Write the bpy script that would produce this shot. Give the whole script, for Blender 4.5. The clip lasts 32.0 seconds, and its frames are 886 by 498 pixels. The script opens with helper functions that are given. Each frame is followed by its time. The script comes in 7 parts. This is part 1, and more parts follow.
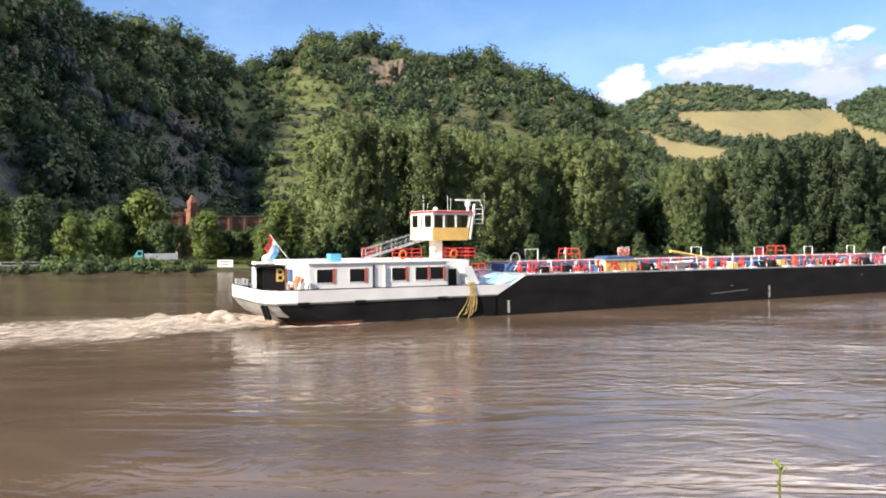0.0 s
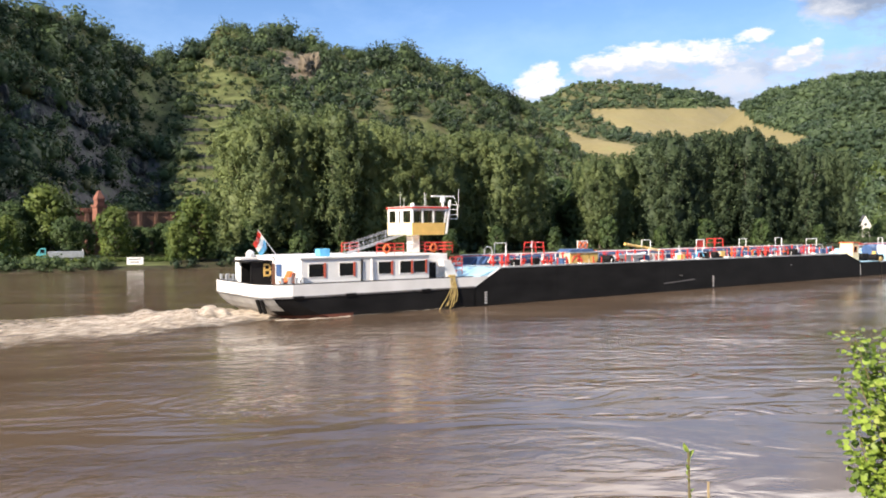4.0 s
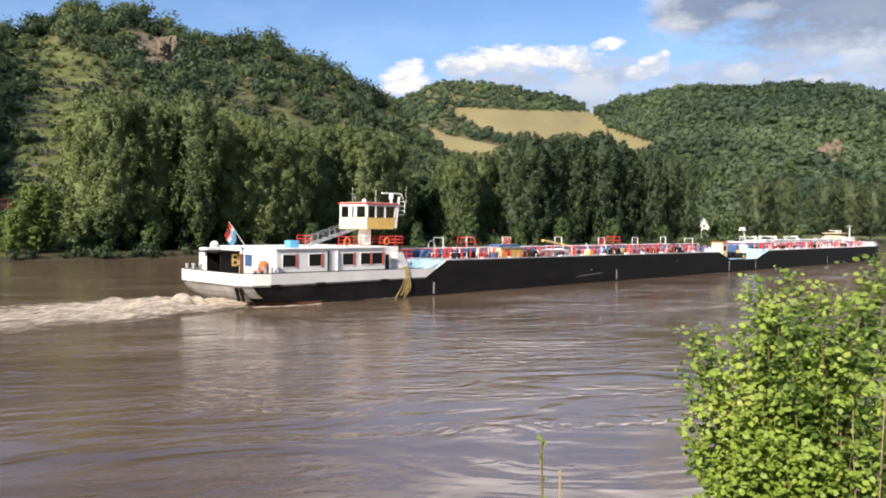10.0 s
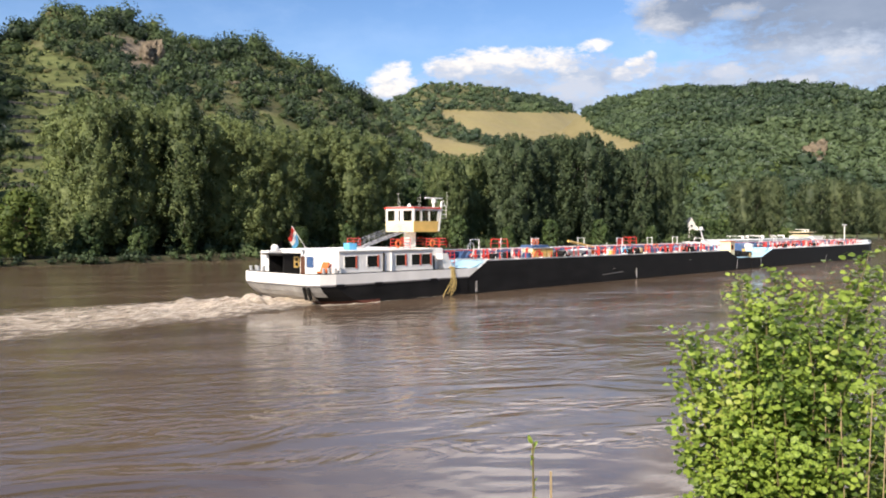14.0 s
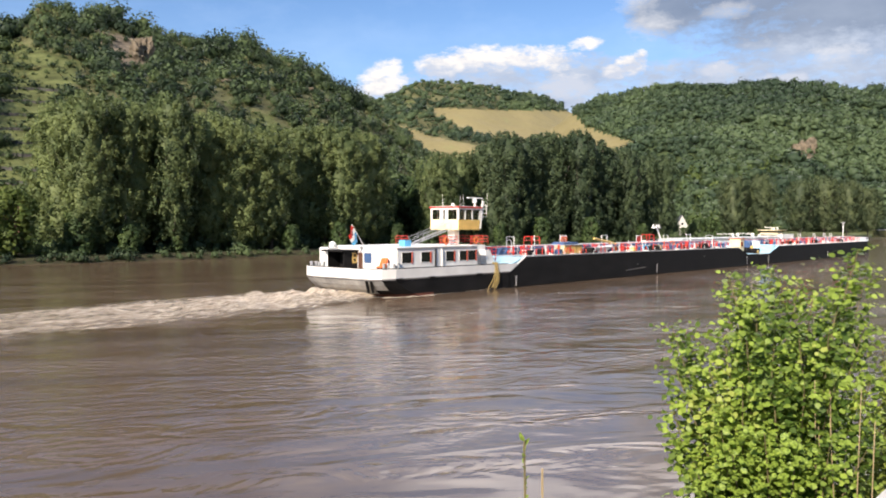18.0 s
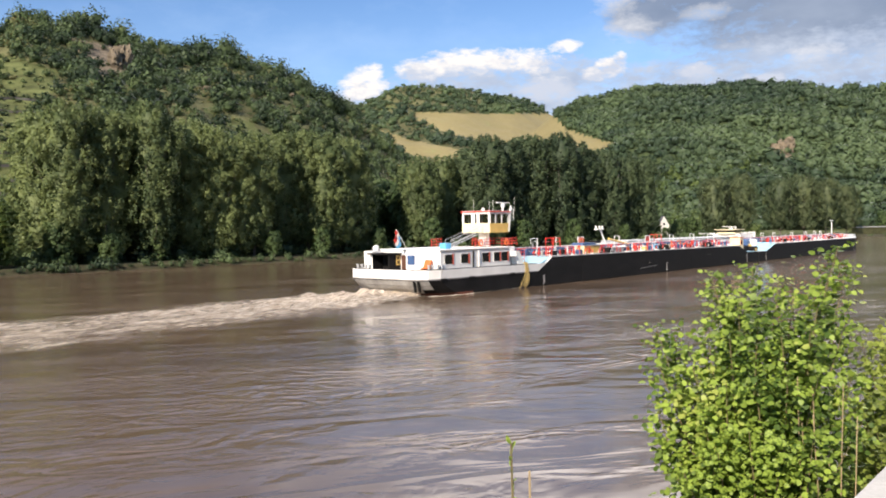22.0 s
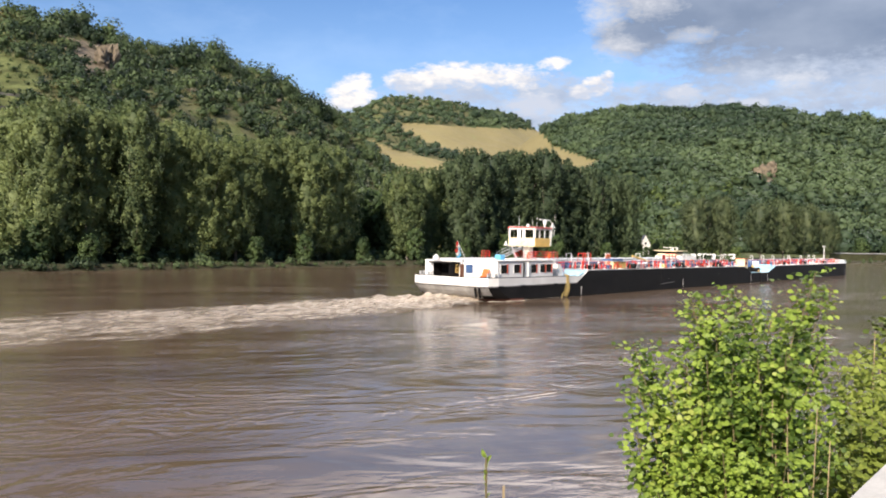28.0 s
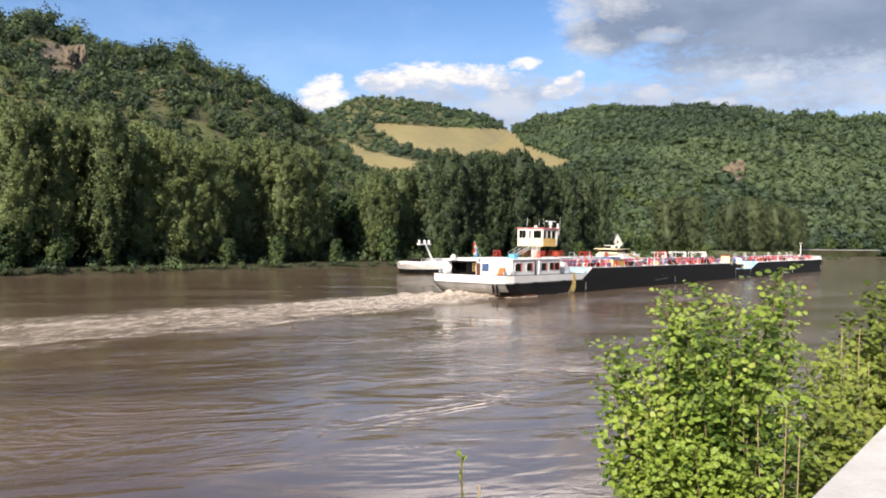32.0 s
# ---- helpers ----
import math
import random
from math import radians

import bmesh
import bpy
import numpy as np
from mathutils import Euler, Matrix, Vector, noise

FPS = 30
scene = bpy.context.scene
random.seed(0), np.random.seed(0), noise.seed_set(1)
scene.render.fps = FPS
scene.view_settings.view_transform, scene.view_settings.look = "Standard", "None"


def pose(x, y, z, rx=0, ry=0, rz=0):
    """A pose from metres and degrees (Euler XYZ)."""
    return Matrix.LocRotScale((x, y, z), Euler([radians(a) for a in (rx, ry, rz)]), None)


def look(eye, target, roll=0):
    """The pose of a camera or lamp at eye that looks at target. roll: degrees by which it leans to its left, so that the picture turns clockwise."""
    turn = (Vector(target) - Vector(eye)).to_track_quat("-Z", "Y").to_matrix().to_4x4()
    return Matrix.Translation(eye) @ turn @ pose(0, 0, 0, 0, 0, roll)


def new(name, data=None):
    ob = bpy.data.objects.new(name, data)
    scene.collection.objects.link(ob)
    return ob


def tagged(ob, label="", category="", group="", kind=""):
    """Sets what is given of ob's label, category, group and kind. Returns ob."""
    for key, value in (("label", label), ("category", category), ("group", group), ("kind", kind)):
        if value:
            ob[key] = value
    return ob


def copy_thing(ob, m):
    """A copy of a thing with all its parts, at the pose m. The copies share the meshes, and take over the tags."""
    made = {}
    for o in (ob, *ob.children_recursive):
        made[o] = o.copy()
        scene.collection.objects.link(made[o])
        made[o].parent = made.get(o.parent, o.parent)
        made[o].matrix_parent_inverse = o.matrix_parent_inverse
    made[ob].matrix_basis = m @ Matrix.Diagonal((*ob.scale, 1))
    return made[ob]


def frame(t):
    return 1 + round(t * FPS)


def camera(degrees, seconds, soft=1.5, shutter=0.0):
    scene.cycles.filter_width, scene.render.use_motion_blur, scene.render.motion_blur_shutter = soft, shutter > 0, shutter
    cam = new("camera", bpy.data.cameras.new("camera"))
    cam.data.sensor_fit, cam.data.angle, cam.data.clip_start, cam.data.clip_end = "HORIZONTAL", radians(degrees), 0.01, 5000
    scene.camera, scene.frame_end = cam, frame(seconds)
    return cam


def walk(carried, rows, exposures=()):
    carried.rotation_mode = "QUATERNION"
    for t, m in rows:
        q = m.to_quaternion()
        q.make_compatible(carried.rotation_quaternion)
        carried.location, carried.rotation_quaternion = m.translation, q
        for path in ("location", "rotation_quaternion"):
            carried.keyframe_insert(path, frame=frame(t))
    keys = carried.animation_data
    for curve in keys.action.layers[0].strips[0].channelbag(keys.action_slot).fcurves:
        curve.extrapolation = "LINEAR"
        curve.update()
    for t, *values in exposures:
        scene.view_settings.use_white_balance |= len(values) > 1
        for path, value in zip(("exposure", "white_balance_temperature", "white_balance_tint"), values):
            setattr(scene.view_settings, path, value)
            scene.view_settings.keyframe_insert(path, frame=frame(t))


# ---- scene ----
cam = camera(57.83, 32.0, soft=1.9)
EYE = 6.69  # eye above the river
walk(cam, [(t, pose(0, 0, EYE, 90 + a, b, c)) for t, a, b, c in (
    (0, -1.05, 0.11, -0.00), (0.5, -1.45, 0.28, -1.85), (1, -1.52, 0.30, -2.95), (1.5, -1.46, 0.34, -3.31), (2, -1.35, 0.54, -3.46),
    (2.5, -1.23, 0.61, -3.99), (3, -1.39, 0.55, -4.68), (3.5, -1.38, 0.56, -5.25), (5.5, -1.61, -0.09, -7.31), (6, -1.52, 0.05, -7.61),
    (6.5, -1.36, -0.12, -8.23), (7, -0.98, -0.15, -9.25), (7.5, -0.81, -0.26, -10.32), (8, -0.73, -0.38, -11.21), (8.5, -1.02, -0.51, -12.07),
    (9, -1.71, -0.68, -13.59), (9.5, -1.88, -0.74, -14.97), (10, -1.75, -0.67, -15.58), (10.5, -1.56, -0.51, -15.81), (11, -1.35, -0.29, -15.96),
    (11.5, -1.18, -0.10, -16.13), (12, -1.13, -0.03, -16.27), (12.5, -1.17, -0.01, -16.26), (13, -1.17, -0.15, -16.12), (13.5, -1.34, -0.29, -16.12),
    (14, -1.58, -0.15, -16.38), (14.5, -1.70, -0.13, -16.57), (16.5, -2.31, 0.18, -17.03), (17, -2.25, 0.08, -17.14), (17.5, -1.97, -0.15, -17.12),
    (18, -1.72, -0.12, -16.99), (18.5, -1.72, 0.18, -17.04), (19, -1.66, 0.64, -17.21), (19.5, -1.43, 0.76, -17.27), (20, -1.30, 0.60, -17.36),
    (20.5, -1.15, 0.62, -17.54), (21, -1.17, 0.73, -17.69), (21.5, -1.40, 0.75, -17.92), (22, -1.44, 0.80, -18.19), (22.5, -1.30, 0.54, -18.37),
    (23, -1.19, 0.20, -18.38), (23.5, -1.26, 0.03, -18.33), (24, -1.28, -0.00, -18.27), (24.5, -1.16, -0.00, -18.36), (25, -1.10, -0.26, -18.57),
    (25.5, -1.24, -0.47, -18.50), (27.5, -0.88, -1.45, -19.01), (28, -0.60, -1.25, -19.42), (28.5, -0.66, -1.24, -19.86), (29, -0.67, -1.10, -20.26),
    (29.5, -0.60, -0.85, -20.42), (30, -0.55, -0.94, -20.51), (30.5, -0.47, -1.00, -20.70), (31, -0.41, -0.83, -20.92), (31.5, -0.42, -0.74, -21.09),
    (32, -0.55, -0.73, -21.32),
)], [(0, 1.17, 6750, 12), (6, 1.0, 6750, 12), (11, 0.87, 6750, 12), (32, 0.86, 6750, 12)])

# ---- sky and sun ----
SUN_AZ, SUN_EL = -134.0, 31.0  # degrees from +y towards +x, and up
world = bpy.data.worlds.new("world")
scene.world = world
world.use_nodes = True
wn, wl = world.node_tree.nodes, world.node_tree.links
wn.clear()


def wnode(kind, **kw):
    n = wn.new(kind)
    for k, v in kw.items():
        n.inputs[k].default_value = v
    return n


def wmath(op, a, b=None, c=None, clamp=False):
    n = wn.new("ShaderNodeMath")
    n.operation, n.use_clamp = op, clamp
    for i, v in enumerate((a, b, c)):
        if v is None:
            continue
        if isinstance(v, (int, float)):
            n.inputs[i].default_value = v
        else:
            wl.new(v, n.inputs[i])
    return n.outputs[0]


sky = wn.new("ShaderNodeTexSky")
sky.sky_type, sky.sun_disc = "NISHITA", False
sky.sun_elevation, sky.sun_rotation = radians(SUN_EL), radians(SUN_AZ)
sky.air_density, sky.dust_density, sky.ozone_density = 1.0, 0.4, 3.0
geo = wn.new("ShaderNodeTexCoord")
sep = wn.new("ShaderNodeSeparateXYZ")
wl.new(geo.outputs["Generated"], sep.inputs[0])
az = wmath("MULTIPLY", wmath("ARCTAN2", sep.outputs[0], sep.outputs[1]), 57.2958)
el = wmath("MULTIPLY", wmath("ARCSINE", sep.outputs[2]), 57.2958)
cmb = wn.new("ShaderNodeCombineXYZ")
wl.new(wmath("MULTIPLY", az, 0.1), cmb.inputs[0])
wl.new(wmath("MULTIPLY", el, 0.2), cmb.inputs[1])


def wnoise(scale, detail, rough, shift):
    n = wnode("ShaderNodeTexNoise", Scale=scale, Detail=detail, Roughness=rough)
    m = wn.new("ShaderNodeMapping")
    m.inputs["Location"].default_value = shift
    wl.new(cmb.outputs[0], m.inputs[0])
    wl.new(m.outputs[0], n.inputs["Vector"])
    return n.outputs[0]


def blob(a0, e0, wa, we):
    """1 in the middle of a cloud at that azimuth and elevation, falling off to below 0."""
    da = wmath("DIVIDE", wmath("SUBTRACT", az, a0), wa)
    de = wmath("DIVIDE", wmath("SUBTRACT", el, e0), we)
    return wmath("SUBTRACT", 1.0, wmath("ADD", wmath("MULTIPLY", da, da), wmath("MULTIPLY", de, de)))


puff = wnoise(4.6, 10, 0.62, (3.1, 0.4, 0))
curl = wnoise(14.0, 8, 0.65, (5.3, 1.9, 0))
wisp = wnoise(0.55, 9, 0.62, (7.7, 2.2, 1))
fine = wnoise(1.3, 6, 0.5, (1.7, 5.2, 0))
lump = wnoise(2.6, 6, 0.55, (4.4, 0.2, 3))


def cover(blobs, ragged, sharp):
    """How much of the sky a group of clouds covers: overlapping ovals with ragged rims."""
    v = None
    for q in blobs:
        w = blob(*q)
        v = w if v is None else wmath("MAXIMUM", v, w)
    v = wmath("ADD", wmath("MAXIMUM", v, -3.0), wmath("MULTIPLY", wmath("ADD", wmath("SUBTRACT", puff, 0.5), wmath("MULTIPLY", wmath("SUBTRACT", curl, 0.5), 0.7)), ragged))
    return wmath("MULTIPLY", v, sharp, clamp=True)


# white heaps low over the saddle, their grey bases, and the grey sheet high on the far side, spreading on beyond the view
heap = cover(((12.6, 9.9, 1.9, 1.5), (13.2, 10.8, 1.1, 0.9), (10.6, 8.8, 2.4, 1.1), (16.6, 11.1, 1.8, 1.0), (19.2, 11.5, 2.8, 1.05), (22.0, 11.6, 3.0, 1.0), (24.8, 11.5, 2.2, 0.85),
              (30.1, 11.0, 1.15, 0.75), (29.0, 10.55, 1.1, 0.55), (30.7, 11.4, 0.6, 0.6), (35.7, 10.4, 1.5, 0.55), (39.6, 9.5, 2.0, 0.5), (27.0, 12.5, 1.3, 0.5), (25.5, 9.6, 2.2, 0.9)), 2.5, 1.25)
base = cover(((20.5, 10.4, 7.0, 1.3), (26.5, 10.0, 4.5, 2.2), (22.0, 8.6, 12.0, 1.7), (36.0, 9.6, 9.0, 2.0), (46.0, 10.0, 16.0, 2.6)), 2.2, 1.0)
sheet = cover(((48.0, 14.6, 17.0, 4.0), (36.5, 16.8, 7.4, 4.2), (72.0, 20.0, 32.0, 14.0), (46.0, 12.2, 13.0, 2.0), (32.5, 14.2, 3.2, 1.7)), 1.3, 1.5)
rim = cover(((30.4, 15.9, 2.0, 2.0), (31.4, 13.5, 2.0, 1.0), (33.2, 16.4, 3.0, 1.3), (36.4, 14.1, 1.8, 0.6), (34.0, 18.8, 6.0, 1.4), (42.0, 19.2, 7.0, 1.2), (43.0, 10.9, 2.2, 0.6)), 2.4, 0.6)
# broken bright cloud added unseen above the view's right, to brighten the water
over = wnoise(1.1, 6, 0.55, (0.4, 8.1, 2))
over = wmath("MULTIPLY", wmath("SUBTRACT", over, 0.31), 4.0, clamp=True)
over = wmath("MULTIPLY", over, wmath("MULTIPLY", wmath("SUBTRACT", el, 16.8), 0.35, clamp=True))
over = wmath("MULTIPLY", over, wmath("MULTIPLY_ADD", az, 0.045, -0.15, clamp=True))
over = wmath("MULTIPLY", over, wmath("MULTIPLY", wmath("SUBTRACT", 95.0, az), 0.03, clamp=True))
over = wmath("MULTIPLY", over, wmath("MULTIPLY", wmath("SUBTRACT", 62.0, el), 0.05, clamp=True))
veil = wmath("MULTIPLY", wmath("SUBTRACT", wisp, 0.44), 2.2, clamp=True)
low = wmath("MULTIPLY", wmath("SUBTRACT", 17.0, el), 0.055, clamp=True)
veil = wmath("MULTIPLY", wmath("ADD", wmath("MULTIPLY", veil, 0.38), wmath("MULTIPLY", low, 0.42)), 1.0, clamp=True)
top = wmath("MULTIPLY", wmath("ADD", wmath("SUBTRACT", el, wmath("MULTIPLY_ADD", wmath("MULTIPLY", wmath("SUBTRACT", az, 14.5), 0.8, clamp=True), 1.7, 9.0)), wmath("MULTIPLY", wmath("SUBTRACT", puff, 0.5), 6.0)), 0.8, clamp=True)
greyt = wmath("MULTIPLY", wmath("SUBTRACT", fine, 0.38), 2.6, clamp=True)


def wmix(fac, a, b):
    n = wn.new("ShaderNodeMix")
    n.data_type = "RGBA"
    wl.new(fac, n.inputs[0])
    for i, v in ((6, a), (7, b)):
        if isinstance(v, tuple):
            n.inputs[i].default_value = (*v, 1)
        else:
            wl.new(v, n.inputs[i])
    return n.outputs[2]


SKY_GAIN = 0.074
sky_gain = wn.new("ShaderNodeVectorMath")
sky_gain.operation = "SCALE"
sky_gain.inputs["Scale"].default_value = SKY_GAIN
tint = wn.new("ShaderNodeMix")
tint.data_type, tint.blend_type = "RGBA", "MULTIPLY"
tint.inputs[0].default_value, tint.inputs[7].default_value = 1.0, (0.76, 0.95, 1.17, 1)
wl.new(sky.outputs[0], tint.inputs[6])
wl.new(tint.outputs[2], sky_gain.inputs[0])
col = wmix(veil, sky_gain.outputs[0], (0.42, 0.55, 0.74))
col = wmix(sheet, col, wmix(greyt, (0.14, 0.185, 0.27), (0.25, 0.30, 0.39)))
col = wmix(over, col, (3.3, 3.25, 3.3))
col = wmix(base, col, wmix(wmath("MULTIPLY", wmath("SUBTRACT", lump, 0.36), 3.0, clamp=True), (0.25, 0.31, 0.42), (0.35, 0.40, 0.485)))
col = wmix(wmath("MULTIPLY", rim, 0.8), col, (0.47, 0.49, 0.53))
col = wmix(heap, col, wmix(top, (0.36, 0.40, 0.48), (0.58, 0.57, 0.56)))
bg = wnode("ShaderNodeBackground", Strength=1.0)
wl.new(col, bg.inputs["Color"])
wo = wn.new("ShaderNodeOutputWorld")
wl.new(bg.outputs[0], wo.inputs[0])

sun_data = bpy.data.lights.new("sun", "SUN")
sun_data.energy, sun_data.angle, sun_data.color = 4.8, radians(0.6), (1.0, 0.91, 0.78)
sun = new("sun", sun_data)
sd = Vector((math.sin(radians(SUN_AZ)) * math.cos(radians(SUN_EL)), math.cos(radians(SUN_AZ)) * math.cos(radians(SUN_EL)), math.sin(radians(SUN_EL))))
sun.matrix_world = look(sd * 300, (0, 0, 0))


# ---- materials ----
def material(name, colour, rough=0.6, metal=0.0, dark=0.75, scale=1.5, grain=18.0, bump=0.15, light=1.15, stretch=(1, 1, 1), dirt=None, dirt_at=0.62, spec=0.4):
    """Paint or stone: a base colour with large stains, fine grain, relief and, if dirt is given, patches of that colour."""
    m = bpy.data.materials.new(name)
    m.use_nodes = True
    nt = m.node_tree
    n, l = nt.nodes, nt.links
    p = n["Principled BSDF"]
    p.inputs["Metallic"].default_value, p.inputs["Specular IOR Level"].default_value = metal, spec
    tc = n.new("ShaderNodeTexCoord")
    mp = n.new("ShaderNodeMapping")
    mp.inputs["Scale"].default_value = stretch
    l.new(tc.outputs["Object"], mp.inputs[0])
    big, small = n.new("ShaderNodeTexNoise"), n.new("ShaderNodeTexNoise")
    for t, s, d in ((big, scale, 5), (small, grain, 3)):
        t.inputs["Scale"].default_value, t.inputs["Detail"].default_value = s, d
        l.new(mp.outputs[0], t.inputs["Vector"])
    ramp = n.new("ShaderNodeValToRGB")
    ramp.color_ramp.elements[0].position, ramp.color_ramp.elements[1].position = 0.3, 0.72
    ramp.color_ramp.elements[0].color = (*[c * dark for c in colour], 1)
    ramp.color_ramp.elements[1].color = (*[min(1, c * light) for c in colour], 1)
    add = n.new("ShaderNodeMath")
    add.operation = "MULTIPLY_ADD"
    add.inputs[1].default_value = 0.35
    l.new(small.outputs[0], add.inputs[0])
    sub = n.new("ShaderNodeMath")
    sub.operation = "SUBTRACT"
    sub.inputs[1].default_value = 0.175
    l.new(big.outputs[0], sub.inputs[0])
    l.new(sub.outputs[0], add.inputs[2])
    l.new(add.outputs[0], ramp.inputs[0])
    out = ramp.outputs[0]
    if dirt:
        t = n.new("ShaderNodeTexNoise")
        t.inputs["Scale"].default_value, t.inputs["Detail"].default_value, t.inputs["Roughness"].default_value = scale * 2.3, 7, 0.7
        l.new(mp.outputs[0], t.inputs["Vector"])
        r2 = n.new("ShaderNodeMapRange")
        r2.inputs["From Min"].default_value, r2.inputs["From Max"].default_value = dirt_at, dirt_at + 0.14
        l.new(t.outputs[0], r2.inputs["Value"])
        mx = n.new("ShaderNodeMix")
        mx.data_type = "RGBA"
        l.new(r2.outputs[0], mx.inputs[0])
        l.new(out, mx.inputs[6])
        mx.inputs[7].default_value = (*dirt, 1)
        out = mx.outputs[2]
    l.new(out, p.inputs["Base Color"])
    rr = n.new("ShaderNodeMapRange")
    rr.inputs["To Min"].default_value, rr.inputs["To Max"].default_value = max(0.05, rough - 0.12), min(1, rough + 0.12)
    l.new(big.outputs[0], rr.inputs["Value"])
    l.new(rr.outputs[0], p.inputs["Roughness"])
    bp = n.new("ShaderNodeBump")
    bp.inputs["Strength"].default_value, bp.inputs["Distance"].default_value = bump, 0.6 / grain
    l.new(small.outputs[0], bp.inputs["Height"])
    l.new(bp.outputs[0], p.inputs["Normal"])
    return m


def foliage(name, dark, light, scale, leaf=0.45, through_light=0.25, dry=None, each=0.0, gloss=0.25, rough=0.6):
    """Leaves: colour by tree, by crown (large noise), by clump and by leaf, with some light passing through."""
    m = bpy.data.materials.new(name)
    m.use_nodes = True
    n, l = m.node_tree.nodes, m.node_tree.links
    p = n["Principled BSDF"]
    p.inputs["Roughness"].default_value, p.inputs["Specular IOR Level"].default_value = rough, gloss
    tc = n.new("ShaderNodeTexCoord")
    big, mid = n.new("ShaderNodeTexNoise"), n.new("ShaderNodeTexNoise")
    big.inputs["Scale"].default_value, mid.inputs["Scale"].default_value = scale, scale * 6
    big.inputs["Detail"].default_value = 3
    isl = n.new("ShaderNodeNewGeometry")
    for t in (big, mid):
        l.new(tc.outputs["Object"], t.inputs["Vector"])

    def mth(op, a, b):
        q = n.new("ShaderNodeMath")
        q.operation = op
        for i, v in enumerate((a, b)):
            if isinstance(v, (int, float)):
                q.inputs[i].default_value = v
            else:
                l.new(v, q.inputs[i])
        return q.outputs[0]
    f = mth("ADD", mth("MULTIPLY", mth("SUBTRACT", big.outputs[0], 0.5), 2.0), mth("MULTIPLY", mid.outputs[0], 0.45))
    f = mth("ADD", f, mth("MULTIPLY", isl.outputs["Random Per Island"], leaf))
    f = mth("ADD", f, 0.225 - leaf / 2 - each / 2)
    tone = n.new("ShaderNodeAttribute")
    tone.attribute_name = "tone"
    f = mth("ADD", f, tone.outputs["Fac"])
    if each:
        f = mth("ADD", f, mth("MULTIPLY", n.new("ShaderNodeObjectInfo").outputs["Random"], each))
    ramp = n.new("ShaderNodeValToRGB")
    e = ramp.color_ramp.elements
    e[0].position, e[1].position = 0.1, 0.85
    e[0].color, e[1].color = (*dark, 1), (*light, 1)
    if dry:
        x = e.new(0.97)
        x.color = (*dry, 1)
    l.new(f, ramp.inputs[0])
    l.new(ramp.outputs[0], p.inputs["Base Color"])
    tr = n.new("ShaderNodeBsdfTranslucent")
    l.new(ramp.outputs[0], tr.inputs[0])
    mx = n.new("ShaderNodeMixShader")
    mx.inputs[0].default_value = through_light
    l.new(p.outputs[0], mx.inputs[1])
    l.new(tr.outputs[0], mx.inputs[2])
    l.new(mx.outputs[0], n["Material Output"].inputs[0])
    return m


M_white = material("white_paint", (0.80, 0.78, 0.75), 0.45, dark=0.88, light=1.05, scale=0.6, grain=30, bump=0.05, dirt=(0.52, 0.45, 0.38), dirt_at=0.66)
M_black = material("black_hull_paint", (0.013, 0.0125, 0.0125), 0.6, dark=0.7, light=1.5, scale=0.35, grain=9, bump=0.12, stretch=(1, 1, 2.5), dirt=(0.034, 0.027, 0.023), dirt_at=0.64, spec=0.1)
M_rust = material("red_antifouling", (0.17, 0.055, 0.035), 0.7, dark=0.55, scale=1.2, grain=14, bump=0.2)
M_scuff = material("worn_grey_steel", (0.16, 0.15, 0.145), 0.55, dark=0.5, scale=0.9, grain=10, bump=0.2, dirt=(0.10, 0.06, 0.04), dirt_at=0.6)
M_plate = material("worn_pale_steel", (0.34, 0.325, 0.31), 0.5, dark=0.6, scale=0.9, grain=10, bump=0.2, dirt=(0.13, 0.08, 0.05), dirt_at=0.62)
M_red = material("red_paint", (0.58, 0.045, 0.032), 0.45, dark=0.75, scale=2, grain=25, bump=0.05)
M_orange = material("orange_paint", (0.70, 0.16, 0.045), 0.5, dark=0.75, scale=2, grain=25, bump=0.05)
M_yellow = material("yellow_paint", (0.72, 0.47, 0.14), 0.5, dark=0.85, scale=1.2, grain=25, bump=0.05, light=1.08)
M_cream = material("cream_paint", (0.78, 0.66, 0.42), 0.5, dark=0.88, scale=1.2, grain=25, bump=0.05, light=1.06)
M_blue = material("pale_blue_deck_paint", (0.30, 0.50, 0.62), 0.55, dark=0.8, scale=1.2, grain=20, bump=0.08)
M_bright_blue = material("bright_blue_plastic", (0.12, 0.42, 0.68), 0.4, dark=0.85, scale=2, grain=20, bump=0.03)
M_navy = material("dark_blue_paint", (0.05, 0.10, 0.22), 0.5, dark=0.7, scale=2, grain=20, bump=0.05)
M_steel = material("galvanised_steel", (0.50, 0.51, 0.52), 0.45, metal=0.6, dark=0.8, scale=2, grain=30, bump=0.05)
M_deck = material("grey_deck_paint", (0.30, 0.30, 0.30), 0.7, dark=0.7, scale=0.8, grain=15, bump=0.15, dirt=(0.2, 0.12, 0.08))
M_dark = material("dark_rubber", (0.012, 0.011, 0.011), 0.7, dark=0.7, scale=2, grain=20, bump=0.15, spec=0.15)
M_rope = material("yellow_rope", (0.42, 0.31, 0.12), 0.85, dark=0.6, scale=8, grain=60, bump=0.5)
M_wood = material("varnished_wood", (0.10, 0.045, 0.03), 0.5, dark=0.6, scale=2, grain=30, bump=0.1, stretch=(1, 6, 6))
M_clear = bpy.data.materials.new("clear_window_glass")
M_clear.use_nodes = True


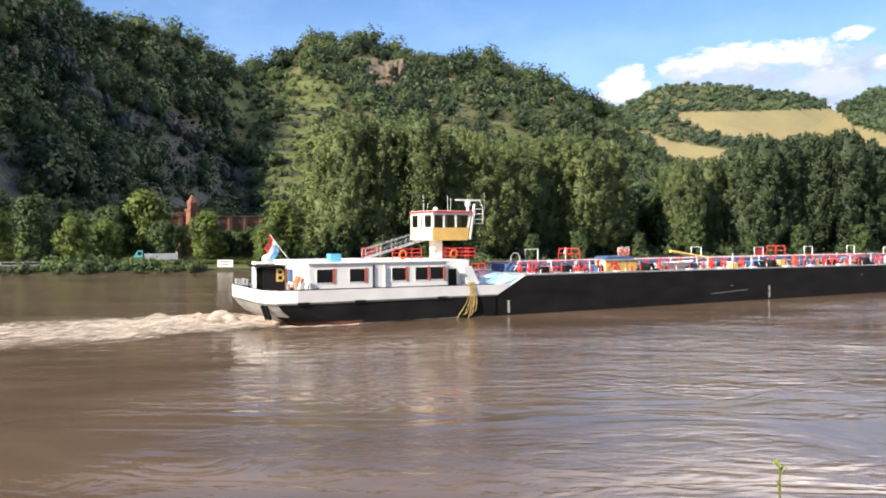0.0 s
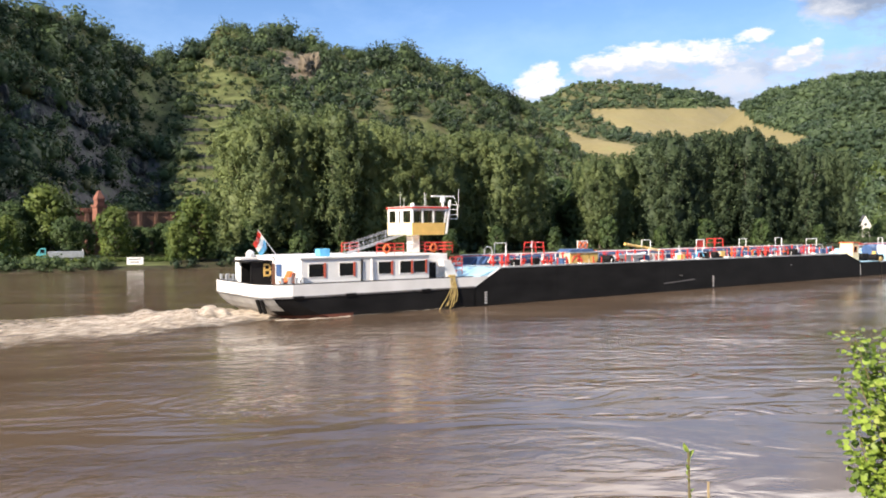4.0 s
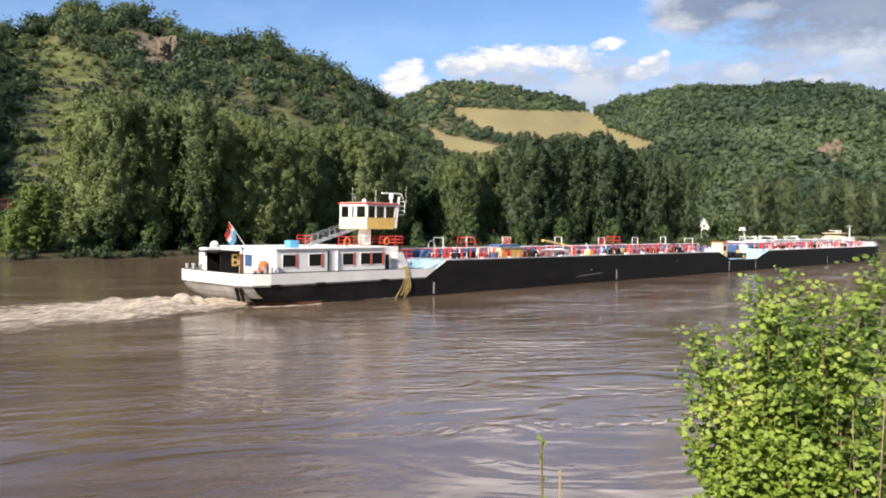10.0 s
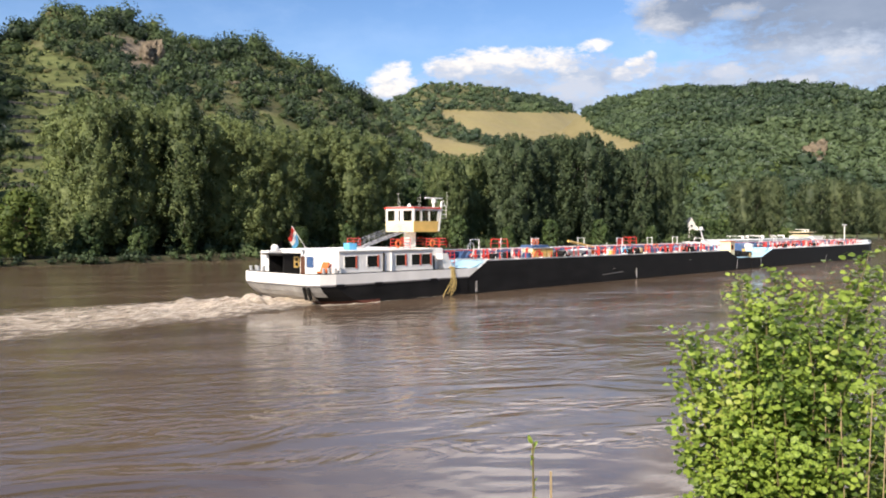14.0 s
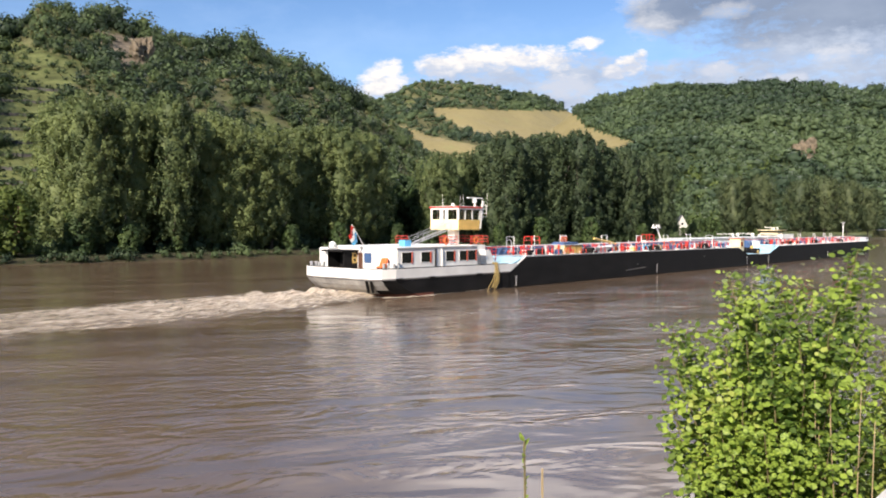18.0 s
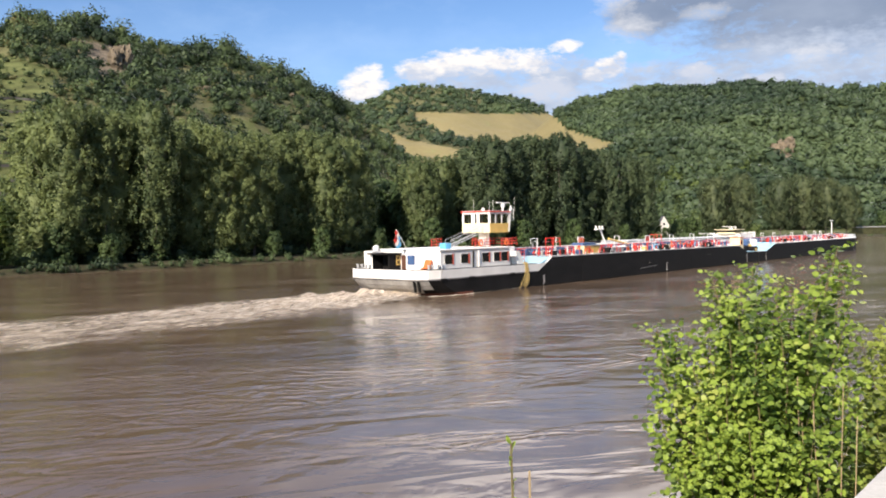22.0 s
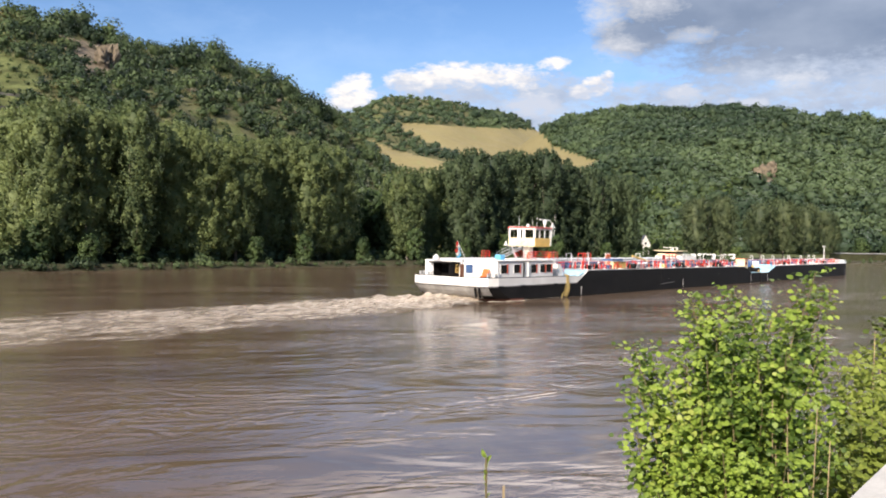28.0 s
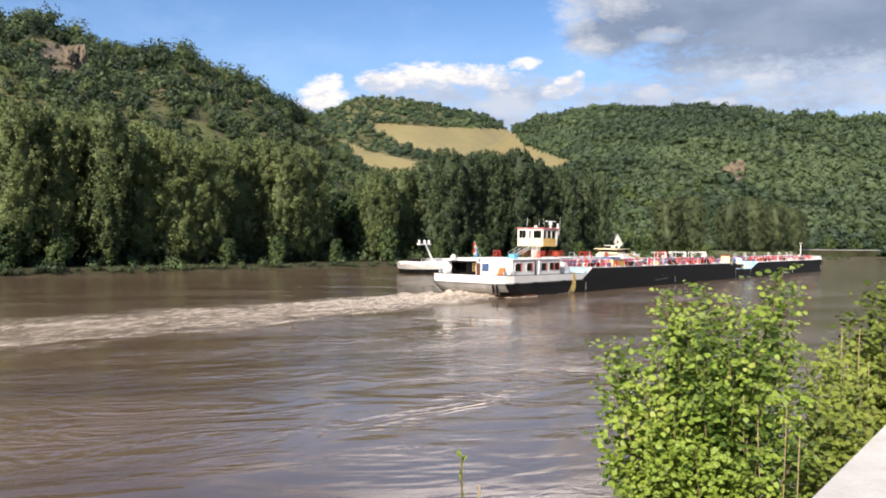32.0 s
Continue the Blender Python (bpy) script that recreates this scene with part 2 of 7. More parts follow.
def clear_nodes():
    n, l = M_clear.node_tree.nodes, M_clear.node_tree.links
    g, t, m = n.new("ShaderNodeBsdfGlossy"), n.new("ShaderNodeBsdfTransparent"), n.new("ShaderNodeMixShader")
    g.inputs["Roughness"].default_value = 0.03
    t.inputs["Color"].default_value = (0.62, 0.66, 0.66, 1)
    m.inputs[0].default_value = 0.10
    l.new(t.outputs[0], m.inputs[1])
    l.new(g.outputs[0], m.inputs[2])
    l.new(m.outputs[0], n["Material Output"].inputs[0])


clear_nodes()
M_glass = bpy.data.materials.new("dark_window_glass")
M_glass.use_nodes = True
gp = M_glass.node_tree.nodes["Principled BSDF"]
gp.inputs["Base Color"].default_value, gp.inputs["Roughness"].default_value = (0.012, 0.014, 0.016, 1), 0.06
# slate's own dark grey, lowered further to carry the cliff's shade
M_rock = material("slate_rock", (0.058, 0.055, 0.052), 0.85, dark=0.45, light=1.5, scale=0.09, grain=0.9, bump=0.9, stretch=(1, 1, 0.6), dirt=(0.05, 0.075, 0.03), dirt_at=0.52)
M_crag = material("ochre_crag_rock", (0.165, 0.130, 0.090), 0.85, dark=0.4, light=1.35, scale=0.25, grain=1.2, bump=0.9, dirt=(0.06, 0.08, 0.03), dirt_at=0.6)
M_scrub = material("scrubby_hillside", (0.085, 0.085, 0.040), 0.95, dark=0.55, light=1.7, scale=0.05, grain=0.8, bump=0.7, dirt=(0.15, 0.125, 0.075), dirt_at=0.6, spec=0.1)
M_floor = material("woodland_floor", (0.055, 0.075, 0.032), 0.95, dark=0.6, light=1.4, scale=0.05, grain=0.6, bump=0.5, spec=0.1)
M_meadow = material("meadow_grass", (0.095, 0.108, 0.042), 0.95, dark=0.5, light=1.5, scale=0.12, grain=1.6, bump=0.6, dirt=(0.14, 0.14, 0.055), dirt_at=0.6, spec=0.1)
M_field = material("pale_vineyard_field", (0.215, 0.18, 0.086), 0.95, dark=0.82, light=1.12, scale=0.012, grain=0.25, bump=0.3, stretch=(1, 0.25, 1), dirt=(0.19, 0.20, 0.085), dirt_at=0.58, spec=0.1)
# bank mud, its colour set darker for the shade under the far trees
M_bank = material("muddy_shaded_bank", (0.055, 0.047, 0.028), 0.9, dark=0.5, light=1.4, scale=0.5, grain=4, bump=0.7, dirt=(0.04, 0.055, 0.018), dirt_at=0.5, spec=0.15)
M_asphalt = material("worn_asphalt", (0.055, 0.055, 0.055), 0.85, dark=0.7, light=1.3, scale=0.6, grain=40, bump=0.3)
M_concrete = material("pale_concrete", (0.52, 0.50, 0.47), 0.85, dark=0.75, light=1.12, scale=2.2, grain=45, bump=0.35, dirt=(0.36, 0.35, 0.31), dirt_at=0.58)
M_brick = material("red_sandstone", (0.20, 0.105, 0.075), 0.85, dark=0.55, light=1.3, scale=0.3, grain=2, bump=0.5, dirt=(0.10, 0.07, 0.05), dirt_at=0.58)
M_turret = material("bright_red_sandstone", (0.24, 0.10, 0.07), 0.85, dark=0.7, light=1.2, scale=0.5, grain=3, bump=0.5)
M_bark = material("grey_bark", (0.14, 0.12, 0.095), 0.9, dark=0.5, light=1.3, scale=1.2, grain=8, bump=0.7, stretch=(3, 3, 0.6))
M_cane = material("dry_cane", (0.36, 0.27, 0.15), 0.8, dark=0.7, scale=6, grain=40, bump=0.2)
M_stem = material("green_brown_stem", (0.16, 0.13, 0.06), 0.8, dark=0.7, scale=6, grain=40, bump=0.2)
F_hill = foliage("hill_scrub_leaves", (0.022, 0.040, 0.020), (0.106, 0.148, 0.058), 0.05, 0.16, dry=(0.17, 0.16, 0.07))
# distance haze is put into the bluish tone of these leaves
F_hazy_far = foliage("hazy_far_wood_leaves", (0.034, 0.058, 0.032), (0.092, 0.132, 0.060), 0.02, 0.10)
F_poplar = foliage("poplar_leaves", (0.074, 0.106, 0.043), (0.225, 0.270, 0.104), 0.25, 0.5, 0.40, each=0.5)
# shade over the trees from azimuth 19 on is put into this darker green
F_shaded_alder = foliage("shaded_alder_leaves", (0.034, 0.056, 0.029), (0.105, 0.142, 0.066), 0.25, 0.5, 0.38, each=0.45)
F_willow = foliage("willow_leaves", (0.044, 0.066, 0.032), (0.125, 0.152, 0.068), 0.2, 0.5, 0.38, each=0.25)
# bank tree green, darkened to hold the shade of the understory
F_wood = foliage("shade_dark_bank_leaves", (0.036, 0.064, 0.024), (0.105, 0.152, 0.048), 0.12)
F_fresh = foliage("fresh_green_leaves", (0.050, 0.082, 0.018), (0.145, 0.185, 0.042), 0.2, through_light=0.3)
F_young = foliage("young_tree_leaves", (0.050, 0.080, 0.022), (0.135, 0.175, 0.048), 0.08, 0.14)
F_bramble = foliage("bramble_leaves", (0.075, 0.110, 0.020), (0.25, 0.30, 0.055), 1.0, 0.5, 0.35)
F_hazel = foliage("hazel_leaves", (0.062, 0.108, 0.018), (0.315, 0.42, 0.068), 2.5, 0.75, 0.36, dry=(0.34, 0.39, 0.09), gloss=0.3, rough=0.5)

M_water = bpy.data.materials.new("muddy_river_water")
M_water.use_nodes = True


def water_nodes():
    n, l = M_water.node_tree.nodes, M_water.node_tree.links
    p = n["Principled BSDF"]
    p.inputs["Roughness"].default_value, p.inputs["IOR"].default_value = 0.11, 1.33
    tc = n.new("ShaderNodeTexCoord")

    def tex(scale, stretch, detail, dist, rough=0.55):
        mp = n.new("ShaderNodeMapping")
        mp.inputs["Rotation"].default_value[2] = radians(-31)
        mp.inputs["Scale"].default_value = stretch
        l.new(tc.outputs["Object"], mp.inputs[0])
        t = n.new("ShaderNodeTexNoise")
        t.inputs["Scale"].default_value, t.inputs["Detail"].default_value = scale, detail
        t.inputs["Distortion"].default_value, t.inputs["Roughness"].default_value = dist, rough
        l.new(mp.outputs[0], t.inputs["Vector"])
        return t.outputs[0]
    chop = tex(1.3, (0.6, 1.25, 1), 4, 0.8, 0.55)
    swell = tex(0.15, (0.6, 1.3, 1), 2, 3.0, 0.45)
    calm = tex(0.05, (0.45, 1.2, 1), 4, 2.4)
    boil = tex(0.30, (0.7, 1.2, 1), 2, 4.5, 0.4)
    silt = tex(0.05, (0.4, 1.4, 1), 5, 2.5)
    ramp = n.new("ShaderNodeValToRGB")
    ramp.color_ramp.elements[0].position, ramp.color_ramp.elements[1].position = 0.35, 0.68
    ramp.color_ramp.elements[0].color = (0.080, 0.053, 0.034, 1)
    ramp.color_ramp.elements[1].color = (0.142, 0.100, 0.068, 1)
    l.new(silt, ramp.inputs[0])
    l.new(ramp.outputs[0], p.inputs["Base Color"])
    r = n.new("ShaderNodeMapRange")
    r.inputs["From Min"].default_value, r.inputs["From Max"].default_value = 0.45, 0.56
    r.inputs["To Min"].default_value, r.inputs["To Max"].default_value = 0.05, 0.50
    l.new(calm, r.inputs["Value"])
    b1, b2 = n.new("ShaderNodeBump"), n.new("ShaderNodeBump")
    b1.inputs["Distance"].default_value = 0.9
    b1.inputs["Strength"].default_value = 0.10
    l.new(swell, b1.inputs["Height"])
    b2.inputs["Distance"].default_value = 0.11
    l.new(r.outputs[0], b2.inputs["Strength"])
    l.new(chop, b2.inputs["Height"])
    l.new(b1.outputs[0], b2.inputs["Normal"])
    b3 = n.new("ShaderNodeBump")
    b3.inputs["Distance"].default_value = 0.35
    r3 = n.new("ShaderNodeMapRange")
    r3.inputs["From Min"].default_value, r3.inputs["From Max"].default_value = 0.46, 0.62
    r3.inputs["To Min"].default_value, r3.inputs["To Max"].default_value = 0.0, 0.30
    l.new(silt, r3.inputs["Value"])
    l.new(r3.outputs[0], b3.inputs["Strength"])
    l.new(boil, b3.inputs["Height"])
    l.new(b2.outputs[0], b3.inputs["Normal"])
    # short waves raised by gusts and eddies in places
    gust, short = tex(0.028, (0.5, 1.3, 1), 3, 2.0), tex(0.55, (0.45, 1.3, 1), 3, 1.2, 0.5)
    r4, b4 = n.new("ShaderNodeMapRange"), n.new("ShaderNodeBump")
    r4.inputs["From Min"].default_value, r4.inputs["From Max"].default_value = 0.50, 0.62
    r4.inputs["To Min"].default_value, r4.inputs["To Max"].default_value = 0.0, 0.17
    b4.inputs["Distance"].default_value = 0.3
    l.new(gust, r4.inputs["Value"])
    l.new(r4.outputs[0], b4.inputs["Strength"])
    l.new(short, b4.inputs["Height"])
    l.new(b3.outputs[0], b4.inputs["Normal"])
    l.new(b4.outputs[0], p.inputs["Normal"])


water_nodes()
M_foam = bpy.data.materials.new("churned_wake_foam")
M_foam.use_nodes = True


# ---- mesh helpers ----
def mesh(name, verts, faces, mat=None, smooth=False):
    me = bpy.data.meshes.new(name)
    me.from_pydata([tuple(v) for v in verts], [], [tuple(f) for f in faces])
    if mat:
        me.materials.append(mat)
    if smooth:
        me.polygons.foreach_set("use_smooth", [True] * len(me.polygons))
    me.update()
    return me


def big_mesh(name, verts, faces, mat):
    """A mesh from arrays: verts (n, 3), faces (m, k) with one k."""
    me = bpy.data.meshes.new(name)
    k = faces.shape[1]
    me.vertices.add(len(verts))
    me.vertices.foreach_set("co", verts.astype(np.float32).ravel())
    me.loops.add(faces.size)
    me.loops.foreach_set("vertex_index", faces.astype(np.int32).ravel())
    me.polygons.add(len(faces))
    me.polygons.foreach_set("loop_start", np.arange(0, faces.size, k, dtype=np.int32))
    me.update(calc_edges=True)
    me.validate()
    me.materials.append(mat)
    return me


def part(name, bm, mat, parent=None, label="", smooth=False):
    me = bpy.data.meshes.new(name)
    bm.normal_update()
    bm.to_mesh(me)
    bm.free()
    me.materials.append(mat)
    if smooth:
        me.polygons.foreach_set("use_smooth", [True] * len(me.polygons))
    ob = new(name, me)
    ob.parent = parent
    if label:
        tagged(ob, label)
    return ob


def box(bm, x0, x1, y0, y1, z0, z1, bevel=0.0):
    m = Matrix.Translation(((x0 + x1) / 2, (y0 + y1) / 2, (z0 + z1) / 2)) @ Matrix.Diagonal((x1 - x0, y1 - y0, z1 - z0, 1))
    r = bmesh.ops.create_cube(bm, size=1, matrix=m)
    if bevel:
        es = {e for v in r["verts"] for e in v.link_edges}
        bmesh.ops.bevel(bm, geom=list(es), offset=bevel, segments=2, affect="EDGES", profile=0.6)
    return bm


def boxed(*a, **k):
    return box(bmesh.new(), *a, **k)


def tube(bm, pts, r, sides=6, r1=None):
    """A round bar along the points, tapering to r1."""
    pts = [Vector(p) for p in pts]
    rings = []
    for i, p in enumerate(pts):
        d = (pts[min(i + 1, len(pts) - 1)] - pts[max(i - 1, 0)]).normalized()
        a = d.cross(Vector((0, 0, 1)) if abs(d.z) < 0.9 else Vector((1, 0, 0))).normalized()
        b = d.cross(a)
        q = r if r1 is None else r + (r1 - r) * i / (len(pts) - 1)
        rings.append([bm.verts.new(p + (a * math.cos(t) + b * math.sin(t)) * q) for t in [2 * math.pi * k / sides for k in range(sides)]])
    for s, e in zip(rings, rings[1:]):
        for k in range(sides):
            bm.faces.new((s[k], s[(k + 1) % sides], e[(k + 1) % sides], e[k]))
    bm.faces.new(rings[0][::-1])
    bm.faces.new(rings[-1])
    return bm


def tubed(*a, **k):
    return tube(bmesh.new(), *a, **k)


def prism(bm, outline, z0, z1):
    """A block over a plan outline, its points counterclockwise."""
    lo = [bm.verts.new((x, y, z0)) for x, y in outline]
    hi = [bm.verts.new((x, y, z1)) for x, y in outline]
    k = len(lo)
    for i in range(k):
        bm.faces.new((lo[i], lo[(i + 1) % k], hi[(i + 1) % k], hi[i]))
    bm.faces.new(lo[::-1])
    bm.faces.new(hi)
    return bm


def side_block(bm, outline, y0, y1):
    """A block over an outline in x and z, reaching from y0 to y1."""
    a = [bm.verts.new((x, y0, z)) for x, z in outline]
    b = [bm.verts.new((x, y1, z)) for x, z in outline]
    k = len(a)
    for i in range(k):
        bm.faces.new((a[i], b[i], b[(i + 1) % k], a[(i + 1) % k]))
    bm.faces.new(a)
    bm.faces.new(b[::-1])
    bmesh.ops.recalc_face_normals(bm, faces=bm.faces[:])
    return bm


def ring(bm, c, R, r, axis="y", seg=16, sides=6):
    pts = []
    for i in range(seg + 1):
        t = 2 * math.pi * i / seg
        o = {"y": (R * math.cos(t), 0, R * math.sin(t)), "x": (0, R * math.cos(t), R * math.sin(t)), "z": (R * math.cos(t), R * math.sin(t), 0)}[axis]
        pts.append(Vector(c) + Vector(o))
    return tube(bm, pts, r, sides)


# ---- lie of the land: along the river u, across it w ----
RIVER = radians(31)
UX, UY = math.cos(RIVER), math.sin(RIVER)
BANK = np.array([(-3000, -900), (-400, 22), (-180, 97), (-72, 132), (-40, 142), (-19, 149), (10, 167), (36, 184), (65, 200), (130, 230), (345, 316), (700, 440), (3000, 1100)], float)


def bank_radius(az):
    """How far off the far waterline lies in each direction (degrees)."""
    az = np.asarray(az, float)
    out = np.full(az.shape, 1e9)
    dx, dy = np.sin(np.radians(az)), np.cos(np.radians(az))
    for (ax, ay), (bx, by) in zip(BANK, BANK[1:]):
        ex, ey = bx - ax, by - ay
        den = dx * ey - dy * ex
        with np.errstate(divide="ignore", invalid="ignore"):
            r = (ax * ey - ay * ex) / den
            k = (dx * ay - dy * ax) / -den
        ok = (r > 0) & (k >= -0.001) & (k <= 1.001) & np.isfinite(r)
        out = np.where(ok & (r < out), r, out)
    return out


def table(az, *rows):
    a = np.array(rows, float)
    return np.interp(az, a[:, 0], a[:, 1])


def el_a(az):
    return table(az, (-90, 14), (-75, 18), (-60, 18), (-50, 25.0), (-42, 22.5), (-36, 18.2), (-33.5, 17.3), (-28.7, 15.6), (-23.9, 13.9), (-21.2, 12.9), (-18, 12.3), (-16.1, 11.7), (-13.5, 11.1), (-12, 12.0), (-8.9, 13.0),
                 (-5.7, 13.1), (-3.3, 12.7), (0.7, 12.3), (4.7, 11.3), (6.5, 10.7), (8.7, 10.2), (10.4, 9.1), (12.6, 7.6), (14.5, 5.7), (16.3, 4.2), (19.6, 2.2), (24, 1.0), (30, 0))


def r_a(az):
    return table(az, (-90, 620), (-72, 360), (-60, 275), (-50, 225), (-40, 232), (-29, 290), (-20, 340), (-15, 420), (-12, 520), (0, 560), (10, 600), (20, 640), (30, 640))


def el_b(az):
    return table(az, (0, 4), (8, 7.9), (10.3, 8.9), (12.7, 8.9), (15.1, 9.9), (18, 10.0), (20.4, 9.7), (23.2, 9.3), (25.9, 7.9), (29, 6.5), (33, 5), (45, 3))


def el_c(az):
    return table(az, (14, 0), (20, 3.0), (23, 5.2), (25.9, 7.7), (28.3, 8.7), (32.2, 9.2), (37.5, 9.3), (41.2, 8.9), (44.7, 8.3), (48, 7.9), (52, 8.0), (60, 8), (75, 9), (100, 7))


def r_c(az):
    return table(az, (14, 1250), (24, 1150), (30, 1000), (40, 930), (50, 950), (75, 1200), (100, 1500))


def foot_c(az):
    return table(az, (14, 760), (24, 640), (30, 520), (36, 480), (45, 540), (52, 560), (75, 700), (100, 900))


R_B = 1400.0


def height(x, y):
    """Ground height: road and slope on the near side, river bed, far bank, and the hills behind."""
    x, y = np.asarray(x, float), np.asarray(y, float)
    r = np.hypot(x, y) + 1e-6
    az = np.degrees(np.arctan2(x, y))
    u, w = x * UX + y * UY, -x * UY + y * UX
    near = np.interp(w, [-900, -160, -40, -9, 0.60, 0.80, 1.6, 3.0, 4.6, 6.0, 30.0], [210, 50, 8, 5.15, 5.13, 4.6, 4.15, 2.9, 1.15, -0.6, -4.0])
    rb = bank_radius(az)
    d = (r - rb) * table(az, (-60, 0.9), (0, 0.92), (30, 0.75), (50, 0.55), (80, 0.35))
    flat = np.interp(d, [-30, -4, 0, 2, 5, 18, 40, 90], [-4, -1.0, -0.1, 0.5, 0.8, 1.1, 1.5, 3.5])
    fa = rb + table(az, (-60, 24), (-34, 24), (-29, 32), (-24, 46), (-18, 88), (-14.8, 122), (-12, 84), (-8, 74), (5, 80), (20, 120))
    ca = r_a(az)
    za = EYE + ca * np.tan(np.radians(el_a(az)))
    s = np.clip((r - fa) / (ca - fa), 0, None)
    k = np.clip((-31 - az) / 8, 0, 1)
    ha = np.where(s < 1, 3.0 + (za - 3.0) * ((1 - k) * (0.85 * s + 0.15 * s * s) + k * s ** 0.5), za - 0.18 * (r - ca))
    ha = np.where((s <= 0) | (az > 30) | (ca <= fa + 5), -50, ha)
    zb = EYE + R_B * np.tan(np.radians(el_b(az)))
    s = np.clip((r - 520) / (R_B - 520), 0, None)
    hb = np.where(s < 1, 4 + (zb - 4) * (0.75 * s + 0.25 * s * s), zb - 0.1 * (r - R_B))
    hb = np.where((az < 2) | (az > 48) | (s <= 0), -50, hb)
    cc, fc = r_c(az), foot_c(az)
    zc = EYE + cc * np.tan(np.radians(el_c(az)))
    s = np.clip((r - fc) / (cc - fc), 0, None)
    hc = np.where(s < 1, 4 + (zc - 4) * (1.05 * s - 0.05 * s * s), zc - 0.08 * (r - cc))
    hc = np.where((az < 14) | (az > 110) | (s <= 0), -50, hc)
    far = np.maximum(np.maximum(flat, ha), np.maximum(hb, hc))
    far = np.where(r > 3000, np.maximum(far, 60.0), far)
    return np.where((d > -30) & (w > 40), far, np.where(w > 30, -4.0, near))


def rough_height(x, y, amp=1.0):
    """The same with hummocks and gullies on the slopes."""
    z = height(x, y)
    k = np.clip((z - 6) / 20, 0, 1) * np.clip((np.hypot(x, y) - 170) / 60, 0, 1)
    g = 2.2 * np.sin(x * 0.055 + 1.3 * np.sin(y * 0.021)) + 1.6 * np.sin(x * 0.021 - y * 0.03 + 2) + 1.0 * np.sin(x * 0.13 + y * 0.05)
    return z + amp * k * g


def inside(az, el, poly):
    """Which directions lie inside an outline."""
    hit = np.zeros(np.shape(az), bool)
    for (x0, y0), (x1, y1) in zip(poly, poly[1:] + poly[:1]):
        if y0 == y1:
            continue
        c = ((y0 > el) != (y1 > el)) & (az < (x1 - x0) * (el - y0) / (y1 - y0) + x0)
        hit ^= c
    return hit


FIELD_UP = [(15.4, 8.3), (26.0, 7.95), (27.2, 6.8), (30.4, 5.7), (28.6, 4.0), (24.7, 4.6), (22.0, 5.5), (19.2, 6.4)]
FIELD_LOW = [(13.7, 7.1), (16.0, 6.3), (19.6, 5.6), (19.8, 3.4), (16.4, 4.6)]
TERRACE = [(-14.8, 11.5), (-11.5, 11.5), (-7.0, 10.3), (-7.3, 9.1), (-9.4, 8.0), (-9.4, 1.0), (-12.9, 1.0), (-12.8, 5.6), (-14.0, 8.0), (-15.2, 9.6)]
TOP_GRASS = [(-19.2, 13.0), (-15.6, 12.1), (-14.0, 11.4), (-14.6, 10.6), (-17.0, 11.3), (-19.0, 12.3)]
CLIFF = [(-36, 12.5), (-28.4, 13.0), (-25.8, 10.6), (-23.6, 9.8), (-21.8, 8.6), (-18.0, 8.2), (-15.6, 6.6), (-13.6, 4.6), (-13.2, 1.6), (-24.0, 1.6), (-36, 2.0)]
CRAG = [(-6.6, 12.3), (-3.4, 12.3), (-2.9, 11.0), (-3.3, 10.2), (-4.9, 9.9), (-5.4, 11.2)]
SCAR = [(40.6, 5.5), (41.6, 5.3), (41.9, 4.2), (41.2, 3.7), (40.8, 4.6)]


def looks(x, y, z):
    r = np.hypot(x, y)
    return np.degrees(np.arctan2(x, y)), np.degrees(np.arctan2(z - EYE, r))


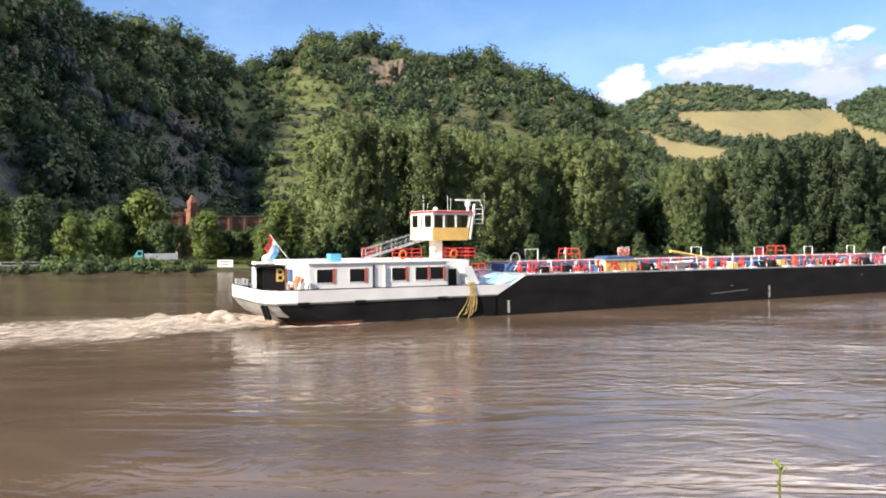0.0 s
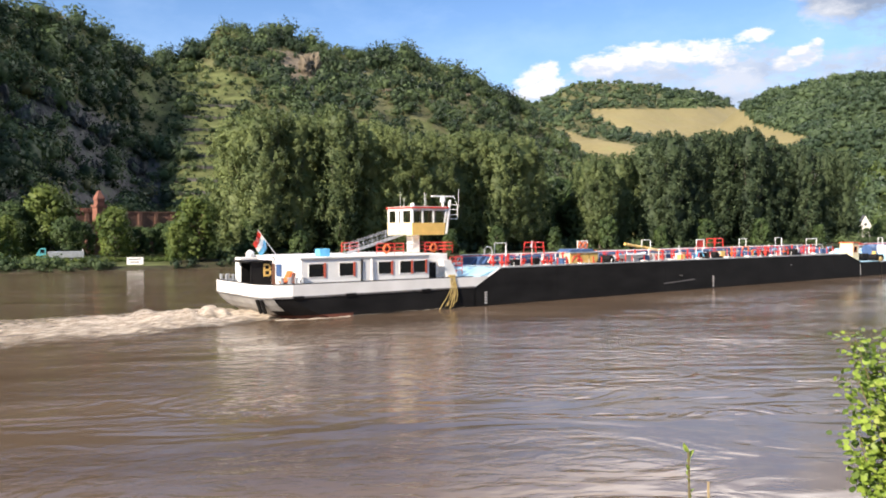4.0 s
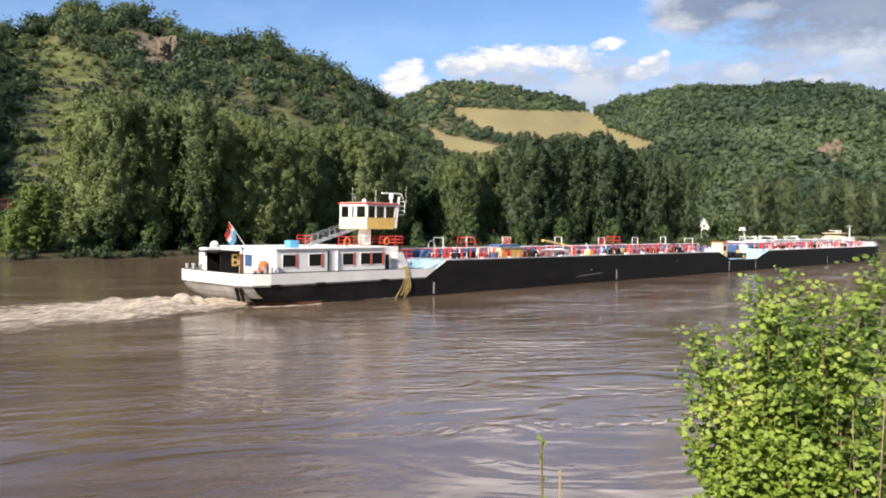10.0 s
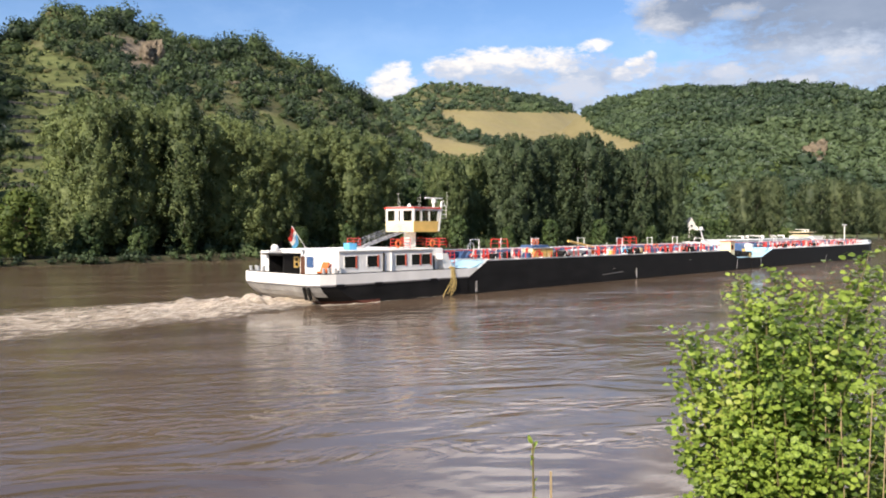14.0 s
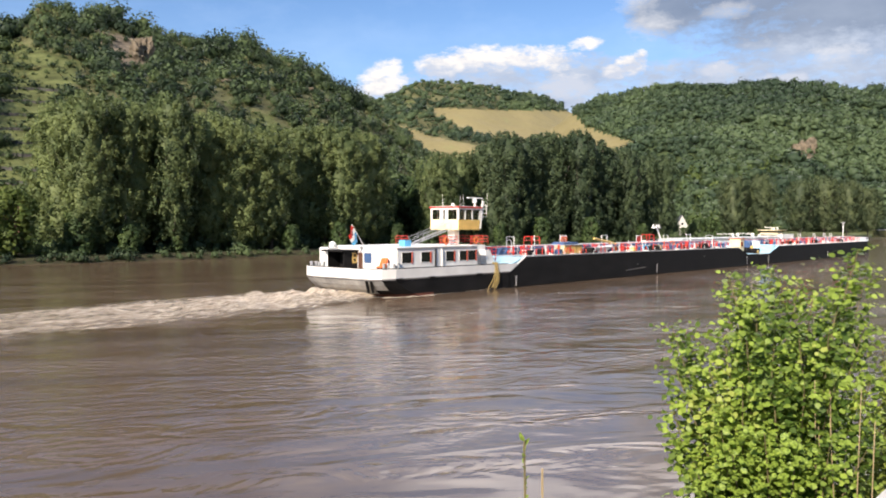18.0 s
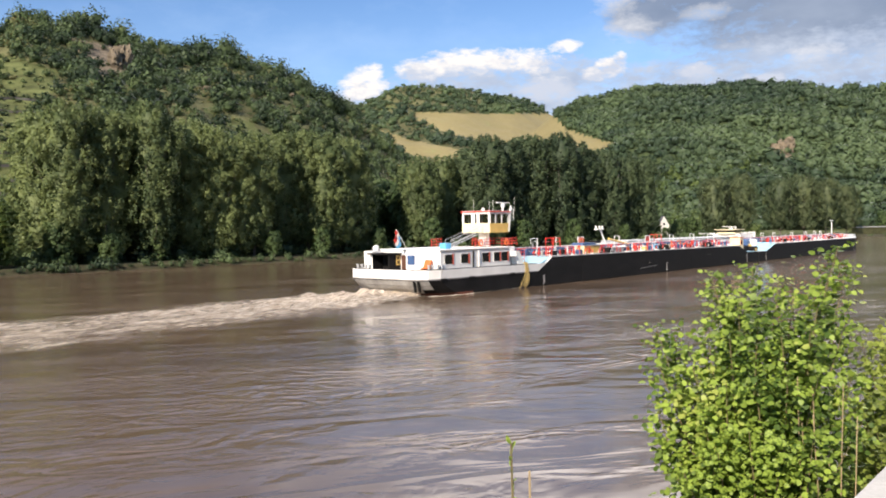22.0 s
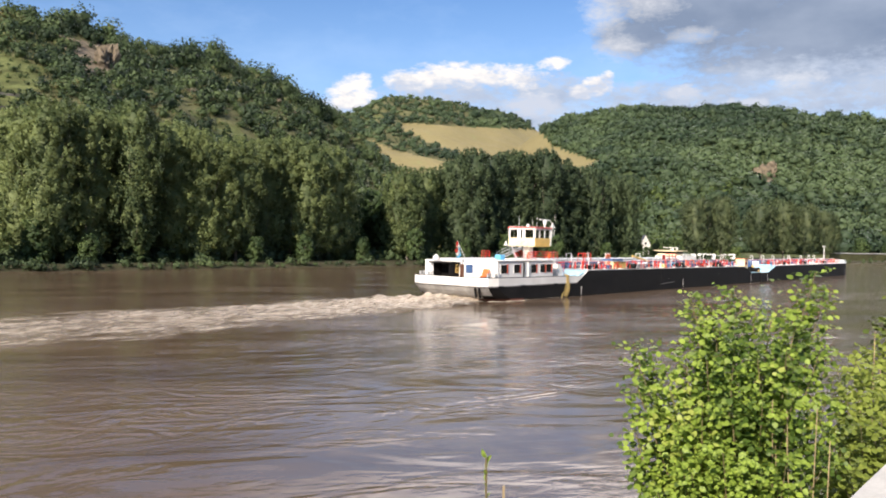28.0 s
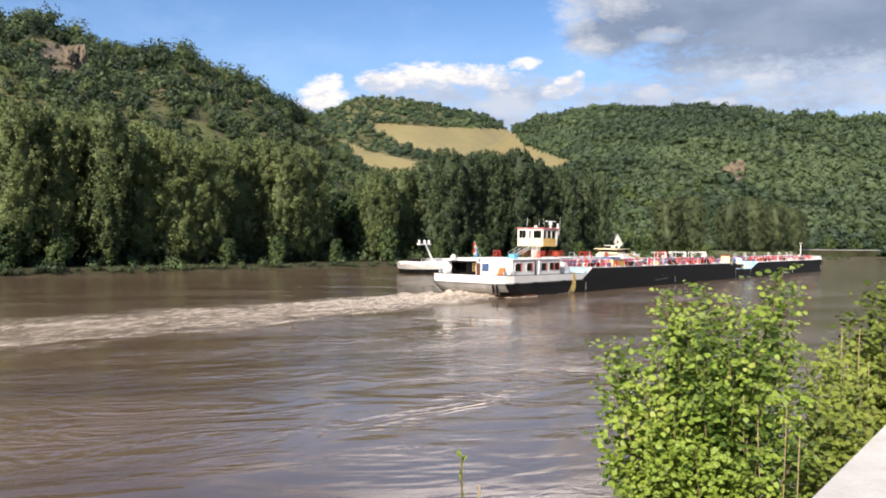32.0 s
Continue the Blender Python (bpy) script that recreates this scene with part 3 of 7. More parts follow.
def ground():
    az = np.concatenate([np.arange(-180, -36, 4.0), np.arange(-36, 54, 0.3), np.arange(54, 180, 4.0)])
    rr = np.concatenate([np.geomspace(0.02, 0.4, 5)[:-1], np.geomspace(0.4, 130, 74), np.arange(133, 700, 4.5), np.geomspace(706, 1500, 75), np.geomspace(1540, 4600, 14)])
    A, Rr = np.meshgrid(az, rr, indexing="ij")
    X, Y = Rr * np.sin(np.radians(A)), Rr * np.cos(np.radians(A))
    Z = rough_height(X, Y)
    na, nr = A.shape
    verts = np.stack([X, Y, Z], -1).reshape(-1, 3)
    i, j = np.meshgrid(np.arange(na), np.arange(nr - 1), indexing="ij")
    k = (i + 1) % na
    faces = np.stack([i * nr + j, i * nr + j + 1, k * nr + j + 1, k * nr + j], -1).reshape(-1, 4)
    me = big_mesh("ground", verts, faces, M_scrub)
    for m in (M_meadow, M_field, M_rock, M_crag, M_bank, M_asphalt, M_floor):
        me.materials.append(m)
    c = verts[faces].mean(1)
    a, e = looks(*c.T)
    r, w = np.hypot(c[:, 0], c[:, 1]), -c[:, 0] * UY + c[:, 1] * UX
    idx = np.zeros(len(faces), int)
    idx[(a > 21) & (a < 60) & (r > 480) & (c[:, 2] > 5)] = 7
    idx[(c[:, 2] < 4.3) & (w > 40)] = 1
    # mud at the waterline; under the far trees it paints their shaded strip
    idx[(c[:, 2] < 1.25) & (w > 0.8) & ((a > -12.6) | (c[:, 2] < 0.5))] = 5
    open_ = np.sin(c[:, 0] * 0.045 + 2 * np.sin(c[:, 1] * 0.031)) + np.sin(c[:, 1] * 0.052 - c[:, 0] * 0.017)
    idx[(open_ > 1.5) & (a < 21) & (c[:, 2] > 4.3) & (r > 150)] = 1
    idx[inside(a, e, TERRACE) & (r > 150)] = 1
    idx[inside(a, e, TOP_GRASS) & (r > 150)] = 1
    idx[inside(a, e, CLIFF) & (r > 150)] = 3
    idx[(inside(a, e, CRAG) | inside(a, e, SCAR)) & (r > 150)] = 4
    idx[(inside(a, e, FIELD_UP) & (r > 700)) | (inside(a, e, FIELD_LOW) & (r > 500))] = 2
    idx[(w < 0.7) & (w > -9)] = 6
    me.polygons.foreach_set("material_index", idx.astype(np.int32))
    me.polygons.foreach_set("use_smooth", np.ones(len(faces), bool))
    me.update()
    ob = new("ground", me)
    tagged(ob, "valley ground with scrubby slopes, slate cliffs, pale vineyards and grassy banks", "ground", kind="structure")


ground()

# ---- river ----
rm = bmesh.new()
bmesh.ops.create_grid(rm, x_segments=4, y_segments=4, size=4200)
river = part("water", rm, M_water)
tagged(river, "brown flood water of a wide river with ripples and eddies", "water", kind="structure")


# ---- woods ----
def put(x, y):
    return float(height(x, y))


def polar(a, r):
    return r * math.sin(radians(a)), r * math.cos(radians(a))


def clump_template(rng, leaves, size, flat=0.8, fineness=1, spread=(0.66, 1.20), soft=0.55, core=0.55):
    """A crown of unit radius: ragged leaf cards round a dark core, as triangles, with soft normals."""
    v, f, nm = [], [], []
    bm = bmesh.new()
    bmesh.ops.create_icosphere(bm, subdivisions=fineness, radius=core)
    for q in bm.verts:
        q.co *= 0.86 + 0.3 * noise.noise(q.co * 2.1 + Vector((rng.random() * 9, 0, 0)))
        q.co.z *= flat
    bm.verts.index_update()
    v += [tuple(q.co) for q in bm.verts]
    nm += [tuple(q.co.normalized()) for q in bm.verts]
    f += [tuple(q.index for q in t.verts) for t in bm.faces]
    bm.free()
    for _ in range(leaves):
        d = Vector((rng.gauss(0, 1), rng.gauss(0, 1), rng.gauss(0.25, 1))).normalized()
        lump = 0.9 + 0.26 * noise.noise(d * 2.3)
        c = Vector((d.x, d.y, d.z * flat)) * lump * rng.uniform(*spread)
        n = (d + Vector((rng.gauss(0, 0.45), rng.gauss(0, 0.45), rng.gauss(0.2, 0.45)))).normalized()
        a = n.orthogonal().normalized()
        a = Matrix.Rotation(rng.uniform(0, 6.3), 3, n) @ a
        b = n.cross(a)
        s = size * rng.uniform(0.55, 1.4)
        bent = (d * soft + n * (1.15 - soft)).normalized()
        i = len(v)
        v += [tuple(c + a * s), tuple(c + b * s * 0.8), tuple(c - a * s), tuple(c - b * s * 0.8)]
        nm += [tuple(bent)] * 4
        f += [(i, i + 1, i + 2), (i, i + 2, i + 3)]
    return np.array(v), np.array(f), np.array(nm)


def leafy(name, vs, fs, ns, mat):
    me = big_mesh(name, np.concatenate(vs), np.concatenate(fs), mat)
    me.polygons.foreach_set("use_smooth", np.ones(len(me.polygons), bool))
    me.normals_split_custom_set_from_vertices(np.concatenate(ns).astype(np.float32))
    return me


def scatter(name, mat, places, templates, seed, vary=0.0, patch=0.0):
    """One mesh of many crowns; places: rows of x, y, z, radius, height stretch. vary: how much the crowns differ in tone; patch: how much whole stands do."""
    rng = np.random.default_rng(seed)
    vs, fs, ns, tones, n = [], [], [], [], 0
    for i, (x, y, z, s, k) in enumerate(places):
        v, f, m = templates[rng.integers(len(templates))]
        t = rng.uniform(0, 6.28)
        c, d = math.cos(t), math.sin(t)
        vs.append(np.stack([(v[:, 0] * c - v[:, 1] * d) * s + x, (v[:, 0] * d + v[:, 1] * c) * s + y, v[:, 2] * s * k + z], -1))
        ns.append(np.stack([m[:, 0] * c - m[:, 1] * d, m[:, 0] * d + m[:, 1] * c, m[:, 2]], -1))
        fs.append(f + n)
        stand = math.sin(x * 0.017 + 1.7 * math.sin(y * 0.011)) + math.sin(y * 0.021 - x * 0.008 + 1.1) + 0.7 * math.sin(x * 0.051 + y * 0.043)
        tones.append(np.full(len(v), vary * rng.normal() + patch * stand))
        n += len(v)
    me = leafy(name, vs, fs, ns, mat)
    me.attributes.new("tone", "FLOAT", "POINT").data.foreach_set("value", np.concatenate(tones).astype(np.float32))
    return new(name, me)


def hill_places(rng, count, az0, az1, ra, rb_, size, keep):
    """Random places on the slopes between two radii (functions of azimuth), denser with radius squared; keep: a test of azimuth and elevation."""
    out = []
    az = rng.uniform(az0, az1, count)
    lo, hi = ra(az), rb_(az)
    r = np.sqrt(rng.uniform(0, 1, count) * (hi ** 2 - lo ** 2) + lo ** 2)
    x, y = r * np.sin(np.radians(az)), r * np.cos(np.radians(az))
    z = rough_height(x, y)
    a, e = looks(x, y, z)
    p = keep(a, e, r, x, y)
    ok = rng.uniform(0, 1, count) < p
    s = size * np.clip(rng.lognormal(0, 0.46, count), 0.4, 2.3)
    return [(x[i], y[i], z[i] + s[i] * 0.45, s[i], rng.uniform(0.8, 1.25)) for i in np.nonzero(ok)[0]]


def woods():
    rng = np.random.default_rng(5)
    pr = random.Random(4)
    t_hill = [clump_template(pr, 120, 0.125, pr.uniform(0.75, 1.1), 1, (0.42, 1.05), 0.7, 0.5) for _ in range(10)]
    t_near = [clump_template(pr, 250, 0.085, pr.uniform(0.75, 1.1), 1, (0.45, 1.08), 0.7, 0.5) for _ in range(8)]
    t_far = [clump_template(pr, 48, 0.13, pr.uniform(0.55, 0.8), 1, (0.55, 0.95), 0.85, 0.6) for _ in range(8)]

    t_small = [clump_template(pr, 42, 0.22, pr.uniform(0.6, 1.0), 1, (0.4, 1.1), 0.6, 0.4) for _ in range(6)]

    def keep_a(a, e, r, x, y):
        p = 0.88 + 0 * a
        patch = np.sin(x * 0.045 + 2 * np.sin(y * 0.031)) + np.sin(y * 0.052 - x * 0.017)
        p = np.where(patch > 0.8, 0.22, p)
        p = np.where(inside(a, e, TERRACE) | inside(a, e, TOP_GRASS), 0.13, p)
        p = np.where(inside(a, e, CLIFF), 0.22 + 0.35 * (patch > 0.0), p)
        p = np.where(inside(a, e, CRAG), 0.30, p)
        p = np.where(inside(a, e, FIELD_LOW), 0.0, p)
        return p
    P = hill_places(rng, 5200, -36, 21, lambda a: bank_radius(a) + 55, lambda a: r_a(a) + 6, 3.3, keep_a)
    near = [q for q in P if math.hypot(q[0], q[1]) < 320]
    scatter("cliff_scrub", F_hill, near, t_near, 11, 0.25, 0.08)
    tagged(bpy.data.objects["cliff_scrub"], "dark green scrub clinging to a slate cliff", "scrub", kind="stuff")
    scatter("hill_scrub", F_hill, [q for q in P if math.hypot(q[0], q[1]) >= 320], t_hill, 1, 0.2, 0.08)
    tagged(bpy.data.objects["hill_scrub"], "dense dark green scrub and small trees on a steep slope", "scrub", kind="stuff")
    # scrub and old vines on the open terraces
    P = hill_places(rng, 3600, -19.5, -6.5, lambda a: bank_radius(a) + 60, lambda a: r_a(a) + 6, 1.0, lambda a, e, r, x, y: 0.42 * (inside(a, e, TERRACE) | inside(a, e, TOP_GRASS)))
    scatter("terrace_scrub", F_hill, P, t_small, 5, 0.3)
    tagged(bpy.data.objects["terrace_scrub"], "rough grass, old vines and low bushes on open terraces", "scrub", kind="stuff")
    # low undergrowth in the gaps between the trees
    P = hill_places(rng, 4200, -30, 21, lambda a: bank_radius(a) + 70, lambda a: r_a(a) + 4, 1.3, lambda a, e, r, x, y: np.where(inside(a, e, FIELD_LOW) | inside(a, e, CRAG) | inside(a, e, TERRACE) | inside(a, e, TOP_GRASS), 0.0, 0.9) * np.where(inside(a, e, CLIFF), 0.6, 1.0))
    scatter("undergrowth", F_hill, P, t_small, 8, 0.3)
    tagged(bpy.data.objects["undergrowth"], "low thorny undergrowth and tufts on a dry slope", "undergrowth", kind="stuff")
    # taller trees along the crest
    P = hill_places(rng, 420, -30, 12, lambda a: r_a(a) - 26, lambda a: r_a(a) + 8, 5.0, lambda a, e, r, x, y: np.where((a > -25) & (a < -12.6), 0.22, 0.8) + 0 * a)
    for a, k in ((-17.2, 4.6), (-17.6, 3.2), (-19.0, 3.6), (-20.4, 2.8), (-22.4, 2.6)):
        x, y = polar(a, float(r_a(a)) - 4)
        P.append((x, y, float(rough_height(x, y)) + k * 0.8, k, 1.15))
    scatter("crest_trees", F_hill, P, t_near, 2, 0.15)
    tagged(bpy.data.objects["crest_trees"], "rounded deciduous trees along a hill crest", "trees", kind="stuff")

    def keep_b(a, e, r, x, y):
        p = np.where(inside(a, e, FIELD_UP) | inside(a, e, FIELD_LOW), 0.0, 0.95)
        return np.where(inside(a, e, SCAR), 0.25, p)
    P = hill_places(rng, 4600, 9, 34, lambda a: 640 + 0 * a, lambda a: R_B + 10 + 0 * a, 4.4, lambda a, e, r, x, y: keep_b(a, e, r, x, y) * (a < 31) * (r < np.where(a > 26, 950, 2000)))
    P += hill_places(rng, 11000, 21, 56, lambda a: foot_c(a) - 20, lambda a: r_c(a) + 8, 4.1, keep_b)
    scatter("far_woods", F_hazy_far, P, t_far, 3, 0.10, 0.17)
    tagged(bpy.data.objects["far_woods"], "broad woods covering the distant hills, haze put into their bluish green", "woods", kind="stuff")
    # lighter young trees at the foot of the wooded hill
    P = hill_places(rng, 420, 31, 39.5, lambda a: foot_c(a) - 90, lambda a: foot_c(a) + 130, 3.4, lambda a, e, r, x, y: 0.75 + 0 * a)
    scatter("foot_trees", F_young, P, t_hill, 4, 0.15)
    tagged(bpy.data.objects["foot_trees"], "fresh yellow-green young trees at the hill's foot", "trees", kind="stuff")


woods()


# ---- trees along the far bank ----
def lobe_set(rng, count, cards, size, tall):
    """A few leafy lobes to build crowns from: cards turned outwards round a dark core."""
    return [clump_template(rng, cards, size, tall) for _ in range(count)]


def crown_clumps(rng, tall, wide, base, lean, clumps, size, plume=1.55):
    """A tall crown: many upright leafy sprays set about the limbs, with dark gaps between them, round a leafy core."""
    g = np.random.default_rng(rng.randrange(10 ** 6))
    bulge = [(g.uniform(0, 6.28), g.uniform(base, 1.0), g.uniform(0.3, 0.7), g.uniform(0.06, 0.16)) for _ in range(26)]

    def rad(h, t):
        prof = np.minimum(1.0, 0.55 + (h - base) / 0.4) * np.clip(1 - (np.maximum(0, h - 0.76) / 0.255) ** 2, 0.02, 1) ** 0.5
        k = np.zeros(np.shape(h))
        for t0, h0, wt, wh in bulge:
            k = np.maximum(k, np.exp(-(np.abs((t - t0 + 3.1416) % 6.2832 - 3.1416) / wt) ** 2 - ((h - h0) / wh) ** 2))
        return wide * prof * (0.72 + 0.36 * k)
    h = base + (0.985 - base) * (np.arange(clumps) + g.uniform(0, 1, clumps)) / clumps
    t = np.arange(clumps) * 2.4 + g.uniform(-0.6, 0.6, clumps)
    cr = g.uniform(0.42, 1.1, clumps) * wide / 6.0 * np.where(h > 0.9, 0.75, 1.0)
    r = np.maximum(0, rad(h, t) * g.uniform(0.2, 1.0, clumps) ** 0.42 - cr * 0.3)
    hub = np.stack([r * np.cos(t) + lean * h, r * np.sin(t), h * tall - cr * 0.4], -1)
    many = np.maximum(14, (42 * (cr / 0.8) ** 1.7)).astype(int)
    i = np.repeat(np.arange(clumps), many)
    count = len(i)
    out = np.stack([np.cos(t), np.sin(t), 0.2 + np.clip(h - 0.78, 0, 1) * 5], -1)[i]
    out /= np.linalg.norm(out, axis=1)[:, None]
    d = g.normal(size=(count, 3)) + 0.55 * out
    d /= np.linalg.norm(d, axis=1)[:, None]
    c = hub[i] + d * cr[i][:, None] * np.array((1, 1, plume)) * g.uniform(0.45, 1.08, count)[:, None]
    n = d + 0.5 * g.normal(size=(count, 3))
    n /= np.linalg.norm(n, axis=1)[:, None]
    a = np.cross(n, g.normal(size=(count, 3)))
    a /= np.linalg.norm(a, axis=1)[:, None]
    b = np.cross(n, a)
    s = (size * g.uniform(0.5, 1.35, count))[:, None]
    v = np.stack([c + a * s, c + b * s * 0.75, c - a * s, c - b * s * 0.75], 1).reshape(-1, 3)
    soft = out * 0.45 + d * 0.5 + n * 0.35
    soft /= np.linalg.norm(soft, axis=1)[:, None]
    nm = np.repeat(soft, 4, 0)
    q = np.arange(count)[:, None] * 4
    f = np.concatenate([q + np.array((0, 1, 2)), q + np.array((0, 2, 3))])
    hh, tt = np.meshgrid(np.linspace(base + 0.03, 0.93, 22), np.linspace(0, 6.2832, 19)[:-1], indexing="ij")
    rr = rad(hh, tt) * 0.52 * (1 + 0.25 * np.sin(hh * 40 + 3 * tt))
    cv = np.stack([rr * np.cos(tt) + lean * hh, rr * np.sin(tt), hh * tall], -1).reshape(-1, 3)
    cn = np.stack([np.cos(tt), np.sin(tt), 0.2 + 0 * tt], -1).reshape(-1, 3)
    i, j = np.meshgrid(np.arange(21), np.arange(18), indexing="ij")
    j2 = (j + 1) % 18
    o = len(v)
    cf = np.concatenate([np.stack([i * 18 + j, i * 18 + j2, (i + 1) * 18 + j2], -1).reshape(-1, 3), np.stack([i * 18 + j, (i + 1) * 18 + j2, (i + 1) * 18 + j], -1).reshape(-1, 3)]) + o
    return np.concatenate([v, cv]), np.concatenate([f, cf]), np.concatenate([nm, cn])


def tree_model(name, rng, tall, wide, base, leaf_mat, label, category, lobes=60, columnar=True, lobe_r=1.35, kit=(), clumps=430):
    """A tree of trunk, limbs and a crown of many leafy lobes standing at the origin."""
    e = new(name)
    tagged(e, label, category)
    tb = bmesh.new()
    lean = rng.uniform(-0.4, 0.4)
    tube(tb, [(0, 0, -0.6), (lean * 0.3, 0, tall * 0.25), (lean, 0.2, tall * 0.6), (lean * 1.2, 0.1, tall * 0.9)], tall * 0.013, 7, 0.05)
    centres = []
    for i in range(lobes):
        h = base + (0.965 - base) * ((i + rng.random()) / lobes) ** 0.92
        if columnar:
            prof = min(1.0, (h - base + 0.16) / 0.26) * (1 - max(0, h - 0.70) / 0.34) ** 0.5
        else:
            k = (h - base) / (1 - base)
            prof = math.sqrt(max(0.04, 1 - (2 * k - 0.85) ** 2 * 0.75))
        t = i * 2.4 + rng.uniform(-0.5, 0.5)
        q = wide * prof * (0.86 + 0.14 * math.sin(3 * t + h * 5)) * math.sqrt(rng.uniform(0.5, 1.0) if columnar else rng.uniform(0.25, 1.0))
        centres.append((q * math.cos(t) + lean * h, q * math.sin(t), h * tall))
    for c in rng.sample(centres, min(20, len(centres))):
        z0 = max(tall * 0.10, c[2] - math.hypot(c[0], c[1]) * (1.7 if columnar else 0.9) - 1.0)
        k = z0 / tall
        tube(tb, [(lean * k, 0, z0), (c[0] * 0.55, c[1] * 0.55, (z0 + c[2]) / 2 - 0.2), c], tall * 0.0045, 4, 0.03)
    part("trunk", tb, M_bark, e, "grey-brown bark")
    vs, fs, ns, n = [], [], [], 0
    if columnar:
        v, f, nm = crown_clumps(rng, tall, wide, base, lean, clumps, 0.235)
        vs.append(v), fs.append(f), ns.append(nm)
        centres = []
    for c in centres:
        v, f, nm = rng.choice(kit)
        s = lobe_r * rng.uniform(0.65, 1.3)
        t = rng.uniform(0, 6.28)
        m = np.array((Matrix.Rotation(t, 3, "Z") @ Matrix.Rotation(rng.uniform(-0.3, 0.3), 3, "X")))
        vs.append((v @ m.T) * s + np.array(c))
        away = np.array((c[0] * 0.22, c[1] * 0.22, 0.3))
        q = nm @ m.T + away
        ns.append(q / np.linalg.norm(q, axis=1)[:, None])
        fs.append(f + n)
        n += len(v)
    cr = new("crown", leafy("crown", vs, fs, ns, leaf_mat))
    cr.parent = e
    return e


USED = set()


def plant(models, spots, seed):
    """Copies of the models at rows of azimuth, distance past the waterline, size."""
    rng = random.Random(seed)
    used = USED
    for i, (a, past, s) in enumerate(spots):
        m = models[i] if i < len(models) else rng.choice(models)
        r = float(bank_radius(np.array(a))) + past
        x, y = polar(a, r)
        z = put(x, y)
        M = pose(x, y, z, 0, 0, rng.uniform(0, 360))
        if id(m) in used:
            o = copy_thing(m, M)
        else:
            o = m
            used.add(id(m))
            o.matrix_basis = M
        o.scale = (s * rng.uniform(0.94, 1.06), s * rng.uniform(0.94, 1.06), s)


def bank_trees():
    rng = random.Random(11)
    round_kit = lobe_set(rng, 6, 80, 0.18, 0.85)
    pop = [tree_model("poplar_tree", rng, 29, 6.4, 0.09, F_poplar, "tall grey-green poplar on the far river bank", "tree", 60, True) for _ in range(6)]
    ald = [tree_model("alder_tree", rng, 29, 6.2, 0.05, F_shaded_alder, "tall alder on the far river bank, shade put into its dark blue-green", "tree", 60, True) for _ in range(4)]
    for p in pop:
        p["group"] = "poplars on the far bank"
    for p in ald:
        p["group"] = "alders on the far bank"
    spots = []
    for a, k, past in ((-8.3, .98, 19), (-7.6, 1.04, 23), (-6.8, 1.08, 18), (-5.6, 1.06, 24), (-4.3, 1.07, 18), (-3.0, 1.08, 23), (-1.6, 1.08, 17), (-0.2, 1.05, 24),
                       (1.0, 1.04, 18), (2.2, .98, 14), (3.0, .86, 26), (4.0, .92, 16), (5.2, 1.0, 20), (6.5, 1.0, 18), (7.6, 1.03, 24), (8.8, 1.06, 18), (9.9, 1.05, 22), (11.0, 1.0, 20), (12.0, .95, 24),
                       (16.2, .84, 24), (17.2, .92, 20), (18.2, .92, 28), (19.6, 1.02, 24), (20.6, 1.08, 20), (21.6, 1.16, 26), (22.7, 1.18, 22), (23.7, 1.22, 28), (24.7, 1.24, 24),
                       (25.7, 1.25, 30), (26.6, 1.26, 24), (27.5, 1.22, 30), (28.4, 1.12, 26), (29.3, 1.14, 32), (30.2, 1.12, 26), (31.1, 1.1, 32), (31.9, 1.08, 28)):
        spots.append((a, past, k))
    spots = [(a + rng.uniform(-.35, .35), 19 + (past - 19) * 0.8 + rng.uniform(-4, 5), k * rng.uniform(.97, 1.03)) for a, past, k in spots]
    spots += [(a + rng.uniform(-.3, .3), rng.uniform(34, 46), k) for a, k in ((-7.4, 1.02), (-5.8, 1.06), (-4.1, 1.08), (-2.4, 1.08), (-0.8, 1.06), (0.8, 1.02), (6.0, .98), (7.8, 1.04), (9.6, 1.06), (11.2, 1.0),
                                                                     (21.2, 1.1), (23.0, 1.2), (24.8, 1.24), (26.4, 1.26), (28.0, 1.16), (29.8, 1.14), (31.4, 1.1))]
    plant(pop, [q for q in spots if q[0] < 19], 1)
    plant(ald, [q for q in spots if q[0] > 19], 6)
    oak = [tree_model("bank_tree", rng, 15, 5.2, 0.05, F_wood, "broad-leaved tree at the water's edge, shade put into its dark green", "tree", 55, False, 1.7, round_kit) for _ in range(4)]
    for p in oak:
        p["group"] = "trees at the water's edge"
    spots = [(a + rng.uniform(-.8, .8), rng.uniform(9, 16), rng.uniform(.3, .6)) for a in np.arange(-11.5, 33, 3.6)]
    spots += [(a, rng.uniform(32, 42), rng.uniform(.6, .9)) for a in np.arange(-34, -20.5, 2.3)] + [(-19.3, 30, .55), (-18.4, 31, .5), (-15.9, 34, .5), (-15.1, 37, .42), (-14.3, 36, .40), (-13.5, 38, .46), (-12.7, 36, .5)]
    spots += [(a, rng.uniform(20, 50), rng.uniform(1.0, 1.35)) for a in (12.6, 13.4, 14.2, 15.0, 15.7)]
    spots += [(a, rng.uniform(45, 70), s) for a, s in ((32.7, .75), (33.0, .35), (34.3, .4), (34.7, .55), (35.4, .6), (36.2, .5))]
    spots += [(a, r - float(bank_radius(np.array(a))), k) for a, r, k in ((33.2, 362, .30), (33.65, 360, .27), (34.05, 363, .3))]
    plant(oak, spots, 2)
    wil = [tree_model("willow_tree", rng, 26, 8.0, 0.16, F_willow, "broad pale olive willow on the far bank", "tree", 60, True, clumps=250) for _ in range(3)]
    for p in wil:
        p["group"] = "willows on the far bank"
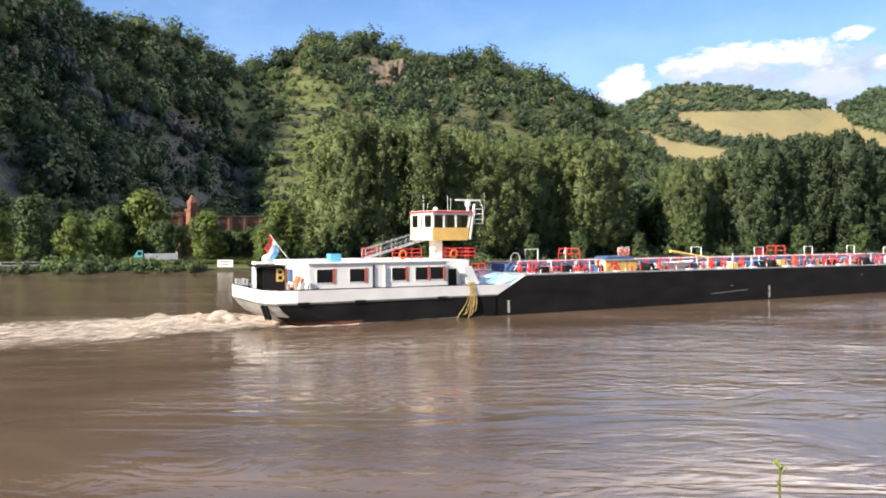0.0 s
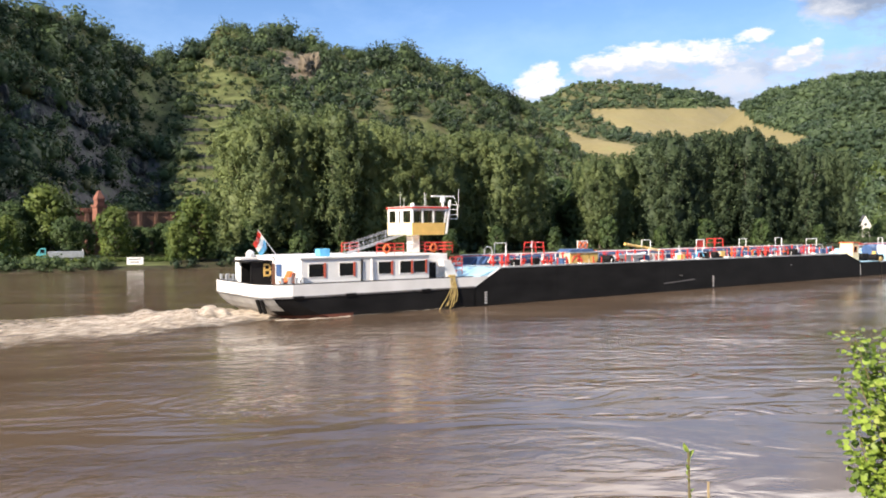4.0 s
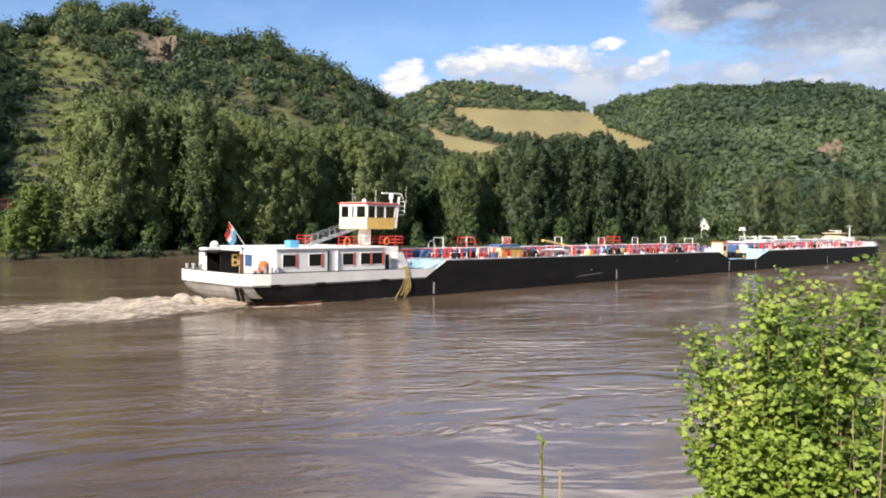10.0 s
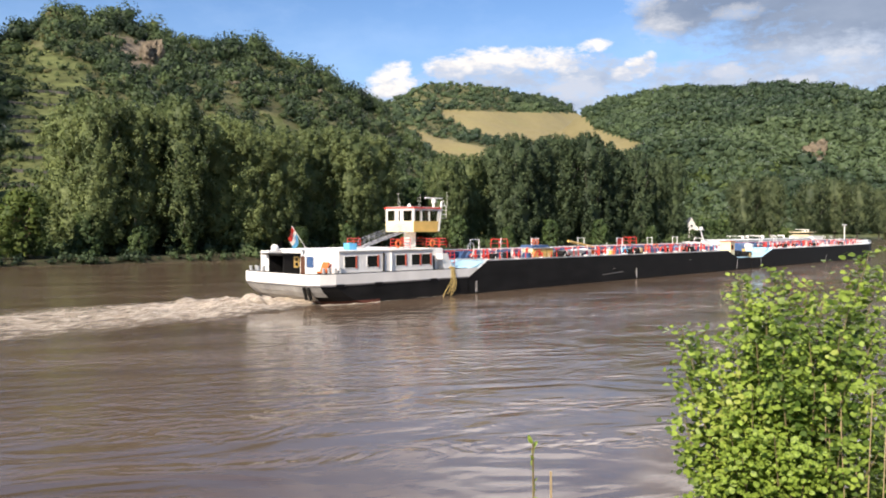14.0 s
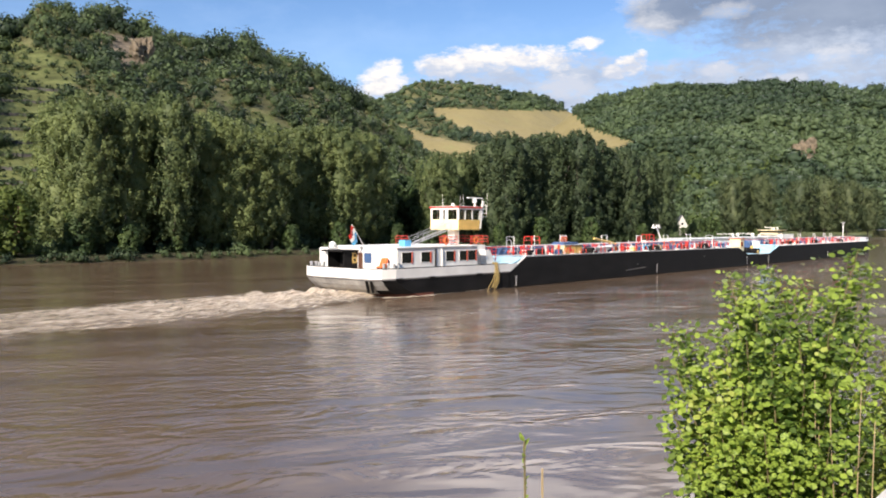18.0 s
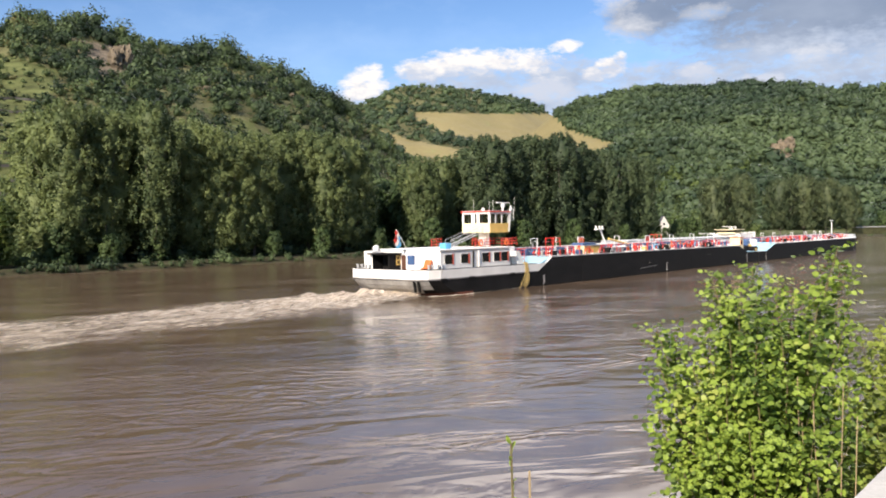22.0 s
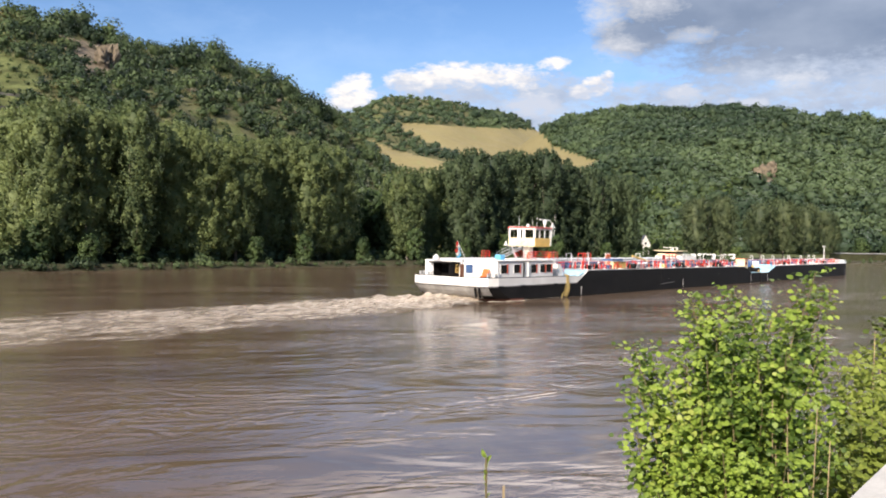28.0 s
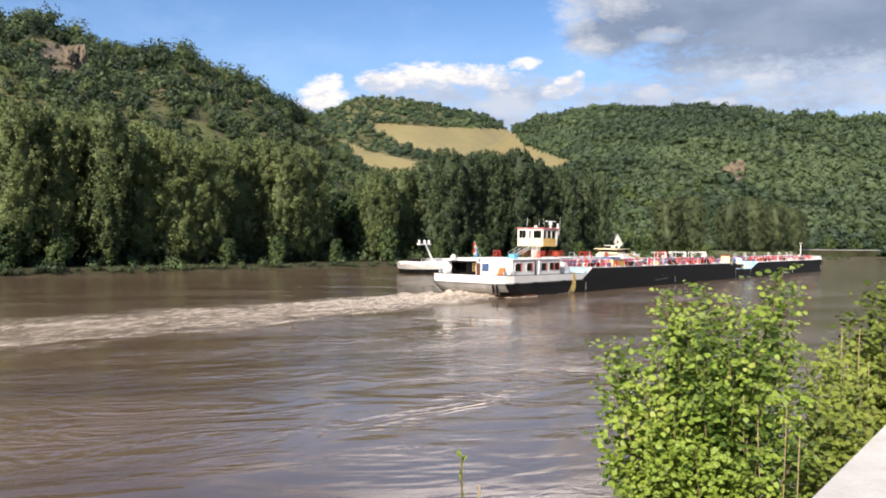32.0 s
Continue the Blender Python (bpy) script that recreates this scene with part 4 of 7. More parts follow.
    plant(wil, [(36.9, 30, 1.0), (38.5, 26, 1.05), (41.0, 30, 1.0), (42.4, 26, 1.1), (43.7, 30, 1.08), (44.9, 28, .95)], 4)
    plant(oak[:1], [(47, 36, .8), (48.5, 38, .7), (50, 36, .8), (51.5, 38, .8), (32.2, 40, .9)], 5)
    lit = [tree_model("round_tree", rng, 12, 4.6, 0.08, F_fresh, "sunlit yellow-green round tree beside the far road", "tree", 50, False, 1.5, round_kit) for _ in range(2)]
    plant(lit, [(-20.3, 36, 1.2), (-24.6, 22, .75), (-22.6, 26, .7), (-29.2, 22, .9), (-16.4, 26, .85), (-11.2, 10, 1.0), (-12.3, 8, .6)], 3)


bank_trees()


def waterside():
    """Low bushes along the far waterline and hedges on the open bank."""
    rng = np.random.default_rng(9)
    pr = random.Random(8)
    tm = [clump_template(pr, 80, 0.15, 0.9) for _ in range(5)]
    P = []
    for a in np.arange(-36, 53, 0.22):
        if -16.6 < a < -12.6 or rng.uniform() < 0.15:
            continue
        a2 = a + rng.uniform(-0.15, 0.15)
        for past, s in ((rng.uniform(0.2, 3.4), rng.choice((0.4, 0.6, 0.9, 1.4)) * rng.uniform(0.8, 1.2)), (rng.uniform(14, 26), rng.uniform(1.2, 2.6))):
            if (a > 40 and s > 1.5) or (a < -12.6 and past > 5) or (a > -12.6 and past < 5 and rng.uniform() < 0.35):
                continue
            x, y = polar(a2, float(bank_radius(np.array(a2))) + past)
            P.append((x, y, put(x, y) + s * 0.5, s, rng.uniform(0.8, 1.3)))
    # the dark scrub leaves also carry the shade along this waterline
    ob = scatter("waterside_bushes", F_hill, P, tm, 6)
    tagged(ob, "low bushes hanging over the far waterline, shade put into their dark green", "bushes", kind="stuff")
    P = []
    for a in np.arange(-26.5, -19.6, 0.17):
        x, y = polar(a, float(bank_radius(np.array(a))) + rng.uniform(2.0, 6.5))
        s = rng.uniform(0.8, 1.9)
        P.append((x, y, put(x, y) + s * 0.4, s, rng.uniform(0.8, 1.2)))
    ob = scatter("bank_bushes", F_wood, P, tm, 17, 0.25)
    tagged(ob, "rank green bushes hanging over the stony quay", "bushes", kind="stuff")
    P = []
    for a in np.arange(-23.5, -12.3, 0.16):
        x, y = polar(a, float(bank_radius(np.array(a))) + 13 + rng.uniform(-1.5, 1.5))
        s = rng.uniform(0.5, 0.8) if a > -18 else rng.uniform(0.6, 1.0)
        P.append((x, y, put(x, y) + s * 0.5, s, 1.0))
    ob = scatter("bank_hedge", F_fresh, P, tm, 7)
    tagged(ob, "sunlit green hedge along the far road", "hedge", kind="stuff")


waterside()


# ---- rock outcrops ----
def outcrop(a, r, size, mat, label, seed, lift=0.3, tall=1.0):
    """A craggy block half buried in the slope."""
    rng = random.Random(seed)
    x, y = polar(a, r)
    e = new("rock_outcrop")
    tagged(e, label, "rock")
    z = float(rough_height(x, y))
    for i in range(5):
        b = bmesh.new()
        bmesh.ops.create_icosphere(b, subdivisions=3, radius=1)
        o = Vector((rng.random() * 50, rng.random() * 50, 0))
        for q in b.verts:
            d = q.co.normalized()
            k = 0.8 + 0.35 * noise.noise(d * 1.6 + o) + 0.22 * noise.cell(d * 2.4 + o) + 0.1 * noise.noise(d * 6 + o)
            q.co = d * k
            q.co.z = round(q.co.z * 5) / 5 * 0.6 + q.co.z * 0.4
            q.co = Vector((q.co.x * size * 0.7, q.co.y * size * 0.6, q.co.z * size * 0.75 * tall))
        t = rng.uniform(0, 6.3)
        bmesh.ops.transform(b, matrix=pose(math.cos(t) * size * 0.75, math.sin(t) * size * 0.5, size * rng.uniform(-0.35, 0.4) * tall, rng.uniform(-15, 15), rng.uniform(-15, 15), rng.uniform(0, 360)) @ Matrix.Scale(rng.uniform(0.5, 1), 4), verts=b.verts)
        part("rock_face", b, mat, e)
    e.matrix_basis = pose(x, y, z + lift * size)
    return e


def radius_at(a, el):
    """How far the ground shows at that azimuth and elevation."""
    r = np.arange(150, 1500, 2.0)
    x, y = r * math.sin(radians(a)), r * math.cos(radians(a))
    e = np.degrees(np.arctan2(rough_height(x, y) - EYE, r))
    i = np.argmax(e >= el)
    return float(r[i]) if e[i] >= el else None


def rocks():
    for i, (a, el, s, k, tall) in enumerate(((-3.9, 10.9, 8.0, 1, 1.5), (-3.6, 11.6, 5.0, 1, 1.2), (-5.9, 12.0, 5.0, 1, 0.8), (-2.6, 10.8, 4.0, 1, 1.0), (4.0, 9.2, 4.0, 1, 0.7), (5.6, 9.6, 3.0, 1, 0.7),
                                        (7.4, 9.3, 3.5, 1, 0.6), (1.8, 9.6, 3.0, 1, 0.7), (-1.0, 9.0, 3.0, 1, 0.7), (9.2, 8.4, 4.5, 1, 0.7), (41.2, 4.8, 8.0, 1, 1.6), (44.8, 3.6, 6.0, 1, 1.0),
                                        (-27.2, 12.6, 5.5, 0, 1.2), (-28.3, 10.6, 4.0, 1, 1.2), (-25.2, 10.0, 5.5, 0, 1.5), (-23.8, 8.6, 6.0, 0, 1.8), (-22.8, 7.2, 5.0, 0, 1.8), (-25.6, 7.4, 4.0, 1, 1.5), (-21.8, 6.2, 5.0, 0, 1.5),
                                        (-18.8, 7.2, 5.0, 0, 1.4), (-17.4, 6.0, 4.5, 0, 1.4), (-16.3, 4.8, 4.0, 0, 1.3), (-15.2, 4.0, 4.0, 0, 1.3), (-19.8, 4.8, 5.0, 0, 1.4), (-20.6, 8.4, 4.0, 0, 1.2), (-14.8, 3.0, 3.5, 0, 1.3),
                                        (-17.9, 3.6, 4.0, 0, 1.4), (-23.0, 4.8, 4.5, 0, 1.4), (-26.6, 4.9, 4.0, 0, 1.4), (-13.9, 5.6, 2.5, 0, 1.0))):
        r = radius_at(a, el)
        if r:
            outcrop(a, r, s, M_crag if k else M_rock, "ochre rock crag breaking through the scrub" if k else "dark slate cliff face on the shaded slope", 100 + i, 0.1, tall)


rocks()


def terraces():
    """Dry-stone vineyard walls along the open slope, with hedges on them."""
    rng = np.random.default_rng(14)
    pr = random.Random(15)
    tm = [clump_template(pr, 60, 0.17, 0.8) for _ in range(4)]
    P = []
    for el in (2.4, 3.3, 4.2, 5.0, 5.8, 6.7, 7.6, 8.4):
        a0, a1 = -12.9 + 0.12 * el, -9.2 + 0.10 * el
        line = []
        for a in np.linspace(a0, a1, 9):
            r = radius_at(a, el)
            if r:
                x, y = polar(a, r)
                line.append((x, y, float(rough_height(x, y))))
        if len(line) < 3:
            continue
        w = new("terrace_wall")
        tagged(w, "low dry-stone vineyard wall on the open slope", "wall", "vineyard walls")
        for (x0, y0, z0), (x1, y1, z1) in zip(line, line[1:]):
            b = bmesh.new()
            n = Vector((-(y1 - y0), x1 - x0)).normalized() * 0.5
            vs = [b.verts.new(q) for q in ((x0 - n.x, y0 - n.y, z0 - 0.8), (x1 - n.x, y1 - n.y, z1 - 0.8), (x1 + n.x, y1 + n.y, z1 - 0.8), (x0 + n.x, y0 + n.y, z0 - 0.8),
                                            (x0 - n.x, y0 - n.y, z0 + 0.9), (x1 - n.x, y1 - n.y, z1 + 0.9), (x1 + n.x, y1 + n.y, z1 + 0.9), (x0 + n.x, y0 + n.y, z0 + 0.9))]
            for q in ((0, 1, 5, 4), (1, 2, 6, 5), (2, 3, 7, 6), (3, 0, 4, 7), (4, 5, 6, 7)):
                b.faces.new([vs[i] for i in q])
            part("wall_run", b, M_rock, w)
        for x, y, z in line:
            for _ in range(3):
                s = rng.uniform(0.6, 1.8)
                P.append((x + rng.uniform(-4, 4), y + rng.uniform(0, 4), z + 0.6, s, 0.9))
    ob = scatter("terrace_hedges", F_hill, P, tm, 16)
    tagged(ob, "straggling bushes along the vineyard walls", "bushes", kind="stuff")


terraces()


# ---- vessels ----
def loft(bm, rings):
    """Faces between rings of equal length, closed at both ends."""
    vs = [[bm.verts.new(p) for p in r] for r in rings]
    k = len(vs[0])
    for a, b in zip(vs, vs[1:]):
        for i in range(k):
            bm.faces.new((a[i], a[(i + 1) % k], b[(i + 1) % k], b[i]))
    bm.faces.new(vs[0][::-1])
    bm.faces.new(vs[-1])
    bmesh.ops.recalc_face_normals(bm, faces=bm.faces[:])
    return bm


def plan(xs, xf, ch, cf=0.0, beam=11.4, out=0.0):
    """Plan of a hull with cut corners astern and, if cf is given, tapered ahead."""
    o = out
    pts = [(xs - o, ch), (xs + 0.10 * ch - o, 0.5 * ch - o), (xs + 0.36 * ch - o, 0.17 * ch - o), (xs + ch, -o)]
    pts += [(xf - cf * 5, -o), (xf, cf - o)] if cf else [(xf, -o)]
    pts += [(x, beam - y) for x, y in pts[::-1]]
    return pts


def window_set(parent, x0, x1, z0, z1, y, frame_mat=None):
    """A dark pane in a proud frame on a wall that faces -y."""
    b = bmesh.new()
    t = 0.045
    for q in ((x0 - t, x1 + t, z1, z1 + t), (x0 - t, x1 + t, z0 - t, z0), (x0 - t, x0, z0, z1), (x1, x1 + t, z0, z1)):
        box(b, q[0], q[1], y - 0.03, y + 0.02, q[2], q[3])
    w = part("window", b, frame_mat or M_white, parent)
    part("pane", boxed(x0, x1, y - 0.012, y + 0.01, z0, z1), M_glass, w, "dark glass")
    return w


def hoop(parent, x, y, z0, z1, wide, mat=None, r=0.06):
    h = part("hoop_frame", tubed([(x - wide / 2, y, z0), (x - wide / 2, y, z1), (x + wide / 2, y, z1), (x + wide / 2, y, z0)], r, 5), mat or M_white, parent)
    return h


def railing(parent, x0, x1, y0, y1, z0, high, mat, step=1.1, name="railing", bars=2, r=0.03):
    """A top bar that carries the lower bars and the posts as parts of its own."""
    n = max(1, round(math.hypot(x1 - x0, y1 - y0) / step))
    heights = [z0 + high * (1 - k / bars) - 0.01 for k in range(bars)]
    top = part(name, tubed([(x0, y0, heights[0]), (x1, y1, heights[0])], r, 4), mat, parent)
    for z in heights[1:]:
        part("rail", tubed([(x0, y0, z), (x1, y1, z)], r, 4), mat, top)
    for i in range(n + 1):
        x, y = x0 + (x1 - x0) * i / n, y0 + (y1 - y0) * i / n
        part("post", tubed([(x, y, z0), (x, y, z0 + high)], r, 4), mat, top)
    return top


def lifebuoy(parent, x, y, z):
    return part("lifebuoy", ring(bmesh.new(), (x, y, z), 0.30, 0.075, "y"), M_orange, parent, "orange ring lifebuoy", True)


def bollard(parent, x, y, z):
    b = bmesh.new()
    for dx in (-0.28, 0.28):
        tube(b, [(x + dx, y, z), (x + dx, y, z + 0.42)], 0.13, 8)
        tube(b, [(x + dx, y, z + 0.42), (x + dx, y, z + 0.50)], 0.17, 8)
    box(b, x - 0.5, x + 0.5, y - 0.2, y + 0.2, z, z + 0.06)
    return part("bollard", b, M_steel, parent)


def draft_marks(parent, x, y, z1):
    b = bmesh.new()
    box(b, x - 0.02, x + 0.02, y - 0.012, y, 0.2, z1)
    for i in range(5):
        z = 0.3 + i * (z1 - 0.35) / 4
        box(b, x - 0.17, x + 0.17, y - 0.014, y, z, z + 0.05)
    part("draught_marks", b, M_white, parent, "white draught marks")


def deck_gear(ves, rng, x0, x1, z):
    """Pipes, valves, hatches and posts over a tank deck."""
    for y, zz, r, mat in ((2.9, 1.12, 0.035, M_white), (3.6, 0.78, 0.12, M_navy), (4.4, 0.9, 0.08, M_navy), (5.2, 0.62, 0.15, M_navy), (7.6, 0.95, 0.06, M_steel), (8.4, 0.8, 0.12, M_red)):
        part("deck_pipe", tubed([(x0, y, z + zz * 0.3), (x0 + 0.5, y, z + zz), ((x0 + x1) / 2, y, z + zz), (x1 - 0.5, y, z + zz), (x1, y, z + zz * 0.3)], r, 6), mat, ves)
    n = int((x1 - x0) / 2.6)
    for i in range(n):
        x = x0 + (i + 0.5) * (x1 - x0) / n
        b = bmesh.new()
        for y in (2.7, 5.6, 8.7):
            tube(b, [(x, y, z), (x, y, z + 0.9)], 0.05, 4)
        tube(b, [(x, 2.6, z + 0.58), (x, 8.8, z + 0.58)], 0.05, 4)
        part("pipe_support", b, M_steel, ves)
    part("tank_trunk", boxed(x0 + 0.4, x1 - 0.4, 4.7, 7.2, z, z + 0.82, bevel=0.04), M_navy, ves, "dark blue tank trunk")
    for i in range(int((x1 - x0) / 1.55)):
        x = x0 + 0.8 + i * 1.55 + rng.uniform(-0.35, 0.35)
        b = bmesh.new()
        tube(b, [(x, 0.95, z), (x, 0.95, z + rng.uniform(0.6, 1.05))], 0.055, 5)
        if i % 2:
            tube(b, [(x, 0.95, z + 0.6), (x + 0.4, 1.1, z + 0.05)], 0.035, 4)
        st = part("stanchion", b, M_red, ves)
        if i % 3 == 0:
            part("stanchion_foot", boxed(x - 0.25, x + 0.25, 0.7, 1.2, z, z + 0.14), M_white, st)
    for i in range(int((x1 - x0) / 0.42)):
        x = x0 + 0.6 + i * 0.42 + rng.uniform(-0.3, 0.3)
        y = rng.choice((1.7, 1.9, 2.1, 2.3, 2.5, 2.7, 3.9, 4.2))
        k = rng.random()
        if k < 0.10:
            part("vent_post", tubed([(x, y, z), (x, y, z + rng.uniform(1.0, 1.5))], 0.05, 5), M_white, ves)
        elif k < 0.60:
            b = bmesh.new()
            tube(b, [(x, y, z), (x, y, z + rng.uniform(0.75, 1.2))], 0.09, 6)
            ring(b, (x, y, z + 0.95), 0.22, 0.03, "z", 10, 4)
            tube(b, [(x - 0.24, y, z + 0.4), (x + 0.24, y, z + 0.4)], 0.11, 7)
            part("valve", b, M_red if k < 0.48 else rng.choice((M_orange, M_navy, M_white)), ves)
        elif k < 0.70:
            b = bmesh.new()
            tube(b, [(x, y + 0.6, z), (x, y + 0.6, z + 0.5)], 0.55, 12)
            tube(b, [(x, y + 0.6, z + 0.5), (x, y + 0.6, z + 0.58)], 0.6, 12)
            part("tank_hatch", b, rng.choice((M_white, M_navy, M_navy)), ves)
        elif k < 0.84:
            b = tubed([(x, y, z + 0.2), (x + 0.35, y, z + 0.75), (x + 1.1, y, z + 0.75), (x + 1.5, y, z + 0.2)], 0.07, 5)
            part("pipe_bend", b, rng.choice((M_red, M_red, M_orange, M_white, M_bright_blue)), ves)
        else:
            part("locker", boxed(x - 0.4, x + 0.4, y, y + 0.5, z, z + rng.uniform(0.5, 0.8), bevel=0.03), rng.choice((M_yellow, M_white, M_navy, M_dark, M_navy)), ves)
    for i in range(int((x1 - x0) / 3.2)):
        x = x0 + 1 + i * 3.2
        part("rail_post", tubed([(x, 0.35, z), (x, 0.35, z + 0.45)], 0.035, 4), M_white, ves)


def hull_side(ves, out, y0=0.0, y1=11.4, name="hull_side"):
    return part(name, side_block(bmesh.new(), out, y0, y1), M_black, ves, "black painted plating with scuffs")


M_reveal = material("faded_red_paint", (0.50, 0.10, 0.06), 0.55, dark=0.8, scale=3, grain=25, bump=0.04)


def motor_tanker():
    rng = random.Random(21)
    v = new("motor_tanker")
    tagged(v, "black-hulled motor tanker with white deckhouse, yellow wheelhouse and red deck gear", "ship")
    # stern hull, lofted up to the white bulwark
    lv = [(-0.7, 4.2, 3.6), (-0.1, 2.4, 3.4), (0.35, 1.4, 3.1), (0.8, 0.75, 2.8), (1.3, 0.32, 2.5), (1.75, 0.08, 2.3), (1.92, 0.0, 2.2)]
    b = loft(bmesh.new(), [[(x, y, z) for x, y in plan(-20.2 + inset, -1.0, ch)] for z, inset, ch in lv])
    part("stern_hull", b, M_black, v, "black stern plating with rusty scrapes")
    rub = loft(bmesh.new(), [[(x, y, z) for x, y in plan(-20.2, -1.2, 2.2, out=0.05)] for z in (1.84, 1.98)])
    part("rubbing_strake", rub, M_scuff, v, "scraped steel strake")
    b = bmesh.new()
    loft(b, [[(x, y, z) for x, y in plan(-20.2 + ins, -15.2, ch, out=0.02)] for z, ins, ch in ((0.37, 1.36, 3.08), (0.8, 0.75, 2.8), (1.3, 0.32, 2.5), (1.82, 0.04, 2.25))])
    bmesh.ops.delete(b, geom=[f for f in b.faces if f.calc_center_median().x > -18.7], context="FACES")
    part("counter_plate", b, M_plate, v, "bare worn steel under the stern")
    part("waterline_band", loft(bmesh.new(), [[(x, y, z) for x, y in plan(-20.2 + ins, -13.0, ch, out=0.012)] for z, ins, ch in ((-0.1, 2.4, 3.4), (0.33, 1.44, 3.12))]), M_rust, v, "red antifouling at the waterline")
    # bulwark: a wall round the aft deck
    b = bmesh.new()
    outer, inner = plan(-20.22, -1.3, 2.2, out=0.03), plan(-20.1, -1.3, 2.2, out=-0.10)
    tops = [(2.86 if x < -10 else 2.86 - 0.09 * (x + 10) / 9) for x, _ in outer]
    A = [b.verts.new((x, y, 1.95)) for x, y in outer]
    B = [b.verts.new((x, y, t)) for (x, y), t in zip(outer, tops)]
    C = [b.verts.new((x, y, t)) for (x, y), t in zip(inner, tops)]
    D = [b.verts.new((x, y, 1.95)) for x, y in inner]
    n = len(A)
    for i in range(n):
        if i == n // 2 - 1:
            continue
        j = (i + 1) % n
        for p, q in ((A, B), (B, C), (C, D)):
            b.faces.new((p[i], p[j], q[j], q[i]))
    bmesh.ops.recalc_face_normals(b, faces=b.faces[:])
    part("bulwark", b, M_white, v, "white painted bulwark")
    cap = bmesh.new()
    pts = [(x, y, t + 0.03) for (x, y), t in zip(plan(-20.17, -1.3, 2.2, out=-0.03), tops)]
    half = len(pts) // 2
    tube(cap, pts[:half], 0.05, 5)
    tube(cap, pts[half:][::1], 0.05, 5)
    tube(cap, [pts[-1], pts[0]], 0.05, 5)
    part("cap_rail", cap, M_dark, v, "dark rubber capping")
    part("aft_deck", prism(bmesh.new(), plan(-20.0, -1.0, 2.2, out=-0.12), 1.93, 2.02), M_deck, v)
    # wedge of white where the bulwark meets the high hull
    part("cargo_hull", side_block(bmesh.new(), [(-1.25, -0.7), (-1.25, 1.93), (1.6, 3.24), (30, 3.18), (61, 3.05), (64.8, 1.85), (69.9, 1.85), (69.9, -0.7)], 0.0, 11.4), M_black, v, "black cargo hull plating")
    part("sloping_deck", side_block(bmesh.new(), [(-1.6, 1.95), (-1.6, 2.6), (-0.9, 2.7), (1.9, 3.32), (1.9, 3.26), (-1.25, 1.96)], 0.12, 11.28), M_blue, v, "pale blue sloping deck plate")
    part("white_edge", side_block(bmesh.new(), [(-1.35, 1.93), (-1.35, 2.78), (0.35, 2.78), (1.6, 3.27), (1.85, 3.27), (-1.1, 1.93)], -0.035, 0.10), M_white, v)
    part("gunwale", side_block(bmesh.new(), [(1.6, 3.22), (1.6, 3.34), (30, 3.28), (61, 3.15), (61, 3.03), (30, 3.16)], -0.03, 0.12), M_steel, v, "grey deck edge")
    part("tank_deck", side_block(bmesh.new(), [(1.7, 3.2), (1.7, 3.30), (61, 3.11), (61, 3.0)], 0.13, 11.27), M_deck, v)
    part("bow_deck", boxed(61.5, 69.7, 0.2, 11.2, 1.86, 1.93), M_blue, v)
    for x in (8.6, 24.2, 41.0, 57.5):
        part("plate_seam", boxed(x, x + 0.05, -0.012, 0.0, -0.3, 3.05), M_dark, v, "welded plate seam")
    for x, z in ((26.6, 1.55), (47.6, 2.05)):
        part("scrape", boxed(x, x + 0.5, -0.014, 0.0, z, z + 0.06), M_plate, v, "pale paint scrape")
    for x in (0.05, 32.4, 64.4):
        draft_marks(v, x, 0.0, 1.35 if x < 60 else 1.6)
    part("chafe_strip", side_block(bmesh.new(), [(24.0, 0.82), (24.0, 0.92), (29.0, 1.16), (29.2, 1.06)], -0.04, 0.0), M_scuff, v, "scraped grey fender strip")
    # accommodation
    hz0, hz1 = 2.02, 4.66
    house = part("deckhouse", boxed(-16.85, -5.15, 1.05, 10.4, hz0, hz1, bevel=0.05), M_white, v, "white deckhouse walls")
    part("roof", boxed(-16.95, -5.05, 0.93, 10.5, hz1, hz1 + 0.10, bevel=0.02), M_white, v)
    for x0, x1 in ((-16.2, -14.86), (-13.6, -12.28), (-10.08, -8.80), (-8.05, -6.86), (-6.72, -5.45)):
        w = window_set(house, x0, x1, 3.27, 4.24, 1.05)
        part("shutter", boxed(x1 - 0.09, x1 + 0.08, 1.0, 1.045, 3.2, 4.3), M_reveal, w, "red window reveal")
    b = bmesh.new()
    box(b, -11.62, -10.80, 0.99, 1.045, 2.1, 4.42)
    door = part("door", b, M_white, house, "white steel door")
    # dark strip put in for the shade at the recess's aft edge
    part("door_jamb", boxed(-11.70, -11.62, 0.9, 1.05, 2.05, 4.5), M_dark, door)
    part("door_edge", boxed(-10.80, -10.68, 0.9, 1.05, 2.05, 4.5), M_white, door)
    # aft face
    aw = part("aft_window", boxed(-16.92, -16.85, 4.5, 5.5, 3.2, 4.15), M_navy, house, "dark blue window")
    part("aft_door", boxed(-16.91, -16.85, 5.75, 6.35, 2.3, 4.15), M_wood, house, "dark red door")
    ann = part("annex", boxed(-18.6, -16.85, 6.5, 6.62, 2.02, 4.25), M_dark, v, "black side wall")
    part("letter", letter_b(-17.55, 6.488, 3.25), M_yellow, ann, "yellow letter B")
    part("annex_roof", boxed(-19.0, -16.85, 6.3, 9.4, 4.25, 4.42, bevel=0.03), M_dark, v)
    part("annex_wall", boxed(-18.4, -16.85, 9.15, 10.4, 2.02, 4.62, bevel=0.05), M_white, v, "white locker wall")
